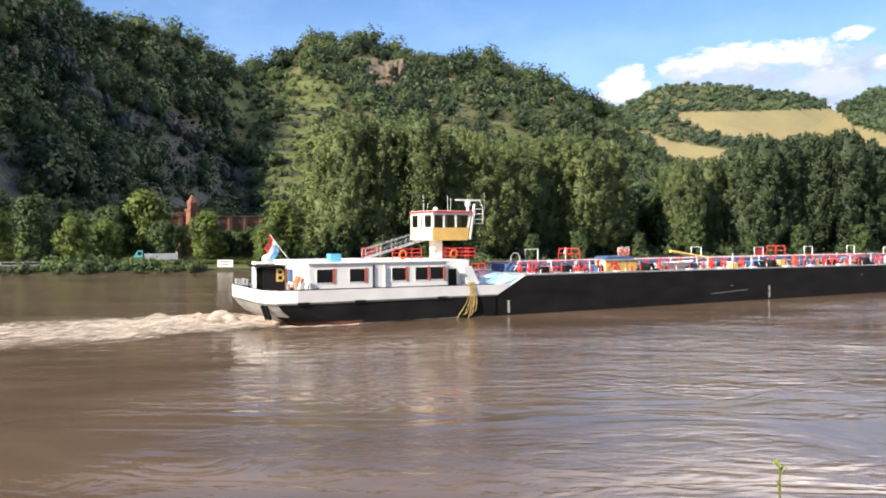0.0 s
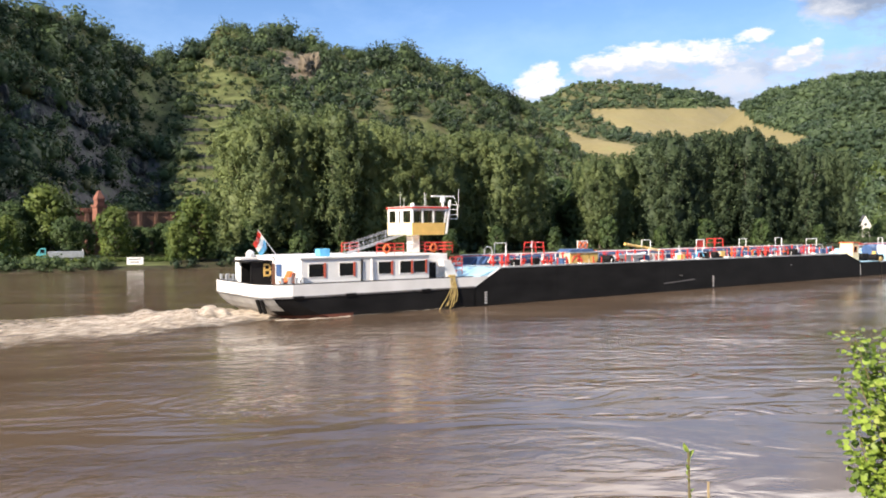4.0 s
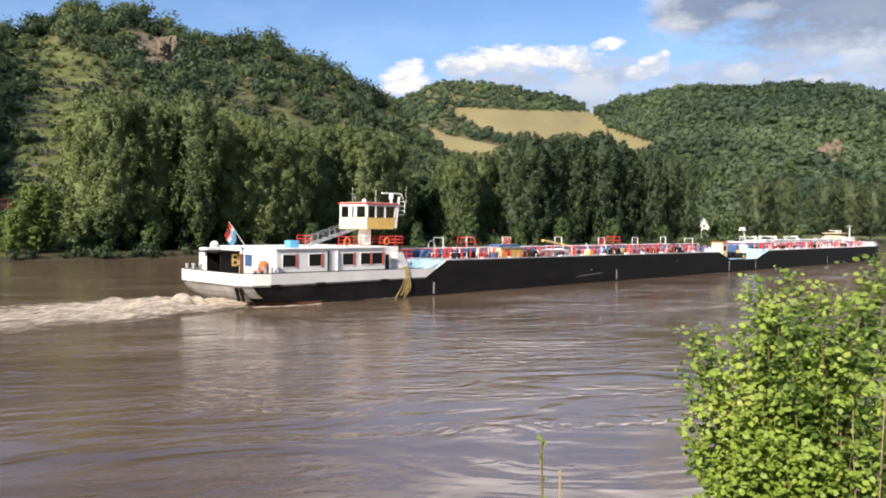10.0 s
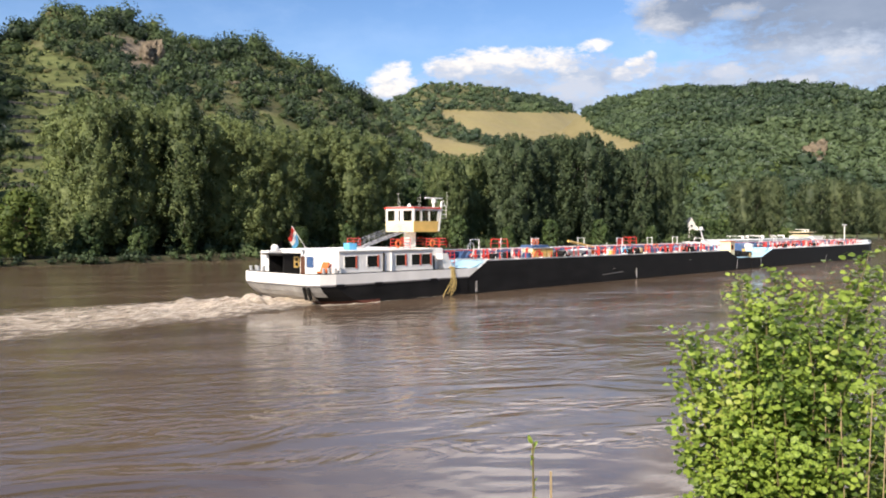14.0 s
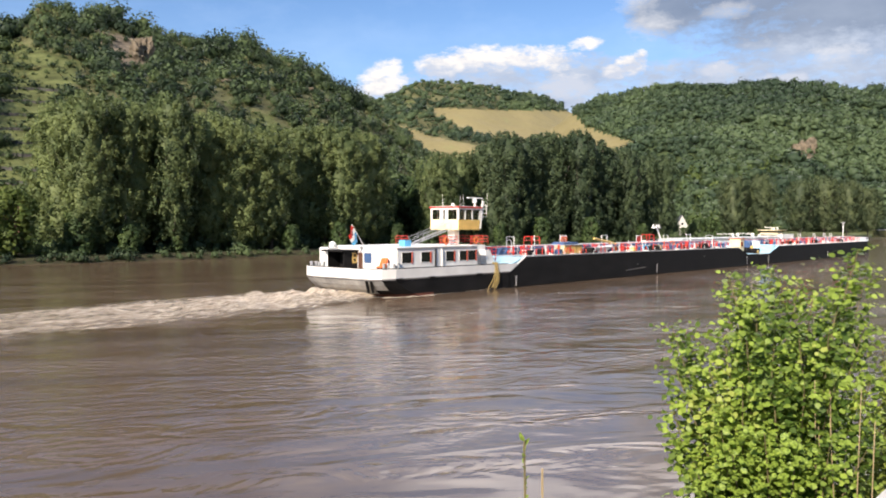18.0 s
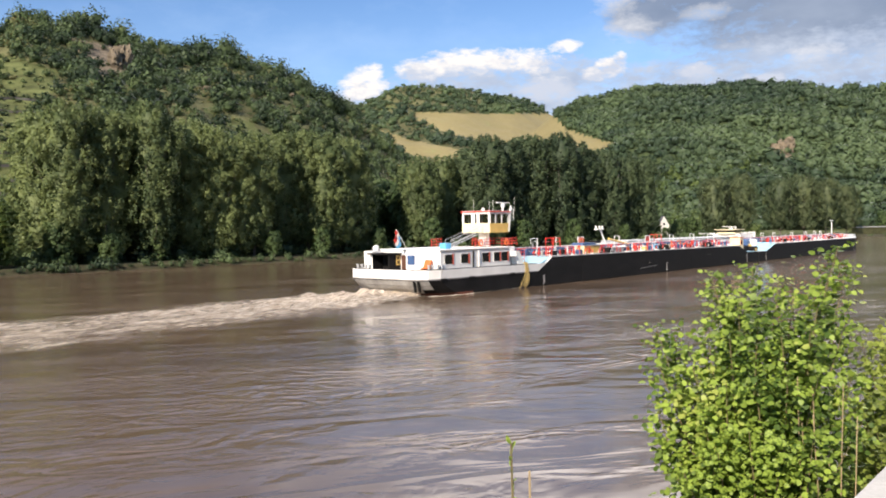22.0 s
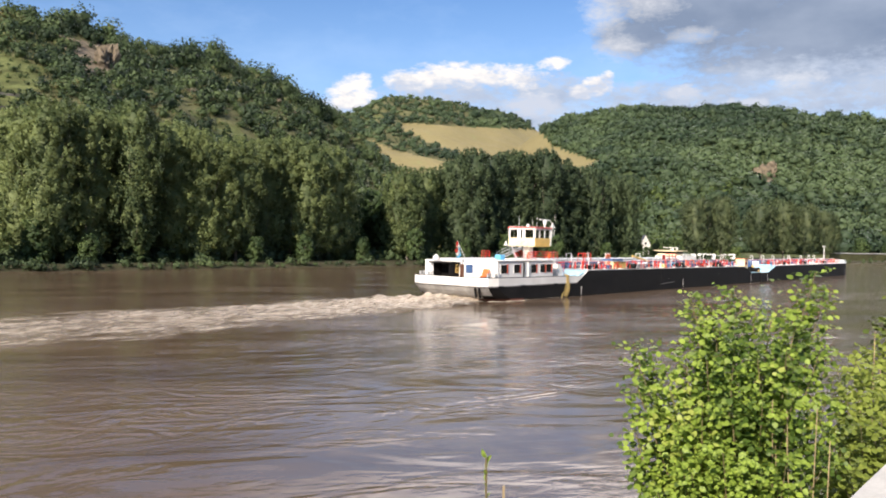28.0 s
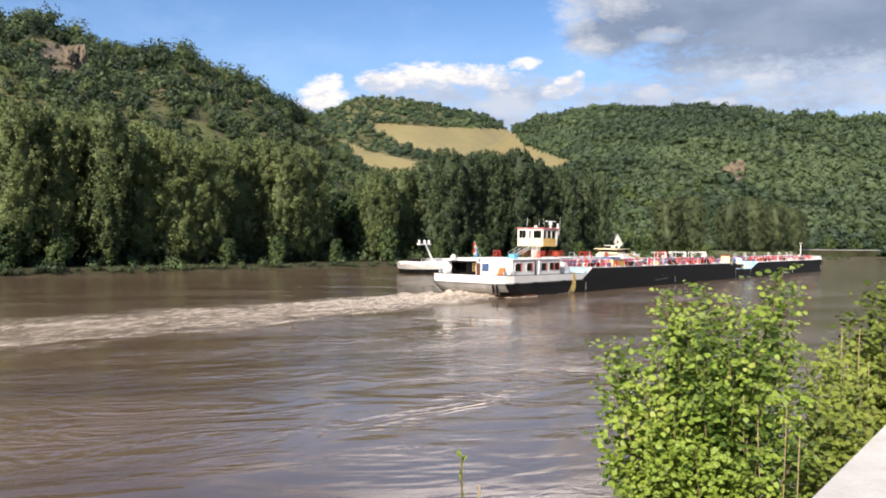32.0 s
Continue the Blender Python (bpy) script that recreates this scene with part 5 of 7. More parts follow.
    # two dark sheets put in for the shade inside the open shelter
    part("annex_back", boxed(-16.93, -16.86, 6.63, 9.14, 2.02, 4.24), M_dark, v, "dark sheet for the shade at the back of the shelter")
    part("annex_lining", boxed(-18.38, -16.94, 9.08, 9.145, 2.02, 4.24), M_dark, v, "dark sheet for the shade on the shelter's inner side")
    for y in (1.3, 1.75):
        part("fender", tubed([(-20.12 + 0.3 * (1.75 - y), y - 0.1, 1.75), (-19.75 + 0.3 * (1.75 - y), y, 0.6)], 0.14, 7), M_dark, v, "dark rubber fender")
    part("vent_dome", dome(-17.4, 9.6, 4.60, 0.36), M_white, v, "white dome vent", True)
    # orange seat on the aft deck
    ch = part("deck_chair", side_block(bmesh.new(), [(-18.0, 2.9), (-17.4, 2.9), (-17.1, 3.75), (-17.25, 3.75), (-17.6, 3.0), (-18.0, 3.0)], 1.9, 2.7), M_orange, v, "orange folding seat")
    part("seat_leg", boxed(-17.9, -17.4, 1.95, 2.65, 2.0, 2.9), M_dark, ch)
    for x, y in ((-19.5, 9.9), (-19.5, 8.7), (-18.0, 1.3), (-17.0, 1.0)):
        bollard(v, x, y, 2.80)
        part("bollard_block", boxed(x - 0.5, x + 0.5, y - 0.2, y + 0.2, 2.0, 2.80), M_dark, v)
    # flag on a slanting staff
    s0, s1 = Vector((-16.7, 5.7, 4.75)), Vector((-18.3, 5.7, 6.75))
    staff = part("flagstaff", tubed([s0, s1], 0.03, 5), M_white, v)
    fall = Vector((-0.36, 0, -0.93))
    for i, m in enumerate((M_red, M_white, M_bright_blue)):
        fb = bmesh.new()
        rows = []
        for k in range(8):
            s = k / 7
            o = Vector((0.10 * math.sin(s * 5), 0.2 * math.sin(s * 6 + 0.4 * i), 0)) + fall * s * 1.1
            p, q = s1.lerp(s0, 0.02 + 0.15 * i) + o, s1.lerp(s0, 0.02 + 0.15 * (i + 1)) + o
            t = Vector((0, 0.02, 0))
            rows.append([fb.verts.new(p), fb.verts.new(q), fb.verts.new(q + t), fb.verts.new(p + t)])
        for p, q in zip(rows, rows[1:]):
            for c in range(4):
                fb.faces.new((p[c], p[(c + 1) % 4], q[(c + 1) % 4], q[c]))
        part("flag_stripe", fb, m, staff)
    # front part of the house
    part("fore_house", boxed(-5.15, -2.3, 2.4, 9.2, 2.02, 4.72, bevel=0.05), M_white, v, "white forward house")
    # flat dark plate on the solid wall stands for the doorway's inner shade
    part("fore_door", boxed(-4.3, -3.55, 2.34, 2.41, 2.1, 4.0), M_dark, v, "dark plate for the shade in an open doorway")
    part("blue_panel", boxed(-5.0, -4.45, 2.35, 2.42, 2.6, 4.0), M_bright_blue, v, "blue notice panel")
    part("slanted_cover", side_block(bmesh.new(), [(-3.4, 4.2), (-2.6, 4.2), (-1.9, 2.9), (-1.9, 2.5), (-3.0, 2.5)], 1.5, 2.3), M_white, v)
    # things on the roof
    part("roof_box", boxed(-14.7, -13.8, 2.2, 3.0, hz1 + 0.1, hz1 + 0.66, bevel=0.04), M_bright_blue, v, "bright blue roof box")
    st = bmesh.new()
    for y in (4.9, 5.7):
        tube(st, [(-10.9, y, hz1 + 0.12), (-5.2, y, 6.25)], 0.05, 5)
        tube(st, [(-10.6, y, hz1 + 0.9), (-5.2, y, 7.0)], 0.022, 4)
        tube(st, [(-10.6, y, hz1 + 0.5), (-5.2, y, 6.65)], 0.015, 4)
        for i in range(5):
            k = i / 4
            tube(st, [(-10.6 + 5.4 * k, y, hz1 + 0.15 + 1.45 * k), (-10.6 + 5.4 * k, y, hz1 + 0.95 + 1.45 * k)], 0.02, 4)
    stairs = part("stairway", st, M_steel, v, "steel stairway to the wheelhouse")
    for i in range(14):
        k = (i + 0.5) / 14
        part("tread", boxed(-10.9 + 5.7 * k - 0.12, -10.9 + 5.7 * k + 0.12, 4.95, 5.65, hz1 + 0.12 + 1.5 * k, hz1 + 0.16 + 1.5 * k), M_steel, stairs)
    for x0, x1, y in ((-9.3, -6.7, 2.6), (-4.5, -1.6, 2.6), (-9.0, -7.3, 9.2)):
        railing(v, x0, x1, y, y, hz1 + 0.1, 0.85, M_red, 0.9, bars=3, r=0.035)
    railing(v, -1.6, -1.6, 2.6, 9.2, hz1 + 0.1, 0.85, M_red, 1.1, bars=3, r=0.035)
    railing(v, -2.3, -1.0, 2.0, 2.0, 2.9, 1.5, M_red, 0.6, "ladder", 4, 0.04)
    lifebuoy(v, -8.4, 2.52, 5.2)
    lifebuoy(v, -3.7, 2.52, 5.2)
    part("column", boxed(-4.0, -3.25, 5.3, 6.3, hz1 + 0.1, 6.25, bevel=0.04), M_white, v, "white wheelhouse column")
    # dark blue tube added for the bluish shade on the column's forward part
    part("column_pipe", tubed([(-2.9, 6.4, hz1), (-2.9, 6.4, 6.3)], 0.26, 8), M_navy, v)
    # wheelhouse
    wx0, wx1, wy0, wy1 = -4.95, -1.55, 3.9, 7.95
    lower = part("wheelhouse", side_block(bmesh.new(), [(wx0, 6.22), (wx1, 6.22), (wx1 + 0.14, 7.28), (wx0, 7.28)], wy0, wy1), M_yellow, v, "yellow lower walls of the wheelhouse")
    b = bmesh.new()
    for y in (wy0, wy1 - 0.08):
        for x in (wx0, -3.93, -2.77, wx1 - 0.02):
            dx = 0.2 if x > -2 else 0
            side_block(b, [(x, 7.28), (x + 0.16, 7.28), (x + 0.16 + dx, 8.36), (x + dx, 8.36)], y, y + 0.08)
        side_block(b, [(wx0, 8.34), (wx1 + 0.35, 8.34), (wx1 + 0.38, 8.52), (wx0, 8.52)], y, y + 0.08)
    for x in (wx0, wx1 + 0.12):
        for y0, y1 in ((wy0 + 0.081, 4.15), (5.42, 5.82), (6.12, 6.6), (7.72, wy1 - 0.081)):
            box(b, x, x + 0.08, y0, y1, 7.28, 8.34)
        box(b, x, x + 0.08, wy0 + 0.081, wy1 - 0.081, 8.34, 8.52)
    part("window_frames", b, M_white, v, "white window mullions")
    part("side_panes", side_block(bmesh.new(), [(wx0 + 0.12, 7.28), (wx1 + 0.02, 7.28), (wx1 + 0.2, 8.36), (wx0 + 0.12, 8.36)], wy0 + 0.04, wy0 + 0.05), M_clear, v)
    part("side_panes", side_block(bmesh.new(), [(wx0 + 0.12, 7.28), (wx1 + 0.02, 7.28), (wx1 + 0.2, 8.36), (wx0 + 0.12, 8.36)], wy1 - 0.05, wy1 - 0.04), M_clear, v)
    part("aft_panes", boxed(wx0 + 0.04, wx0 + 0.05, wy0 + 0.1, wy1 - 0.1, 7.28, 8.36), M_clear, v)
    part("front_panes", boxed(wx1 + 0.17, wx1 + 0.18, wy0 + 0.1, wy1 - 0.1, 7.28, 8.36), M_clear, v)
    # sunlight on the aft face is put into a paler cream than the sides
    part("aft_panel", boxed(wx0 - 0.02, wx0 - 0.003, wy0 + 0.01, wy1 - 0.01, 6.23, 7.3), M_cream, v, "aft panels, sunlight put into their cream")
    part("wheelhouse_roof", boxed(wx0 - 0.12, wx1 + 0.45, wy0 - 0.12, wy1 + 0.12, 8.52, 8.66, bevel=0.03), M_red, v, "red roof edge")
    part("roof_top", boxed(wx0, wx1 + 0.3, wy0, wy1, 8.664, 8.70), M_white, v)
    part("front_strut", side_block(bmesh.new(), [(wx1 + 0.15, 6.3), (wx1 + 0.32, 6.3), (wx1 + 0.8, 9.3), (wx1 + 0.62, 9.3)], wy0 - 0.02, wy0 + 0.12), M_white, v, "white slanted strut")
    rad = part("radar_mast", tubed([(-0.75, 5.2, 8.0), (-0.75, 5.2, 9.6)], 0.12, 8), M_white, v)
    part("radar_scanner", boxed(-2.0, 0.5, 5.12, 5.28, 9.62, 9.74), M_white, rad)
    part("radar_drum", tubed([(-0.75, 5.2, 9.15), (-0.75, 5.2, 9.6)], 0.25, 10), M_white, rad)
    lad = bmesh.new()
    for x in (-0.55, 0.3):
        tube(lad, [(x, 4.4, 7.6), (x, 4.4, 8.9)], 0.035, 4)
    for z in (7.62, 8.0, 8.45, 8.88):
        tube(lad, [(-0.55, 4.4, z), (0.3, 4.4, z)], 0.03, 4)
    tube(lad, [(0.5, 5.2, 9.68), (0.42, 4.6, 8.9)], 0.02, 4)
    part("mast_frame", lad, M_white, v)
    for x in (-17.6, -13.2, -6.2):
        part("scupper", boxed(x - 0.45, x + 0.45, -0.075, -0.02, 1.76, 2.02), M_dark, v, "dark scupper notch")
    for x, y, z in ((-4.3, 6.8, 10.1), (-2.9, 5.0, 10.0), (0.45, 4.4, 10.3), (-1.8, 6.4, 9.9), (-3.6, 7.3, 9.5)):
        part("aerial", tubed([(x, y, 8.65), (x, y, z)], 0.014, 4), M_white, v)
    part("searchlight", dome(-3.6, 5.9, 8.75, 0.2), M_white, v, "", True)
    # mooring ropes over the side
    for i, (x, sweep, low) in enumerate(((-3.75, 1.25, -0.05), (-3.62, 0.75, 0.25), (-3.5, 0.35, 0.12), (-3.38, 0.1, 0.5), (-3.3, 0.62, -0.05))):
        pts = [(x, 0.25, 3.0), (x + 0.02, -0.06, 2.86), (x + 0.03, -0.10, 2.1), (x - sweep * 0.3, -0.12, 1.2), (x - sweep * 0.7, -0.13, 0.5), (x - sweep, -0.14, low)]
        if low > 0.1:
            pts += [(x - sweep + 0.25, -0.16, low + 0.12), (x - sweep * 0.4 + 0.3, -0.15, 1.3), (x + 0.2, -0.10, 2.3), (x + 0.15, 0.2, 2.95)]
        part("mooring_rope", tubed(pts, 0.036, 5), M_rope, v)
    part("rope_turns", tubed([(-3.85, 0.06, 2.92), (-3.2, 0.06, 2.92)], 0.10, 7), M_rope, v)
    # gear on the tank deck
    for x, top in ((6.5, 5.3), (17.8, 5.35), (28.0, 5.3), (37.8, 5.2), (46.4, 5.2), (54.4, 5.25), (62.4, 5.0)):
        h = hoop(v, x, 5.7, 3.15, top, 1.45 if x < 60 else 2.6)
        if abs(x - 17.8) < 1:
            part("panel", boxed(17.1, 18.5, 5.72, 5.76, 4.4, 5.3), M_white, h)
            lifebuoy(h, 17.45, 5.6, 4.85)
            lifebuoy(h, 18.15, 5.6, 4.85)
        if abs(x - 37.8) < 1:
            part("panel", boxed(37.1, 38.5, 5.72, 5.76, 4.3, 5.15), M_red, h)
    for x in (11.0, 40.8):
        b = bmesh.new()
        for y in (5.2, 6.4):
            tube(b, [(x - 1.0, y, 3.15), (x - 0.7, y, 5.3), (x + 0.7, y, 5.3), (x + 1.0, y, 3.15)], 0.07, 5)
            for z in (4.2, 4.8):
                tube(b, [(x - 0.85, y, z), (x + 0.85, y, z)], 0.05, 4)
        tube(b, [(x - 0.7, 5.2, 5.3), (x - 0.7, 6.4, 5.3)], 0.05, 4)
        tube(b, [(x + 0.7, 5.2, 5.3), (x + 0.7, 6.4, 5.3)], 0.05, 4)
        part("red_frame", b, M_red, v, "red tubular frame")
        part("orange_brace", tubed([(x + 0.6, 2.6, 3.2), (x + 1.0, 2.6, 4.3), (x + 2.0, 2.6, 4.3), (x + 2.3, 2.6, 3.2)], 0.11, 6), M_orange, v)
    part("yellow_locker", boxed(12.0, 15.9, 1.7, 3.2, 3.2, 4.25, bevel=0.03), M_yellow, v, "yellow plywood deck locker")
    part("locker_lid", boxed(11.9, 16.0, 1.6, 3.3, 4.25, 4.33), M_steel, v)
    for x in (16.6, 33.8, 49.8):
        w = part("winch", tubed([(x, 0.5, 3.62), (x, 1.7, 3.62)], 0.36, 10), M_dark, v, "dark mooring winch")
        part("winch_frame", boxed(x - 0.9, x + 0.9, 0.4, 1.8, 3.2, 3.42), M_dark, w)
        part("winch_drum", tubed([(x + 0.6, 0.6, 3.72), (x + 0.6, 1.6, 3.72)], 0.2, 8), M_white, w)
    boat = loft(bmesh.new(), [[(19.6, 2.5, 3.62), (19.9, 1.9, 3.5), (22.6, 1.8, 3.5), (23.6, 2.5, 3.7), (22.6, 3.2, 3.5), (19.9, 3.1, 3.5)], [(19.3, 2.5, 3.95), (19.6, 1.6, 3.9), (22.8, 1.5, 3.92), (24.2, 2.5, 4.1), (22.8, 3.5, 3.92), (19.6, 3.4, 3.9)]])
    db = part("dinghy", boat, M_steel, v, "small aluminium dinghy")
    part("dinghy_cradle", boxed(20.3, 22.4, 2.0, 3.0, 3.2, 3.52), M_white, db)
    cr = part("crane_post", tubed([(28.0, 4.0, 3.2), (28.0, 4.0, 4.2)], 0.3, 10), M_orange, v, "orange deck crane")
    part("crane_boom", tubed([(28.2, 4.0, 4.15), (22.5, 4.0, 4.95)], 0.16, 6), M_yellow, cr)
    deck_gear(v, rng, 2.6, 60.5, 3.2)
    part("locker_cover", side_block(bmesh.new(), [(12.3, 4.34), (12.8, 4.62), (15.6, 4.62), (16.0, 4.34)], 2.2, 3.9), M_navy, v, "blue tarpaulin cover")
    part("locker_end", boxed(11.985, 11.998, 1.74, 3.16, 3.24, 4.2), M_cream, v)
    for x in (13.3, 14.6):
        part("locker_joint", boxed(x, x + 0.05, 1.69, 1.70, 3.24, 4.22), M_wood, v)
    part("gooseneck", tubed([(3.4, 3.2, 3.3), (3.4, 3.2, 4.7), (3.2, 3.2, 5.0), (2.8, 3.2, 5.05), (2.5, 3.2, 4.8), (2.45, 3.2, 4.3)], 0.06, 6), M_steel, v, "bent vent pipe")
    part("jackstaff", tubed([(9.3, 4.2, 3.2), (9.3, 4.2, 5.5)], 0.03, 5), M_white, v)
    part("pennant", side_block(bmesh.new(), [(9.3, 5.45), (9.05, 4.95), (9.28, 4.8)], 4.19, 4.21), M_white, v)
    # bow
    part("bow_cabin", boxed(65.5, 67.2, 1.6, 3.4, 1.93, 4.4, bevel=0.08), M_cream, v, "cream bow cabin")
    part("bow_cabin_roof", boxed(65.4, 67.3, 1.5, 3.5, 4.4, 4.5), M_orange, v)
    window_set(v, 65.8, 66.6, 3.2, 3.9, 1.6, M_orange)
    for x in (68.4, 69.3):
        part("coupling_winch", tubed([(x, 1.5, 2.5), (x, 3.4, 2.5)], 0.45, 10), M_dark, v)
    for y in (2.5, 8.5):
        part("fender", boxed(69.6, 70.1, y - 0.7, y + 0.7, 0.6, 2.4, bevel=0.05), M_dark, v)
    return v


def letter_b(x, y, z):
    """A block letter B on a wall facing -y, as thin plates."""
    b = bmesh.new()
    for q in ((0, 0.16, 0, 1.0), (0.16, 0.5, 0, 0.15), (0.16, 0.48, 0.44, 0.58), (0.16, 0.48, 0.86, 1.0), (0.5, 0.64, 0.1, 0.48), (0.47, 0.61, 0.54, 0.9)):
        box(b, x + q[0], x + q[1], y - 0.01, y + 0.01, z + q[2] - 0.1, z + q[3] - 0.1)
    return b


def dome(x, y, z, r):
    b = bmesh.new()
    bmesh.ops.create_uvsphere(b, u_segments=14, v_segments=9, radius=r, matrix=Matrix.Translation((x, y, z + r * 0.6)))
    tube(b, [(x, y, z - 0.1), (x, y, z + 0.2)], r * 0.6, 8)
    return b


def tank_barge():
    rng = random.Random(31)
    v = new("tank_barge")
    tagged(v, "black-hulled tank barge coupled ahead, with red valves on deck", "barge")
    rows = [[(70.2, 0.0), (70.2, 11.4), (140, 11.4), (149, 9.6), (149, 1.8), (140, 0.0)][::-1]]
    out = rows[0]
    part("lower_hull", loft(bmesh.new(), [[(x, y, -0.7) for x, y in out], [(x, y, 1.75) for x, y in out]]), M_black, v, "black hull plating")
    b = bmesh.new()
    up = [(79.4, 0.0), (140, 0.0), (149, 1.8), (149, 9.6), (140, 11.4), (79.4, 11.4)]
    lo = [(74.4, 0.0), (140, 0.0), (149, 1.8), (149, 9.6), (140, 11.4), (74.4, 11.4)]
    zt = [3.05, 3.1, 3.35, 3.35, 3.1, 3.05]
    loft(b, [[(x, y, 1.75) for x, y in lo], [(x, y, z) for (x, y), z in zip(up, zt)]])
    part("upper_hull", b, M_black, v, "black cargo hull plating")
    part("slope_plate", side_block(bmesh.new(), [(74.5, 1.78), (79.4, 3.08), (79.9, 3.14), (74.5, 1.86)], -0.03, 11.43), M_blue, v, "pale blue sloping plate")
    part("white_slope", side_block(bmesh.new(), [(76.0, 1.9), (78.6, 3.3), (79.4, 3.2), (77.0, 1.95)], 0.5, 10.9), M_blue, v)
    part("stern_deck", boxed(70.4, 74.6, 0.2, 11.2, 1.752, 1.8), M_deck, v)
    part("gunwale", loft(bmesh.new(), [[(x, y - (0.03 if y < 5.7 else -0.03), z + d) for (x, y), z in zip(up, zt)] for d in (-0.05, 0.08)]), M_steel, v, "grey deck edge")
    part("bow_coaming", loft(bmesh.new(), [[(x, y, z) for x, y in ((143, 1.0), (149, 2.0), (149, 9.4), (143, 10.4))] for z in (3.3, 3.95)]), M_steel, v)
    for x in (74.2, 109, 139):
        draft_marks(v, x, 0.0, 1.5)
    for x in (82, 89.4, 96.8, 109.1, 119.3, 126.8, 131.6):
        hoop(v, x, 5.7, 3.1, 4.95, 1.4)
    for x in (71.5, 72.9):
        part("coupling_winch", tubed([(x, 1.2, 2.3), (x, 3.0, 2.3)], 0.42, 10), M_dark, v)
    part("yellow_bollard", tubed([(73.8, 2.8, 1.8), (73.8, 2.8, 3.1)], 0.28, 8), M_yellow, v)
    part("white_bin", boxed(77.6, 78.4, 3.0, 4.2, 2.6, 3.9, bevel=0.06), M_white, v)
    part("rope_coil", tubed([(72.2, 1.0, 2.1), (72.2, 2.4, 2.1)], 0.3, 8), M_rope, v)
    part("blue_tank", tubed([(75.2, 4.5, 3.2), (76.6, 4.5, 3.2)], 0.8, 12), M_navy, v, "dark blue cylindrical tank")
    for x in (88, 104, 122):
        part("winch", tubed([(x, 0.5, 3.5), (x, 1.7, 3.5)], 0.34, 10), M_dark, v)
    m = part("mast", tubed([(141.7, 5.7, 3.2), (141.7, 5.7, 7.5)], 0.11, 8), M_white, v)
    part("mast_arm", boxed(140.3, 143.1, 5.6, 5.8, 7.3, 7.5), M_white, m)
    deck_gear(v, rng, 80.5, 139, 3.12)
    return v


def cargo_ship():
    """Long low motor ship going the other way; its bow at x = 0, stern at x = 108."""
    v = new("cargo_ship")
    tagged(v, "long low motor ship with white bow, slanted mast and cream wheelhouse", "ship")
    out = lambda k: [(0 + k, 4.9), (0 + k, 6.5), (3 + k * 0.5, 9.6), (8, 11.2), (104, 11.4), (108, 8.5), (108, 2.9), (104, 0), (8, 0.2), (3 + k * 0.5, 1.8)]
    part("lower_hull", loft(bmesh.new(), [[(x, y, z) for x, y in out(k)] for z, k in ((-0.6, 3.5), (0.3, 2.2), (0.95, 1.4))]), M_black, v)
    part("upper_hull", loft(bmesh.new(), [[(x, y, z + max(0, (10 - x)) * 0.055 * f) for x, y in out(k)] for z, k, f in ((0.95, 1.4, 0), (1.75, 0.0, 1))]), M_white, v, "white painted topsides")
    part("bow_bulwark", loft(bmesh.new(), [[(x, y, z) for x, y in ((0.3, 5.2), (0.3, 6.2), (3.2, 9.2), (9, 10.6), (9, 0.8), (3.2, 2.2))] for z in (1.9, 2.45)]), M_white, v)
    part("hatch_coaming", boxed(14, 92, 1.2, 10.2, 1.8, 2.5, bevel=0.05), M_steel, v)
    for i in range(13):
        part("hatch_cover", boxed(14.2 + 6 * i, 19.9 + 6 * i, 1.0, 10.4, 2.5, 2.85, bevel=0.06), M_steel, v)
    m = part("mast", tubed([(10.5, 5.7, 2.4), (7.6, 5.7, 6.4)], 0.2, 8), M_white, v, "slanted white mast")
    part("mast_top", boxed(5.6, 9.2, 5.2, 6.2, 5.9, 6.15), M_white, m)
    for x in (5.8, 7.6, 9.0):
        part("mast_lamp", boxed(x - 0.12, x + 0.12, 5.5, 5.9, 6.15, 6.9), M_white, m)
    railing(v, 1.5, 12, 1.6, 0.5, 2.3, 0.9, M_white, 1.4)
    part("anchor_winch", boxed(4, 6.2, 4.5, 7, 2.2, 3.1, bevel=0.1), M_dark, v)
    part("accommodation", boxed(94, 106, 1.4, 10, 1.8, 3.6, bevel=0.08), M_white, v)
    part("wheelhouse", boxed(93.0, 98.0, 2.6, 8.8, 3.6, 5.0, bevel=0.1), M_cream, v, "cream wheelhouse")
    part("wheelhouse_windows", boxed(92.9, 98.1, 2.5, 8.9, 4.2, 4.75), M_glass, v)
    part("wheelhouse_roof", boxed(91.5, 100.5, 2.0, 9.4, 5.0, 5.2, bevel=0.05), M_cream, v)
    part("radar", boxed(95.0, 96.2, 3.2, 8.0, 6.0, 6.15), M_white, v)
    part("radar_post", tubed([(95.6, 5.6, 5.2), (95.6, 5.6, 6.1)], 0.15, 6), M_white, v)
    for x in (94, 97.5):
        part("roof_lamp", boxed(x - 0.2, x + 0.2, 4, 4.5, 5.2, 5.9), M_white, v)
    return v


def trim(ship, xs, zs, ahead):
    """Settle a vessel's parts to the true lengths and heights: pairs of old and new values; heights hold abaft the x given."""
    for o in ship.children_recursive:
        n = len(o.data.vertices)
        co = np.empty(n * 3, np.float32)
        o.data.vertices.foreach_get("co", co)
        co = co.reshape(-1, 3)
        co[:, 2] = np.where(co[:, 0] < ahead, np.interp(co[:, 2], zs[0], zs[1]), co[:, 2])
        co[:, 0] = np.interp(co[:, 0], xs[0], xs[1])
        o.data.vertices.foreach_set("co", co.ravel())
        o.data.update()


tanker, barge, other = motor_tanker(), tank_barge(), cargo_ship()
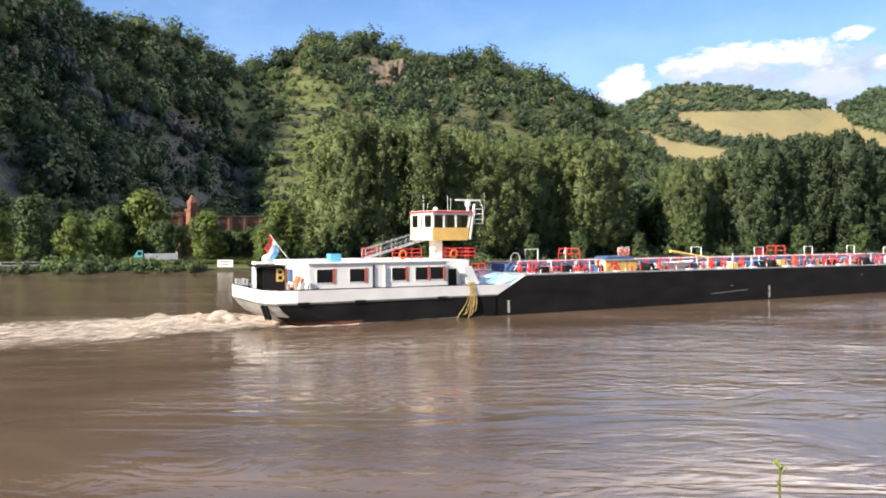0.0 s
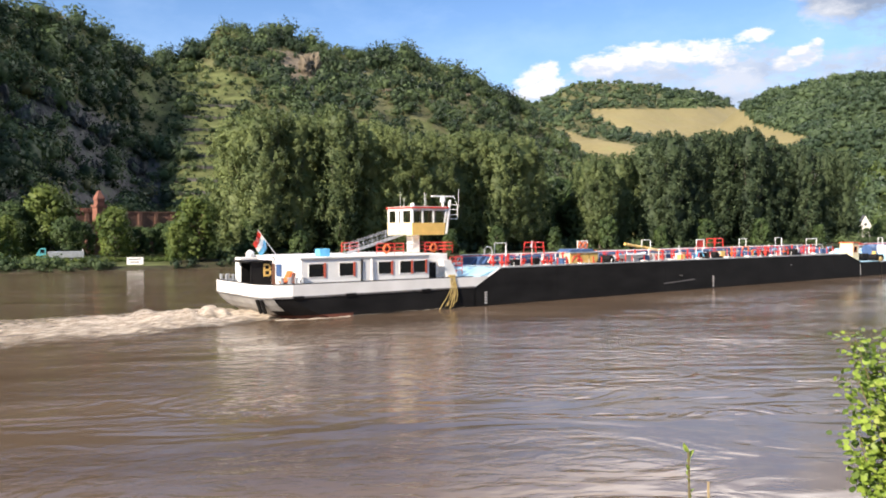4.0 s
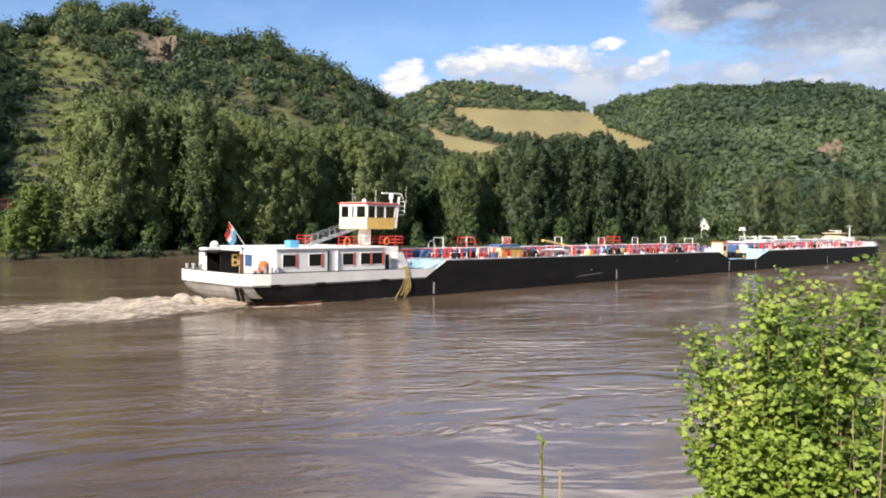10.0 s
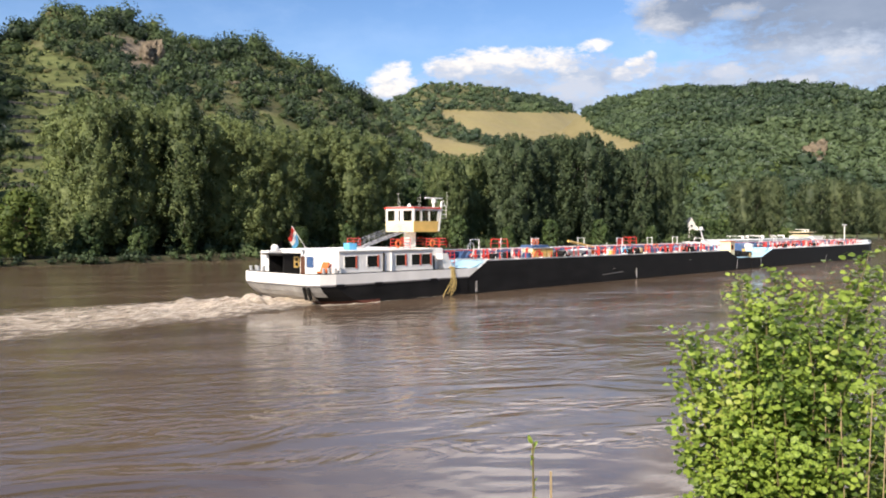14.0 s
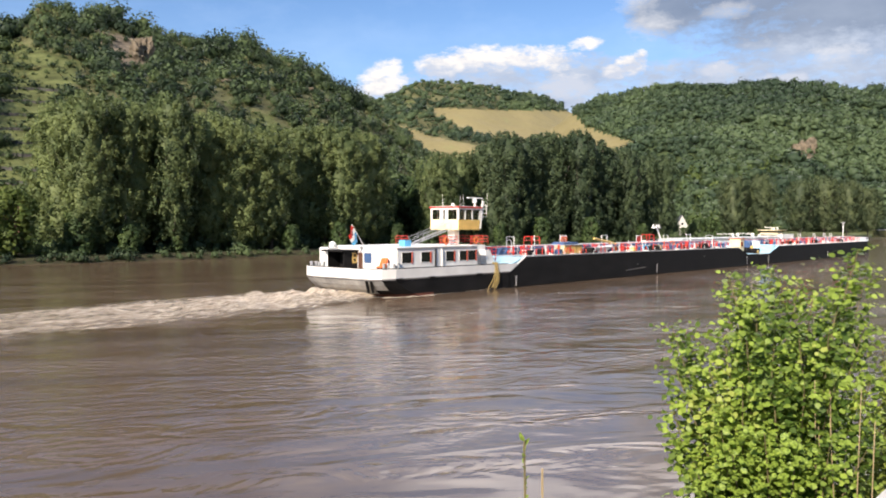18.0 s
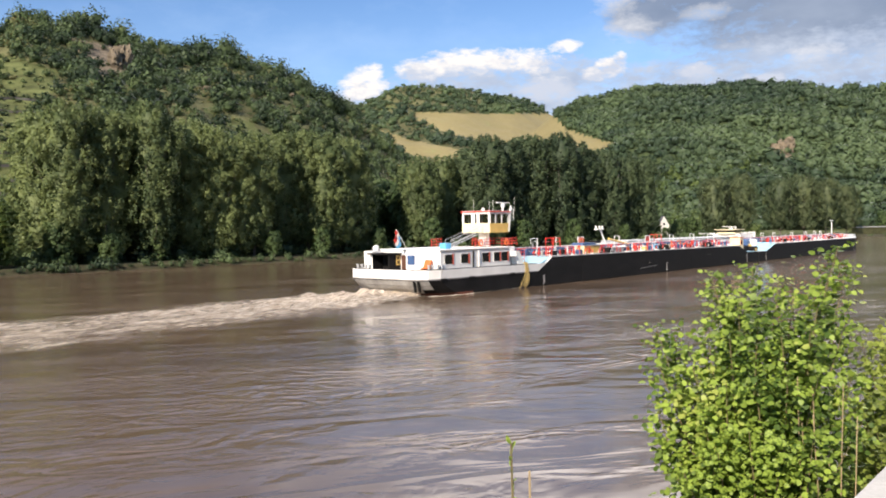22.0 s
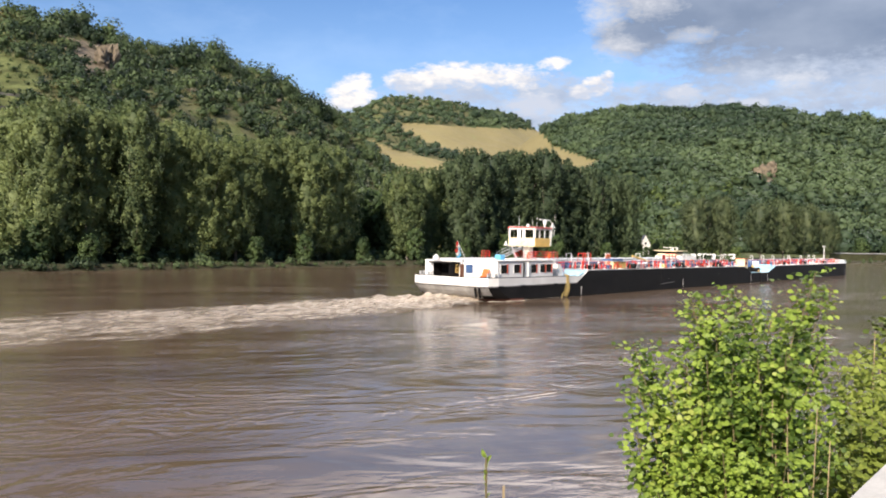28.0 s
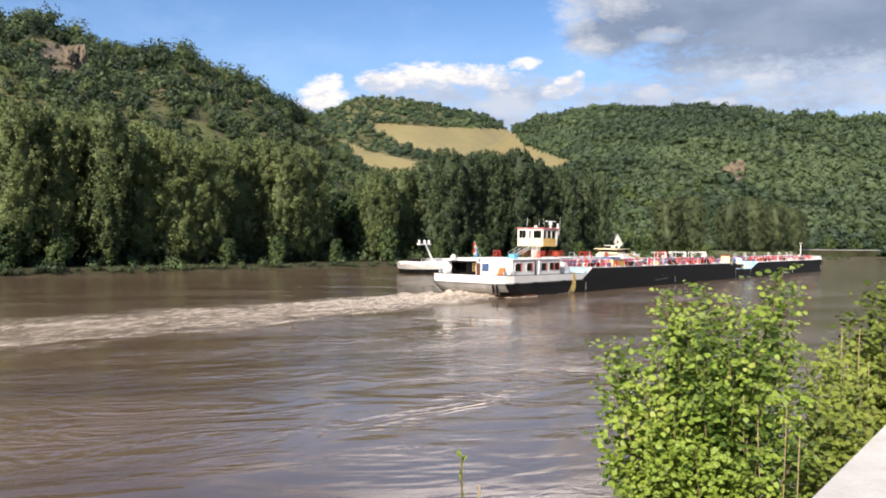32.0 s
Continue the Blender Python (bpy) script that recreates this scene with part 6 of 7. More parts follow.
trim(tanker, ((-25, 0, 70), (-25.1, 0, 69.2)), ((-1, 0, 1.93, 2.8, 3.27, 4.24, 4.66, 6.22, 8.5, 11), (-1, 0, 1.72, 2.6, 3.1, 4.09, 4.5, 6.18, 8.5, 11)), 1.2)
trim(barge, ((70, 77.7, 149), (69.3, 76.7, 143.6)), ((-1, 11), (-1, 11)), 0)


def convoy_pose(t):
    """Place and heading of the two coupled vessels."""
    k = t / 32
    x = 5.378 + 40.224 * k + 17.586 * k * k - 4.915 * k ** 3
    y = 66.204 + 18.716 * k + 10.675 * k * k - 0.296 * k ** 3
    return pose(x, y, 0, 0, 0, 29.23 + 4.45 * k - 2.75 * k * k)


def other_pose(t):
    """The ship that comes the other way along the far side of the channel."""
    u, w = 123.0 + 5.42 * (32 - t), 100.0
    return pose(u * UX - w * UY, u * UY + w * UX, 0, 0, 0, 31)


def motions():
    times = [i for i in range(33)]
    walk(tanker, [(t, convoy_pose(t)) for t in times])
    walk(barge, [(t, convoy_pose(t)) for t in times])
    walk(wake, [(t, convoy_pose(t)) for t in times])
    walk(other, [(t, other_pose(t)) for t in times])
    walk(river, [(t, pose(-0.9 * t * UX, -0.9 * t * UY, 0)) for t in (0, 16, 32)])


# ---- wake ----
def foam_nodes():
    n, l = M_foam.node_tree.nodes, M_foam.node_tree.links
    p = n["Principled BSDF"]
    p.inputs["Roughness"].default_value = 0.6
    tc = n.new("ShaderNodeTexCoord")
    mp = n.new("ShaderNodeMapping")
    mp.inputs["Scale"].default_value = (0.34, 1.0, 1.0)
    l.new(tc.outputs["Object"], mp.inputs[0])

    def tex(scale, rough):
        t = n.new("ShaderNodeTexNoise")
        t.inputs["Scale"].default_value, t.inputs["Detail"].default_value, t.inputs["Roughness"].default_value = scale, 8, rough
        l.new(mp.outputs[0], t.inputs["Vector"])
        return t.outputs[0]
    t, t2 = tex(2.2, 0.72), tex(0.45, 0.6)
    ramp = n.new("ShaderNodeValToRGB")
    ramp.color_ramp.elements[0].position, ramp.color_ramp.elements[1].position = 0.30, 0.70
    ramp.color_ramp.elements[0].color, ramp.color_ramp.elements[1].color = (0.26, 0.185, 0.12, 1), (0.80, 0.69, 0.56, 1)
    l.new(t, ramp.inputs[0])
    l.new(ramp.outputs[0], p.inputs["Base Color"])
    b = n.new("ShaderNodeBump")
    b.inputs["Strength"].default_value, b.inputs["Distance"].default_value = 0.9, 0.35
    l.new(t, b.inputs["Height"])
    l.new(b.outputs[0], p.inputs["Normal"])
    at = n.new("ShaderNodeAttribute")
    at.attribute_name = "cover"

    def mth(op, x, y):
        q = n.new("ShaderNodeMath")
        q.operation = op
        q.use_clamp = op == "MULTIPLY"
        for i, v in enumerate((x, y)):
            if isinstance(v, (int, float)):
                q.inputs[i].default_value = v
            else:
                l.new(v, q.inputs[i])
        return q.outputs[0]
    k = mth("ADD", at.outputs["Fac"], mth("ADD", mth("SUBTRACT", t, 0.5), mth("SUBTRACT", t2, 0.5)))
    k = mth("MULTIPLY", mth("SUBTRACT", k, 0.30), 1.7)
    tr = n.new("ShaderNodeBsdfTransparent")
    mx = n.new("ShaderNodeMixShader")
    l.new(k, mx.inputs[0])
    l.new(tr.outputs[0], mx.inputs[1])
    l.new(p.outputs[0], mx.inputs[2])
    l.new(mx.outputs[0], n["Material Output"].inputs[0])


foam_nodes()


def make_wake():
    """Churned water behind the stern: a heaped, ragged trail, and the wash along the side."""
    nx, ny = 260, 34
    v, f, cov = [], [], []
    for i in range(nx):
        s = i / (nx - 1)
        x = -17.4 - 95 * s ** 1.2
        mid = float(np.interp(x, [-115, -80, -40, -28, -17], [4.8, 5.2, 5.8, 5.8, 5.7]))
        half = float(np.interp(x, [-115, -60, -30, -22, -17], [13.5, 12.0, 8.8, 6.6, 4.2]))
        for j in range(ny):
            k = j / (ny - 1) * 2 - 1
            y = mid + k * half + 0.7 * noise.noise(Vector((x * 0.15, 3.3, k)))
            q = noise.noise(Vector((x * 0.55, y * 0.8, 0.3))) + 0.6 * noise.noise(Vector((x * 1.5, y * 1.8, 4.0)))
            hump = (0.55 * math.exp(-abs(x + 23) / 6) + 0.12) * (1 - k * k) * (0.7 + 0.95 * q)
            v.append((x, y, 0.03 + max(0, hump + 0.05 * q)))
            cov.append(max(0.0, (0.48 + 0.56 * math.exp(-s * 4.0)) * (1 - abs(k) ** 2.6) + 0.25 * math.exp(-((k + 0.7) / 0.2) ** 2) * math.exp(-s * 3)))
    for i in range(nx - 1):
        for j in range(ny - 1):
            f.append((i * ny + j, i * ny + j + 1, (i + 1) * ny + j + 1, (i + 1) * ny + j))
    # thin wash along the near side of the hull
    o = len(v)
    for i in range(80):
        x = -19.5 + 17 * i / 79
        for j in range(6):
            k = j / 5
            v.append((x, 1.4 * max(0, (-16 - x) / 4) - 0.02 - 0.8 * k, 0.03 + 0.16 * math.sin(3.14 * k) * (0.6 + 0.6 * noise.noise(Vector((x * 1.3, k, 1))))))
            cov.append((0.75 if x < -13.5 else 0.42) * math.sin(3.14 * (0.15 + 0.7 * k)) if i not in (0, 79) else 0)
    for i in range(79):
        for j in range(5):
            f.append((o + i * 6 + j, o + i * 6 + j + 1, o + (i + 1) * 6 + j + 1, o + (i + 1) * 6 + j))
    me = mesh("wake", v, f, M_foam, True)
    at = me.attributes.new("cover", "FLOAT", "POINT")
    at.data.foreach_set("value", cov)
    return tagged(new("wake", me), "churned pale brown wake foam behind the stern", "wake", kind="stuff")


wake = make_wake()

# ---- parapet on the near side ----
parapet = new("parapet_wall")
tagged(parapet, "pale weathered concrete parapet along the river road", "wall", kind="structure")


def along(bm, u0, u1, w0, w1, z0, z1):
    """A long block beside the river, by its ends along and across."""
    return prism(bm, [(UX * u - UY * w, UY * u + UX * w) for u, w in ((u0, w0), (u1, w0), (u1, w1), (u0, w1))], z0, z1)


part("wall_body", along(bmesh.new(), -40, 60, 0.36, 0.74, 4.4, EYE - 1.14), M_concrete, parapet)
for i in range(20):
    u = -20 + 2.5 * i
    part("coping_stone", along(bmesh.new(), u + 0.006, u + 2.494, 0.32, 0.77, EYE - 1.138, EYE - 1.0), M_concrete, parapet)


# ---- far bank: things beside the road ----
def far_things():
    # white notice board at the water's edge
    a0, r = -15.2, 153.0
    x, y = polar(a0, r)
    s = new("notice_board")
    tagged(s, "white river notice board on posts at the bank", "sign")
    z = 0.4
    part("board", boxed(-1.4, 1.4, -0.04, 0.04, 0.35, 1.65, bevel=0.01), M_white, s)
    for q in (-1.0, 1.0):
        part("post", boxed(q - 0.06, q + 0.06, 0.05, 0.17, -0.8, 1.6), M_steel, s)
    for k, (q0, q1, zz) in enumerate(((-1.0, 1.0, 1.2), (-0.8, 0.7, 0.7))):
        part("text_bar", boxed(q0, q1, -0.052, -0.042, zz, zz + 0.2), M_scuff, s)
    s.matrix_basis = pose(x, y, z, 0, 0, -a0 * 0.5)
    # light lorry on the road
    t = new("lorry")
    tagged(t, "parked light lorry with turquoise cab and grey flatbed load", "truck")
    part("cab", side_block(bmesh.new(), [(-4.0, 0.6), (-2.4, 0.6), (-2.4, 2.6), (-3.3, 2.6), (-3.9, 1.7)], -1.0, 1.0), material("turquoise_paint", (0.10, 0.42, 0.45), 0.4), t, "turquoise cab")
    part("windscreen", side_block(bmesh.new(), [(-3.92, 1.75), (-3.36, 2.5), (-3.38, 2.5), (-3.94, 1.75)], -0.85, 0.85), M_glass, t)
    part("side_window", boxed(-3.3, -2.6, -1.02, -1.003, 1.75, 2.4), M_glass, t)
    part("chassis", boxed(-3.8, 4.0, -0.5, 0.5, 0.55, 0.8), M_dark, t)
    part("load", boxed(-2.1, 4.0, -1.05, 1.05, 0.8, 2.0, bevel=0.05), M_steel, t, "grey covered load")
    part("tail_post", boxed(3.7, 3.85, -1.06, 1.06, 2.0, 2.35), M_white, t)
    for q in (-3.0, 1.8, 2.9):
        for yy in (-0.95, 0.75):
            w = part("wheel", tubed([(q, yy, 0.45), (q, yy + 0.22, 0.45)], 0.45, 14), M_dark, t)
            part("rim", tubed([(q, yy - 0.01, 0.45), (q, yy + 0.23, 0.45)], 0.22, 10), M_steel, w)
    x, y = polar(-19.7, 165)
    t.matrix_basis = pose(x, y, put(x, y), 0, 0, 19)
    # retaining wall and turret of red sandstone
    w = new("retaining_wall")
    tagged(w, "long red sandstone retaining wall below the slope", "wall", kind="structure")
    p0, p1 = Vector((*polar(-19.2, 191), 0)), Vector((*polar(-10.8, 203), 0))
    d = p1 - p0
    L, ang = d.length, math.degrees(math.atan2(d.y, d.x))
    body = part("wall_body", boxed(0, L, 0, 1.2, 1.5, 10.9), M_brick, w)
    part("coping", boxed(-0.1, L + 0.1, -0.15, 1.35, 10.9, 11.2), M_brick, w)
    for i in range(9):
        part("pilaster", boxed(i * L / 8 - 0.4, i * L / 8 + 0.4, -0.3, -0.003, 1.5, 10.7), M_brick, w)
    for i in range(6):
        part("merlon", boxed(0.2 + i * 0.85, 0.75 + i * 0.85, -0.1, 0.5, 11.2, 11.8), M_turret, w)
    w.matrix_basis = Matrix.Translation(p0) @ pose(0, 0, 0, 0, 0, ang)
    tt = new("sandstone_turret")
    tagged(tt, "slender bright red sandstone turret on the wall", "turret")
    part("shaft", loft(bmesh.new(), [[(q * k * 0.95, -q2 * k * 0.95, z) for q, q2 in ((-1, -1), (-1, 1), (1, 1), (1, -1))] for z, k in ((6, 1.1), (12.0, 1.05), (12.0, 1.3), (12.5, 1.3), (12.5, 0.85), (13.6, 0.8))]), M_turret, tt)
    part("spire", loft(bmesh.new(), [[(q * k * 0.95, -q2 * k * 0.95, z) for q, q2 in ((-1, -1), (-1, 1), (1, 1), (1, -1))] for z, k in ((13.6, 0.95), (14.0, 0.9), (15.6, 0.2))]), M_turret, tt)
    x, y = polar(-17.35, 190.2)
    tt.matrix_basis = pose(x, y, 0, 0, 0, ang + 8)
    # guard rail on the quay
    g = new("guard_rail")
    tagged(g, "grey steel guard rail along the far quay", "railing")
    pts = []
    for a in np.arange(-38, -22.0, 1.3):
        r = float(bank_radius(np.array(a))) + 8.5
        pts.append((*polar(a, r), 0))
    for q in pts:
        part("post", boxed(q[0] - 0.06, q[0] + 0.06, q[1] - 0.06, q[1] + 0.06, put(q[0], q[1]) - 0.3, 2.0), M_steel, g)
    part("rail", tubed([(q[0], q[1], 1.95) for q in pts], 0.05, 6), M_steel, g)
    part("rail", tubed([(q[0], q[1], 1.45) for q in pts], 0.04, 6), M_steel, g)
    # stone quay under the rail
    qw = new("quay_wall")
    tagged(qw, "dark weathered stone quay wall at the waterline", "wall", kind="structure")
    ends = [polar(a, float(bank_radius(np.array(a))) + 6.0) for a in np.arange(-40, -24.5, 1.0)]
    for (x0, y0), (x1, y1) in zip(ends, ends[1:]):
        nn = Vector((-(y1 - y0), x1 - x0)).normalized()
        part("wall_run", prism(bmesh.new(), [(x0, y0), (x1, y1), (x1 + nn.x, y1 + nn.y), (x0 + nn.x, y0 + nn.y)], -1.0, 1.25), M_rock, qw)
        part("coping", prism(bmesh.new(), [(x0 - nn.x * 0.1, y0 - nn.y * 0.1), (x1 - nn.x * 0.1, y1 - nn.y * 0.1), (x1 + nn.x, y1 + nn.y), (x0 + nn.x, y0 + nn.y)], 1.254, 1.45), M_scuff, qw)
    # small white house
    h = new("small_house")
    tagged(h, "small white gabled house among the trees", "house")
    part("wall", side_block(bmesh.new(), [(-2.4, -6), (2.4, -6), (2.4, 0), (0, 4.6), (-2.4, 0)], 0, 8), M_concrete, h)
    rf = bmesh.new()
    for sx in (-1, 1):
        side_block(rf, [(0, 4.62), (sx * 2.7, -0.55), (sx * 2.7, -0.35), (0, 4.86)], 0.5, 8.3)
    part("roof", rf, material("slate_roof", (0.09, 0.09, 0.10), 0.6, grain=6), h, "dark slate roof")
    for zz in (-2.4, 0.4):
        w2 = part("window", boxed(-0.5, 0.5, -0.06, -0.004, zz, zz + 1.2), M_steel, h)
        part("pane", boxed(-0.4, 0.4, -0.075, -0.064, zz + 0.1, zz + 1.1), M_glass, w2)
    x, y = polar(33.6, 372)
    h.matrix_basis = pose(x, y, 6.4, 0, 0, -26)
    # caravans on the camping ground
    for a, r, ln in ((36.4, 330, 6.0), (37.6, 345, 7.0), (39.0, 360, 5.5)):
        c = new("caravan")
        tagged(c, "white touring caravan parked under trees", "caravan", "caravans on the far bank")
        part("body", boxed(-ln / 2, ln / 2, -1.1, 1.1, 0.5, 2.7, bevel=0.25), M_white, c)
        part("window", boxed(-ln / 3, ln / 3, -1.12, -1.103, 1.5, 2.1), M_glass, c)
        for q in (-0.5, 0.5):
            part("wheel", tubed([(q, -1.05, 0.35), (q, -0.85, 0.35)], 0.35, 10), M_dark, c)
        x, y = polar(a, r)
        c.matrix_basis = pose(x, y, put(x, y), 0, 0, -20)
    # pale wall along the bend of the road
    q = new("road_wall")
    tagged(q, "long pale wall edging the road at the bend", "wall", kind="structure")
    pts = [polar(a, float(bank_radius(np.array(a))) + 22) for a in np.arange(45.2, 56, 0.9)]
    for (x0, y0), (x1, y1) in zip(pts, pts[1:]):
        bw = bmesh.new()
        nn = Vector((-(y1 - y0), x1 - x0)).normalized() * 0.3
        prism(bw, [(x0, y0), (x1, y1), (x1 + nn.x, y1 + nn.y), (x0 + nn.x, y0 + nn.y)], 0.2, 4.4)
        part("wall_panel", bw, M_scrub, q)
        bw = bmesh.new()
        prism(bw, [(x0 - nn.x, y0 - nn.y), (x1 - nn.x, y1 - nn.y), (x1 + 2 * nn.x, y1 + 2 * nn.y), (x0 + 2 * nn.x, y0 + 2 * nn.y)], 4.404, 4.9)
        part("coping", bw, M_concrete, q)


far_things()


# ---- hazel bush and weeds on the near slope ----
def leaf_mesh(name, long, wide, mat, cup):
    """A round pointed leaf, folded at the midrib and toothed, lying along +x."""
    xs = (0.0, 0.12, 0.35, 0.62, 0.85, 1.0)
    hw = (0.02, 0.36, 0.52, 0.45, 0.22, 0.0)
    v, f = [], []
    for i, (x, h) in enumerate(zip(xs, hw)):
        d = -0.10 * x * x
        v += [(x * long, 0, d * long), (x * long, h * wide, (d + cup * h) * long), (x * long, -h * wide, (d + cup * h) * long)]
    for i in range(len(xs) - 1):
        a, b = 3 * i, 3 * i + 3
        f += [(a, b, b + 1, a + 1), (a, a + 2, b + 2, b)]
    return mesh(name, v, f, mat, True)


def leaf_pose(rng, p, out, size):
    """A leaf at p, hanging outwards, its face turned up."""
    x = (out + Vector((rng.gauss(0, 0.5), rng.gauss(0, 0.5), rng.gauss(-0.25, 0.35)))).normalized()
    up = (Vector((0, 0, 0.55)) + Vector((rng.gauss(0, 0.5), rng.gauss(0, 0.5), rng.gauss(0, 0.3))) + 0.65 * sd).normalized()
    y = up.cross(x).normalized()
    z = x.cross(y)
    m = Matrix((x, y, z)).transposed().to_4x4()
    m.translation = p
    return m @ Matrix.Scale(size, 4)


def shrub(name, label, base, tips, rng, leaf, mat, per_stem, singles, stem_from=0.3, twig=0.22, inner=0):
    """Stems from the base to the tips, twigs on them and round leaves on the twigs; the first leaves are parts, the rest one mesh."""
    e = new(name)
    tagged(e, label, "bush")
    kinds = [leaf_mesh("leaf", 1.0, w, mat, c) for w, c in ((0.88, 0.12), (0.76, 0.20), (0.98, 0.05))]
    poses, inside_pts = [], []
    for tip in tips:
        tip = Vector(tip)
        b0 = Vector(base) + Vector((rng.gauss(0, 0.12), rng.gauss(0, 0.12), 0))
        mid = b0.lerp(tip, 0.5) + Vector((rng.gauss(0, 0.06), rng.gauss(0, 0.06), 0.12))
        pts = [b0.lerp(mid, k).lerp(mid.lerp(tip, k), k) for k in [i / 8 for i in range(9)]]
        part("stem", tubed(pts, 0.009, 5, 0.002), M_stem, e)
        inside_pts += pts[3:]
        L = (tip - b0).length
        n = max(6, int(per_stem * L))
        for i in range(n):
            k = stem_from + (1 - stem_from) * (i + rng.random()) / n
            q = min(7, int(k * 8))
            p = pts[q].lerp(pts[q + 1], k * 8 - q)
            t = rng.uniform(0, 6.283)
            side = Vector((math.cos(t), math.sin(t), rng.uniform(-0.1, 0.5))).normalized()
            reach = twig * rng.uniform(0.15, 1.0) * (1.15 - k * 0.75)
            end = p + side * reach
            for s in range(1 if reach < 0.07 else 3):
                poses.append((leaf_pose(rng, p.lerp(end, 1 - 0.35 * s), side, leaf * rng.uniform(0.5, 1.35)), rng.randrange(3)))
        for s in range(3):
            poses.append((leaf_pose(rng, tip, Vector((rng.gauss(0, 1), rng.gauss(0, 1), 0.4)).normalized(), leaf * rng.uniform(0.4, 0.8)), rng.randrange(3)))
    # leaves through the heart of the bush, between the stems
    for _ in range(inner):
        p, q = rng.choice(inside_pts), rng.choice(inside_pts)
        c = p.lerp(q, rng.random())
        c += Vector((c.x, c.y, 0)).normalized() * rng.uniform(0.0, 0.35)
        t = rng.uniform(0, 6.283)
        poses.append((leaf_pose(rng, c, Vector((math.cos(t), math.sin(t), 0.1)), leaf * rng.uniform(0.7, 1.2)), rng.randrange(3)))
    poses.sort(key=lambda q: q[0].translation.x ** 2 + q[0].translation.y ** 2)
    for m, k in poses[:singles]:
        o = new("leaf", kinds[k])
        o.parent = e
        o.matrix_basis = m
    v, f = [], []
    for m, k in poses[singles:]:
        o = len(v)
        v += [tuple(m @ q.co) for q in kinds[k].vertices]
        f += [tuple(i + o for i in q.vertices) for q in kinds[k].polygons]
    if v:
        rest = new("leaves", mesh("leaves", v, f, mat, True))
        rest.parent = e
        tagged(rest, kind="stuff")
    return e


def at(a, el, r):
    """The point at that azimuth, elevation and level distance from the eye."""
    x, y = polar(a, r)
    return (x, y, EYE + r * math.tan(radians(el)))


def near_plants():
    rng = random.Random(77)
    tips = [at(a, e, r) for a, e, r in ((33.0, -6.9, 4.5), (34.2, -8.0, 4.6), (36.6, -3.2, 4.6), (37.2, -4.2, 4.7), (39.3, -2.9, 4.8), (38.4, -5.0, 4.5), (40.9, -3.6, 4.9), (41.8, -4.6, 4.7),
                                        (44.4, -1.5, 4.9), (44.9, -2.9, 5.0), (43.4, -4.4, 4.7), (33.2, -9.6, 4.3), (33.1, -12.4, 4.2), (33.6, -14.4, 4.2), (34.8, -16.6, 4.1), (35.4, -9.6, 4.3), (36.2, -6.6, 4.4),
                                        (37.8, -7.4, 4.3), (39.6, -6.4, 4.4), (41.0, -7.2, 4.4), (42.8, -6.6, 4.5), (44.8, -6.4, 4.7), (36.0, -12.2, 4.1), (37.6, -10.6, 4.1), (39.4, -9.6, 4.2), (41.4, -10.2, 4.2),
                                        (43.4, -9.4, 4.3), (45.2, -9.6, 4.6), (37.0, -15.0, 4.0), (39.0, -13.6, 4.0), (41.0, -13.8, 4.05), (43.0, -13.4, 4.1), (35.0, -13.0, 4.6), (38.0, -8.5, 5.0), (42.0, -8.0, 5.1), (40.0, -12.0, 4.9), (45.8, -12.5, 4.4))]
    bx, by = polar(39.8, 4.55)
    shrub("hazel_bush", "sunlit hazel bush with round bright green leaves on the bank", (bx, by, put(bx, by)), tips, rng, 0.031, F_hazel, 170, 380, 0.14, 0.27, 9000)
    # second bush farther along the slope
    tips = [at(a, e, r) for a, e, r in ((48.2, -4.4, 7.6), (49.4, -3.0, 7.7), (50.4, -2.1, 7.8), (51.6, -2.0, 7.9), (53.0, -2.4, 7.8), (47.4, -6.2, 7.3), (49.0, -5.4, 7.4), (50.8, -4.6, 7.5), (52.6, -4.6, 7.5),
                                        (48.4, -7.4, 7.2), (50.2, -7.0, 7.2), (52.0, -7.0, 7.2), (54.0, -5.0, 7.6), (55.0, -3.0, 7.8))]
    bx, by = polar(51.2, 7.6)
    shrub("hazel_bush", "darker green bush farther down the bank", (bx, by, put(bx, by)), tips, rng, 0.046, F_bramble, 85, 200, 0.2, 0.45, 1500)
    # brambles filling the slope between the two
    tips = [at(a, e, r) for a, e, r in ((45.8, -7.6, 5.6), (46.8, -6.8, 6.0), (47.8, -7.2, 6.2), (48.8, -8.0, 6.0), (46.4, -9.4, 5.4), (47.6, -9.0, 5.6), (49.2, -8.8, 5.8), (46.0, -11.4, 5.0), (47.2, -11.0, 5.1), (48.4, -10.4, 5.3), (45.6, -13.6, 4.6), (46.6, -13.0, 4.7))]
    bx, by = polar(47.4, 5.7)
    shrub("bramble_bush", "low tangled green brambles on the slope beside the parapet", (bx, by, put(bx, by)), tips, rng, 0.036, F_bramble, 105, 120, 0.1, 0.36, 1200)
    # slender weed standing alone
    bx, by = polar(23.5, 4.2)
    e = new("weed_stalk")
    tagged(e, "slender green weed stalk with small budding leaves", "weed")
    top = Vector(at(22.85, -15.1, 4.05))
    b0 = Vector((bx, by, put(bx, by)))
    st = [b0, b0.lerp(top, 0.5) + Vector((0.03, 0, 0)), b0.lerp(top, 0.85), top]
    part("stem", tubed(st, 0.011, 5, 0.005), M_stem, e)
    lm = leaf_mesh("leaf", 1.0, 0.45, F_hazel, 0.2)
    for i in range(26):
        k = 0.66 + 0.34 * i / 25
        p = b0.lerp(top, k)
        t = i * 2.4
        o = new("leaf", lm)
        o.parent = e
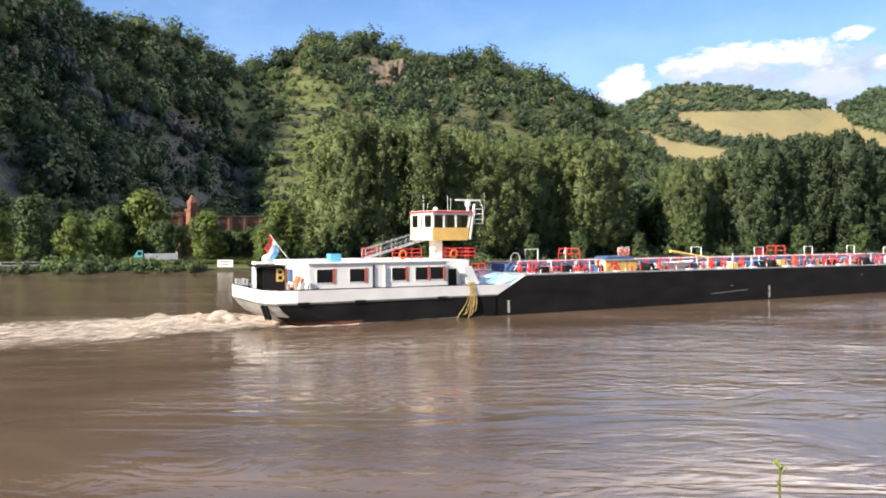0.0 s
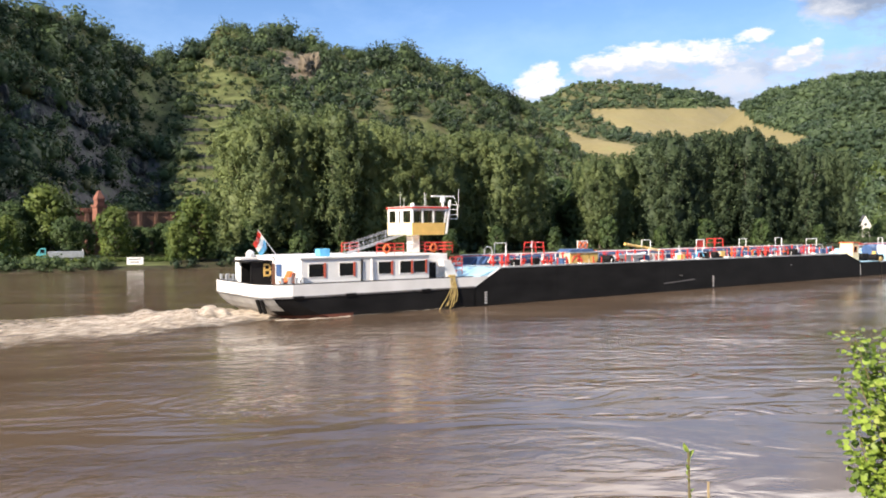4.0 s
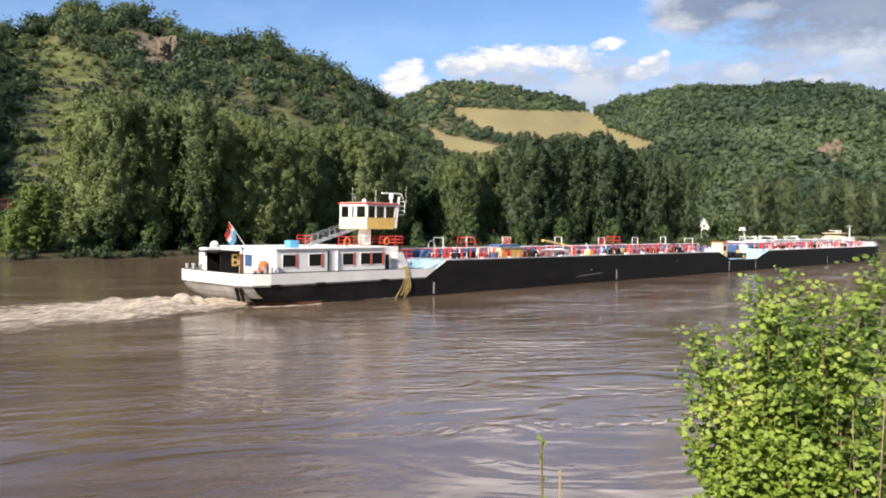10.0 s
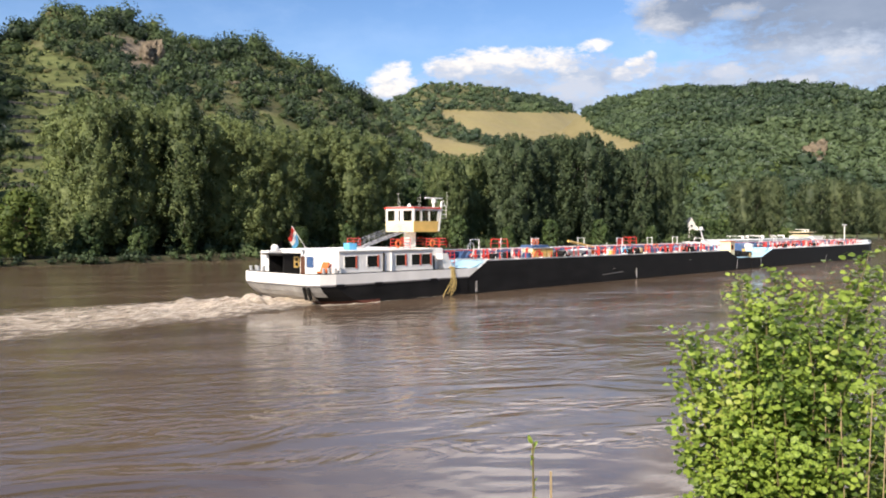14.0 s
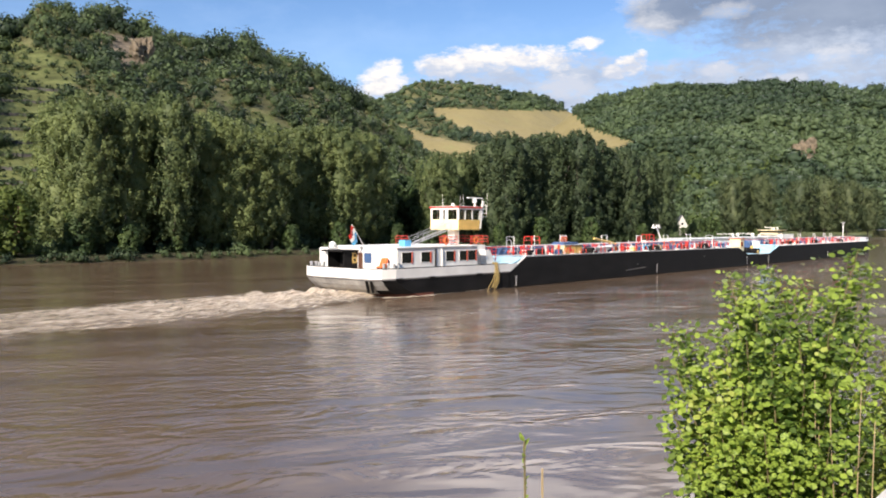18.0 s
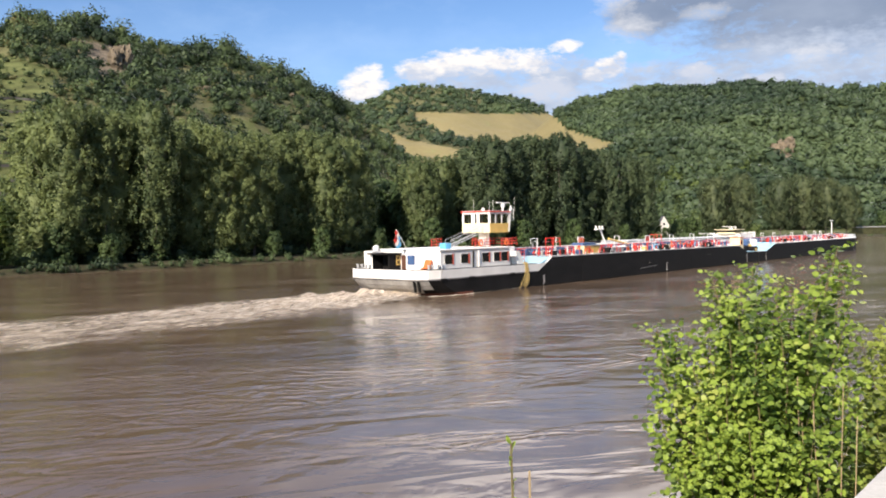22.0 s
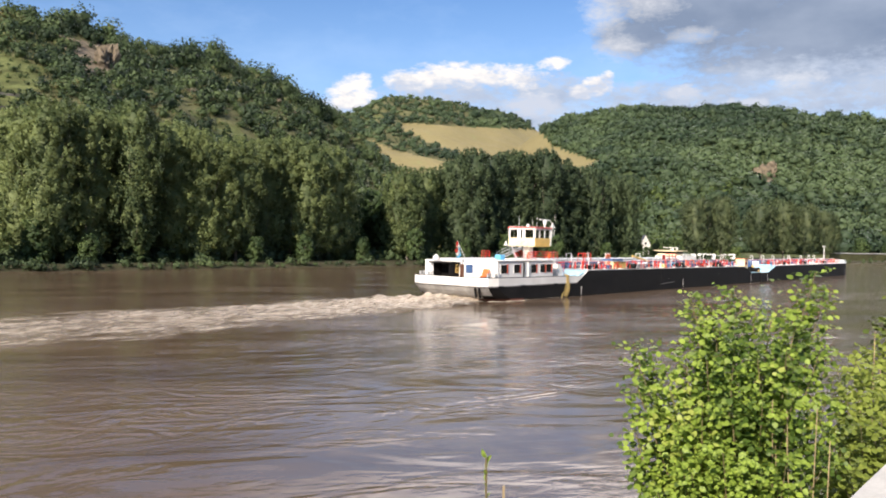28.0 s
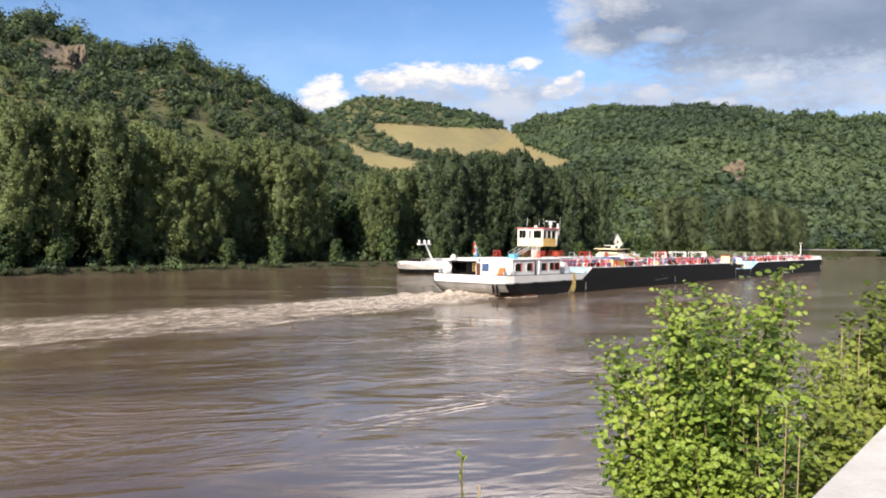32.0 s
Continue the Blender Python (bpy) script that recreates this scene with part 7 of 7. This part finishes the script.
        o.matrix_basis = leaf_pose(rng, p, Vector((math.cos(t) * 0.6, math.sin(t) * 0.6, 1.0)), 0.054 * rng.uniform(0.6, 1.1))
    d = new("dry_stick")
    tagged(d, "broken dry stick beside the weed", "stick")
    t2 = Vector(at(24.15, -16.9, 4.1))
    part("stick", tubed([Vector((*polar(24.4, 4.25), put(*polar(24.4, 4.25)))), t2], 0.008, 5, 0.006), M_cane, d)
    # dry canes in and behind the bush
    c = new("dry_canes")
    tagged(c, "pale dry canes standing in the bush", "canes")
    for i in range(7):
        a = 41.2 + 5.0 * rng.random()
        r = 3.98 + 0.3 * rng.random()
        lo = Vector((*polar(a, r), put(*polar(a, r))))
        hi = Vector(at(a + rng.uniform(-0.5, 0.3), rng.uniform(-14.5, -9.0), r + 0.02))
        part("cane", tubed([lo, lo.lerp(hi, 0.5) + Vector((rng.gauss(0, 0.03), 0, 0)), hi], 0.0038, 5, 0.002), M_cane, c)
    for i in range(7):
        a = 47.5 + 5 * rng.random()
        lo = Vector((*polar(a, 6.6), put(*polar(a, 6.6))))
        hi = Vector(at(a + rng.uniform(-0.6, 0.6), rng.uniform(-7.5, -4.5), 6.7))
        part("cane", tubed([lo, hi], 0.004, 4, 0.003), M_cane, c)
    # weeds and grass over the slope beside the parapet
    v, f = [], []
    for i in range(5200):
        a = rng.uniform(36, 62)
        w = rng.uniform(0.8, 2.6) if a > 45 else rng.uniform(1.6, 3.0)
        r = w / max(0.12, math.cos(radians(a + 31)))
        if r > 14:
            continue
        x, y = polar(a, r)
        z = put(x, y)
        if EYE - 0.02 * r < z:
            continue
        hgt = rng.uniform(0.25, 0.85) if a > 44 else rng.uniform(0.2, 0.6)
        t = rng.uniform(0, 6.3)
        lean = Vector((math.cos(t), math.sin(t), 0)) * hgt * rng.uniform(0.1, 0.5)
        s = Vector((-math.sin(t), math.cos(t), 0)) * rng.uniform(0.006, 0.022)
        p = Vector((x, y, z - 0.02))
        o = len(v)
        v += [tuple(p - s), tuple(p + s), tuple(p + lean * 0.4 + s * 0.9 + Vector((0, 0, hgt * 0.6))), tuple(p + lean * 0.4 - s * 0.9 + Vector((0, 0, hgt * 0.6))), tuple(p + lean + Vector((0, 0, hgt)))]
        f += [(o, o + 1, o + 2, o + 3), (o + 3, o + 2, o + 4)]
    g = new("bank_grass", mesh("bank_grass", v, f, F_fresh))
    tagged(g, "tall rank grass and weeds on the near slope", "grass", kind="stuff")


near_plants()

motions()
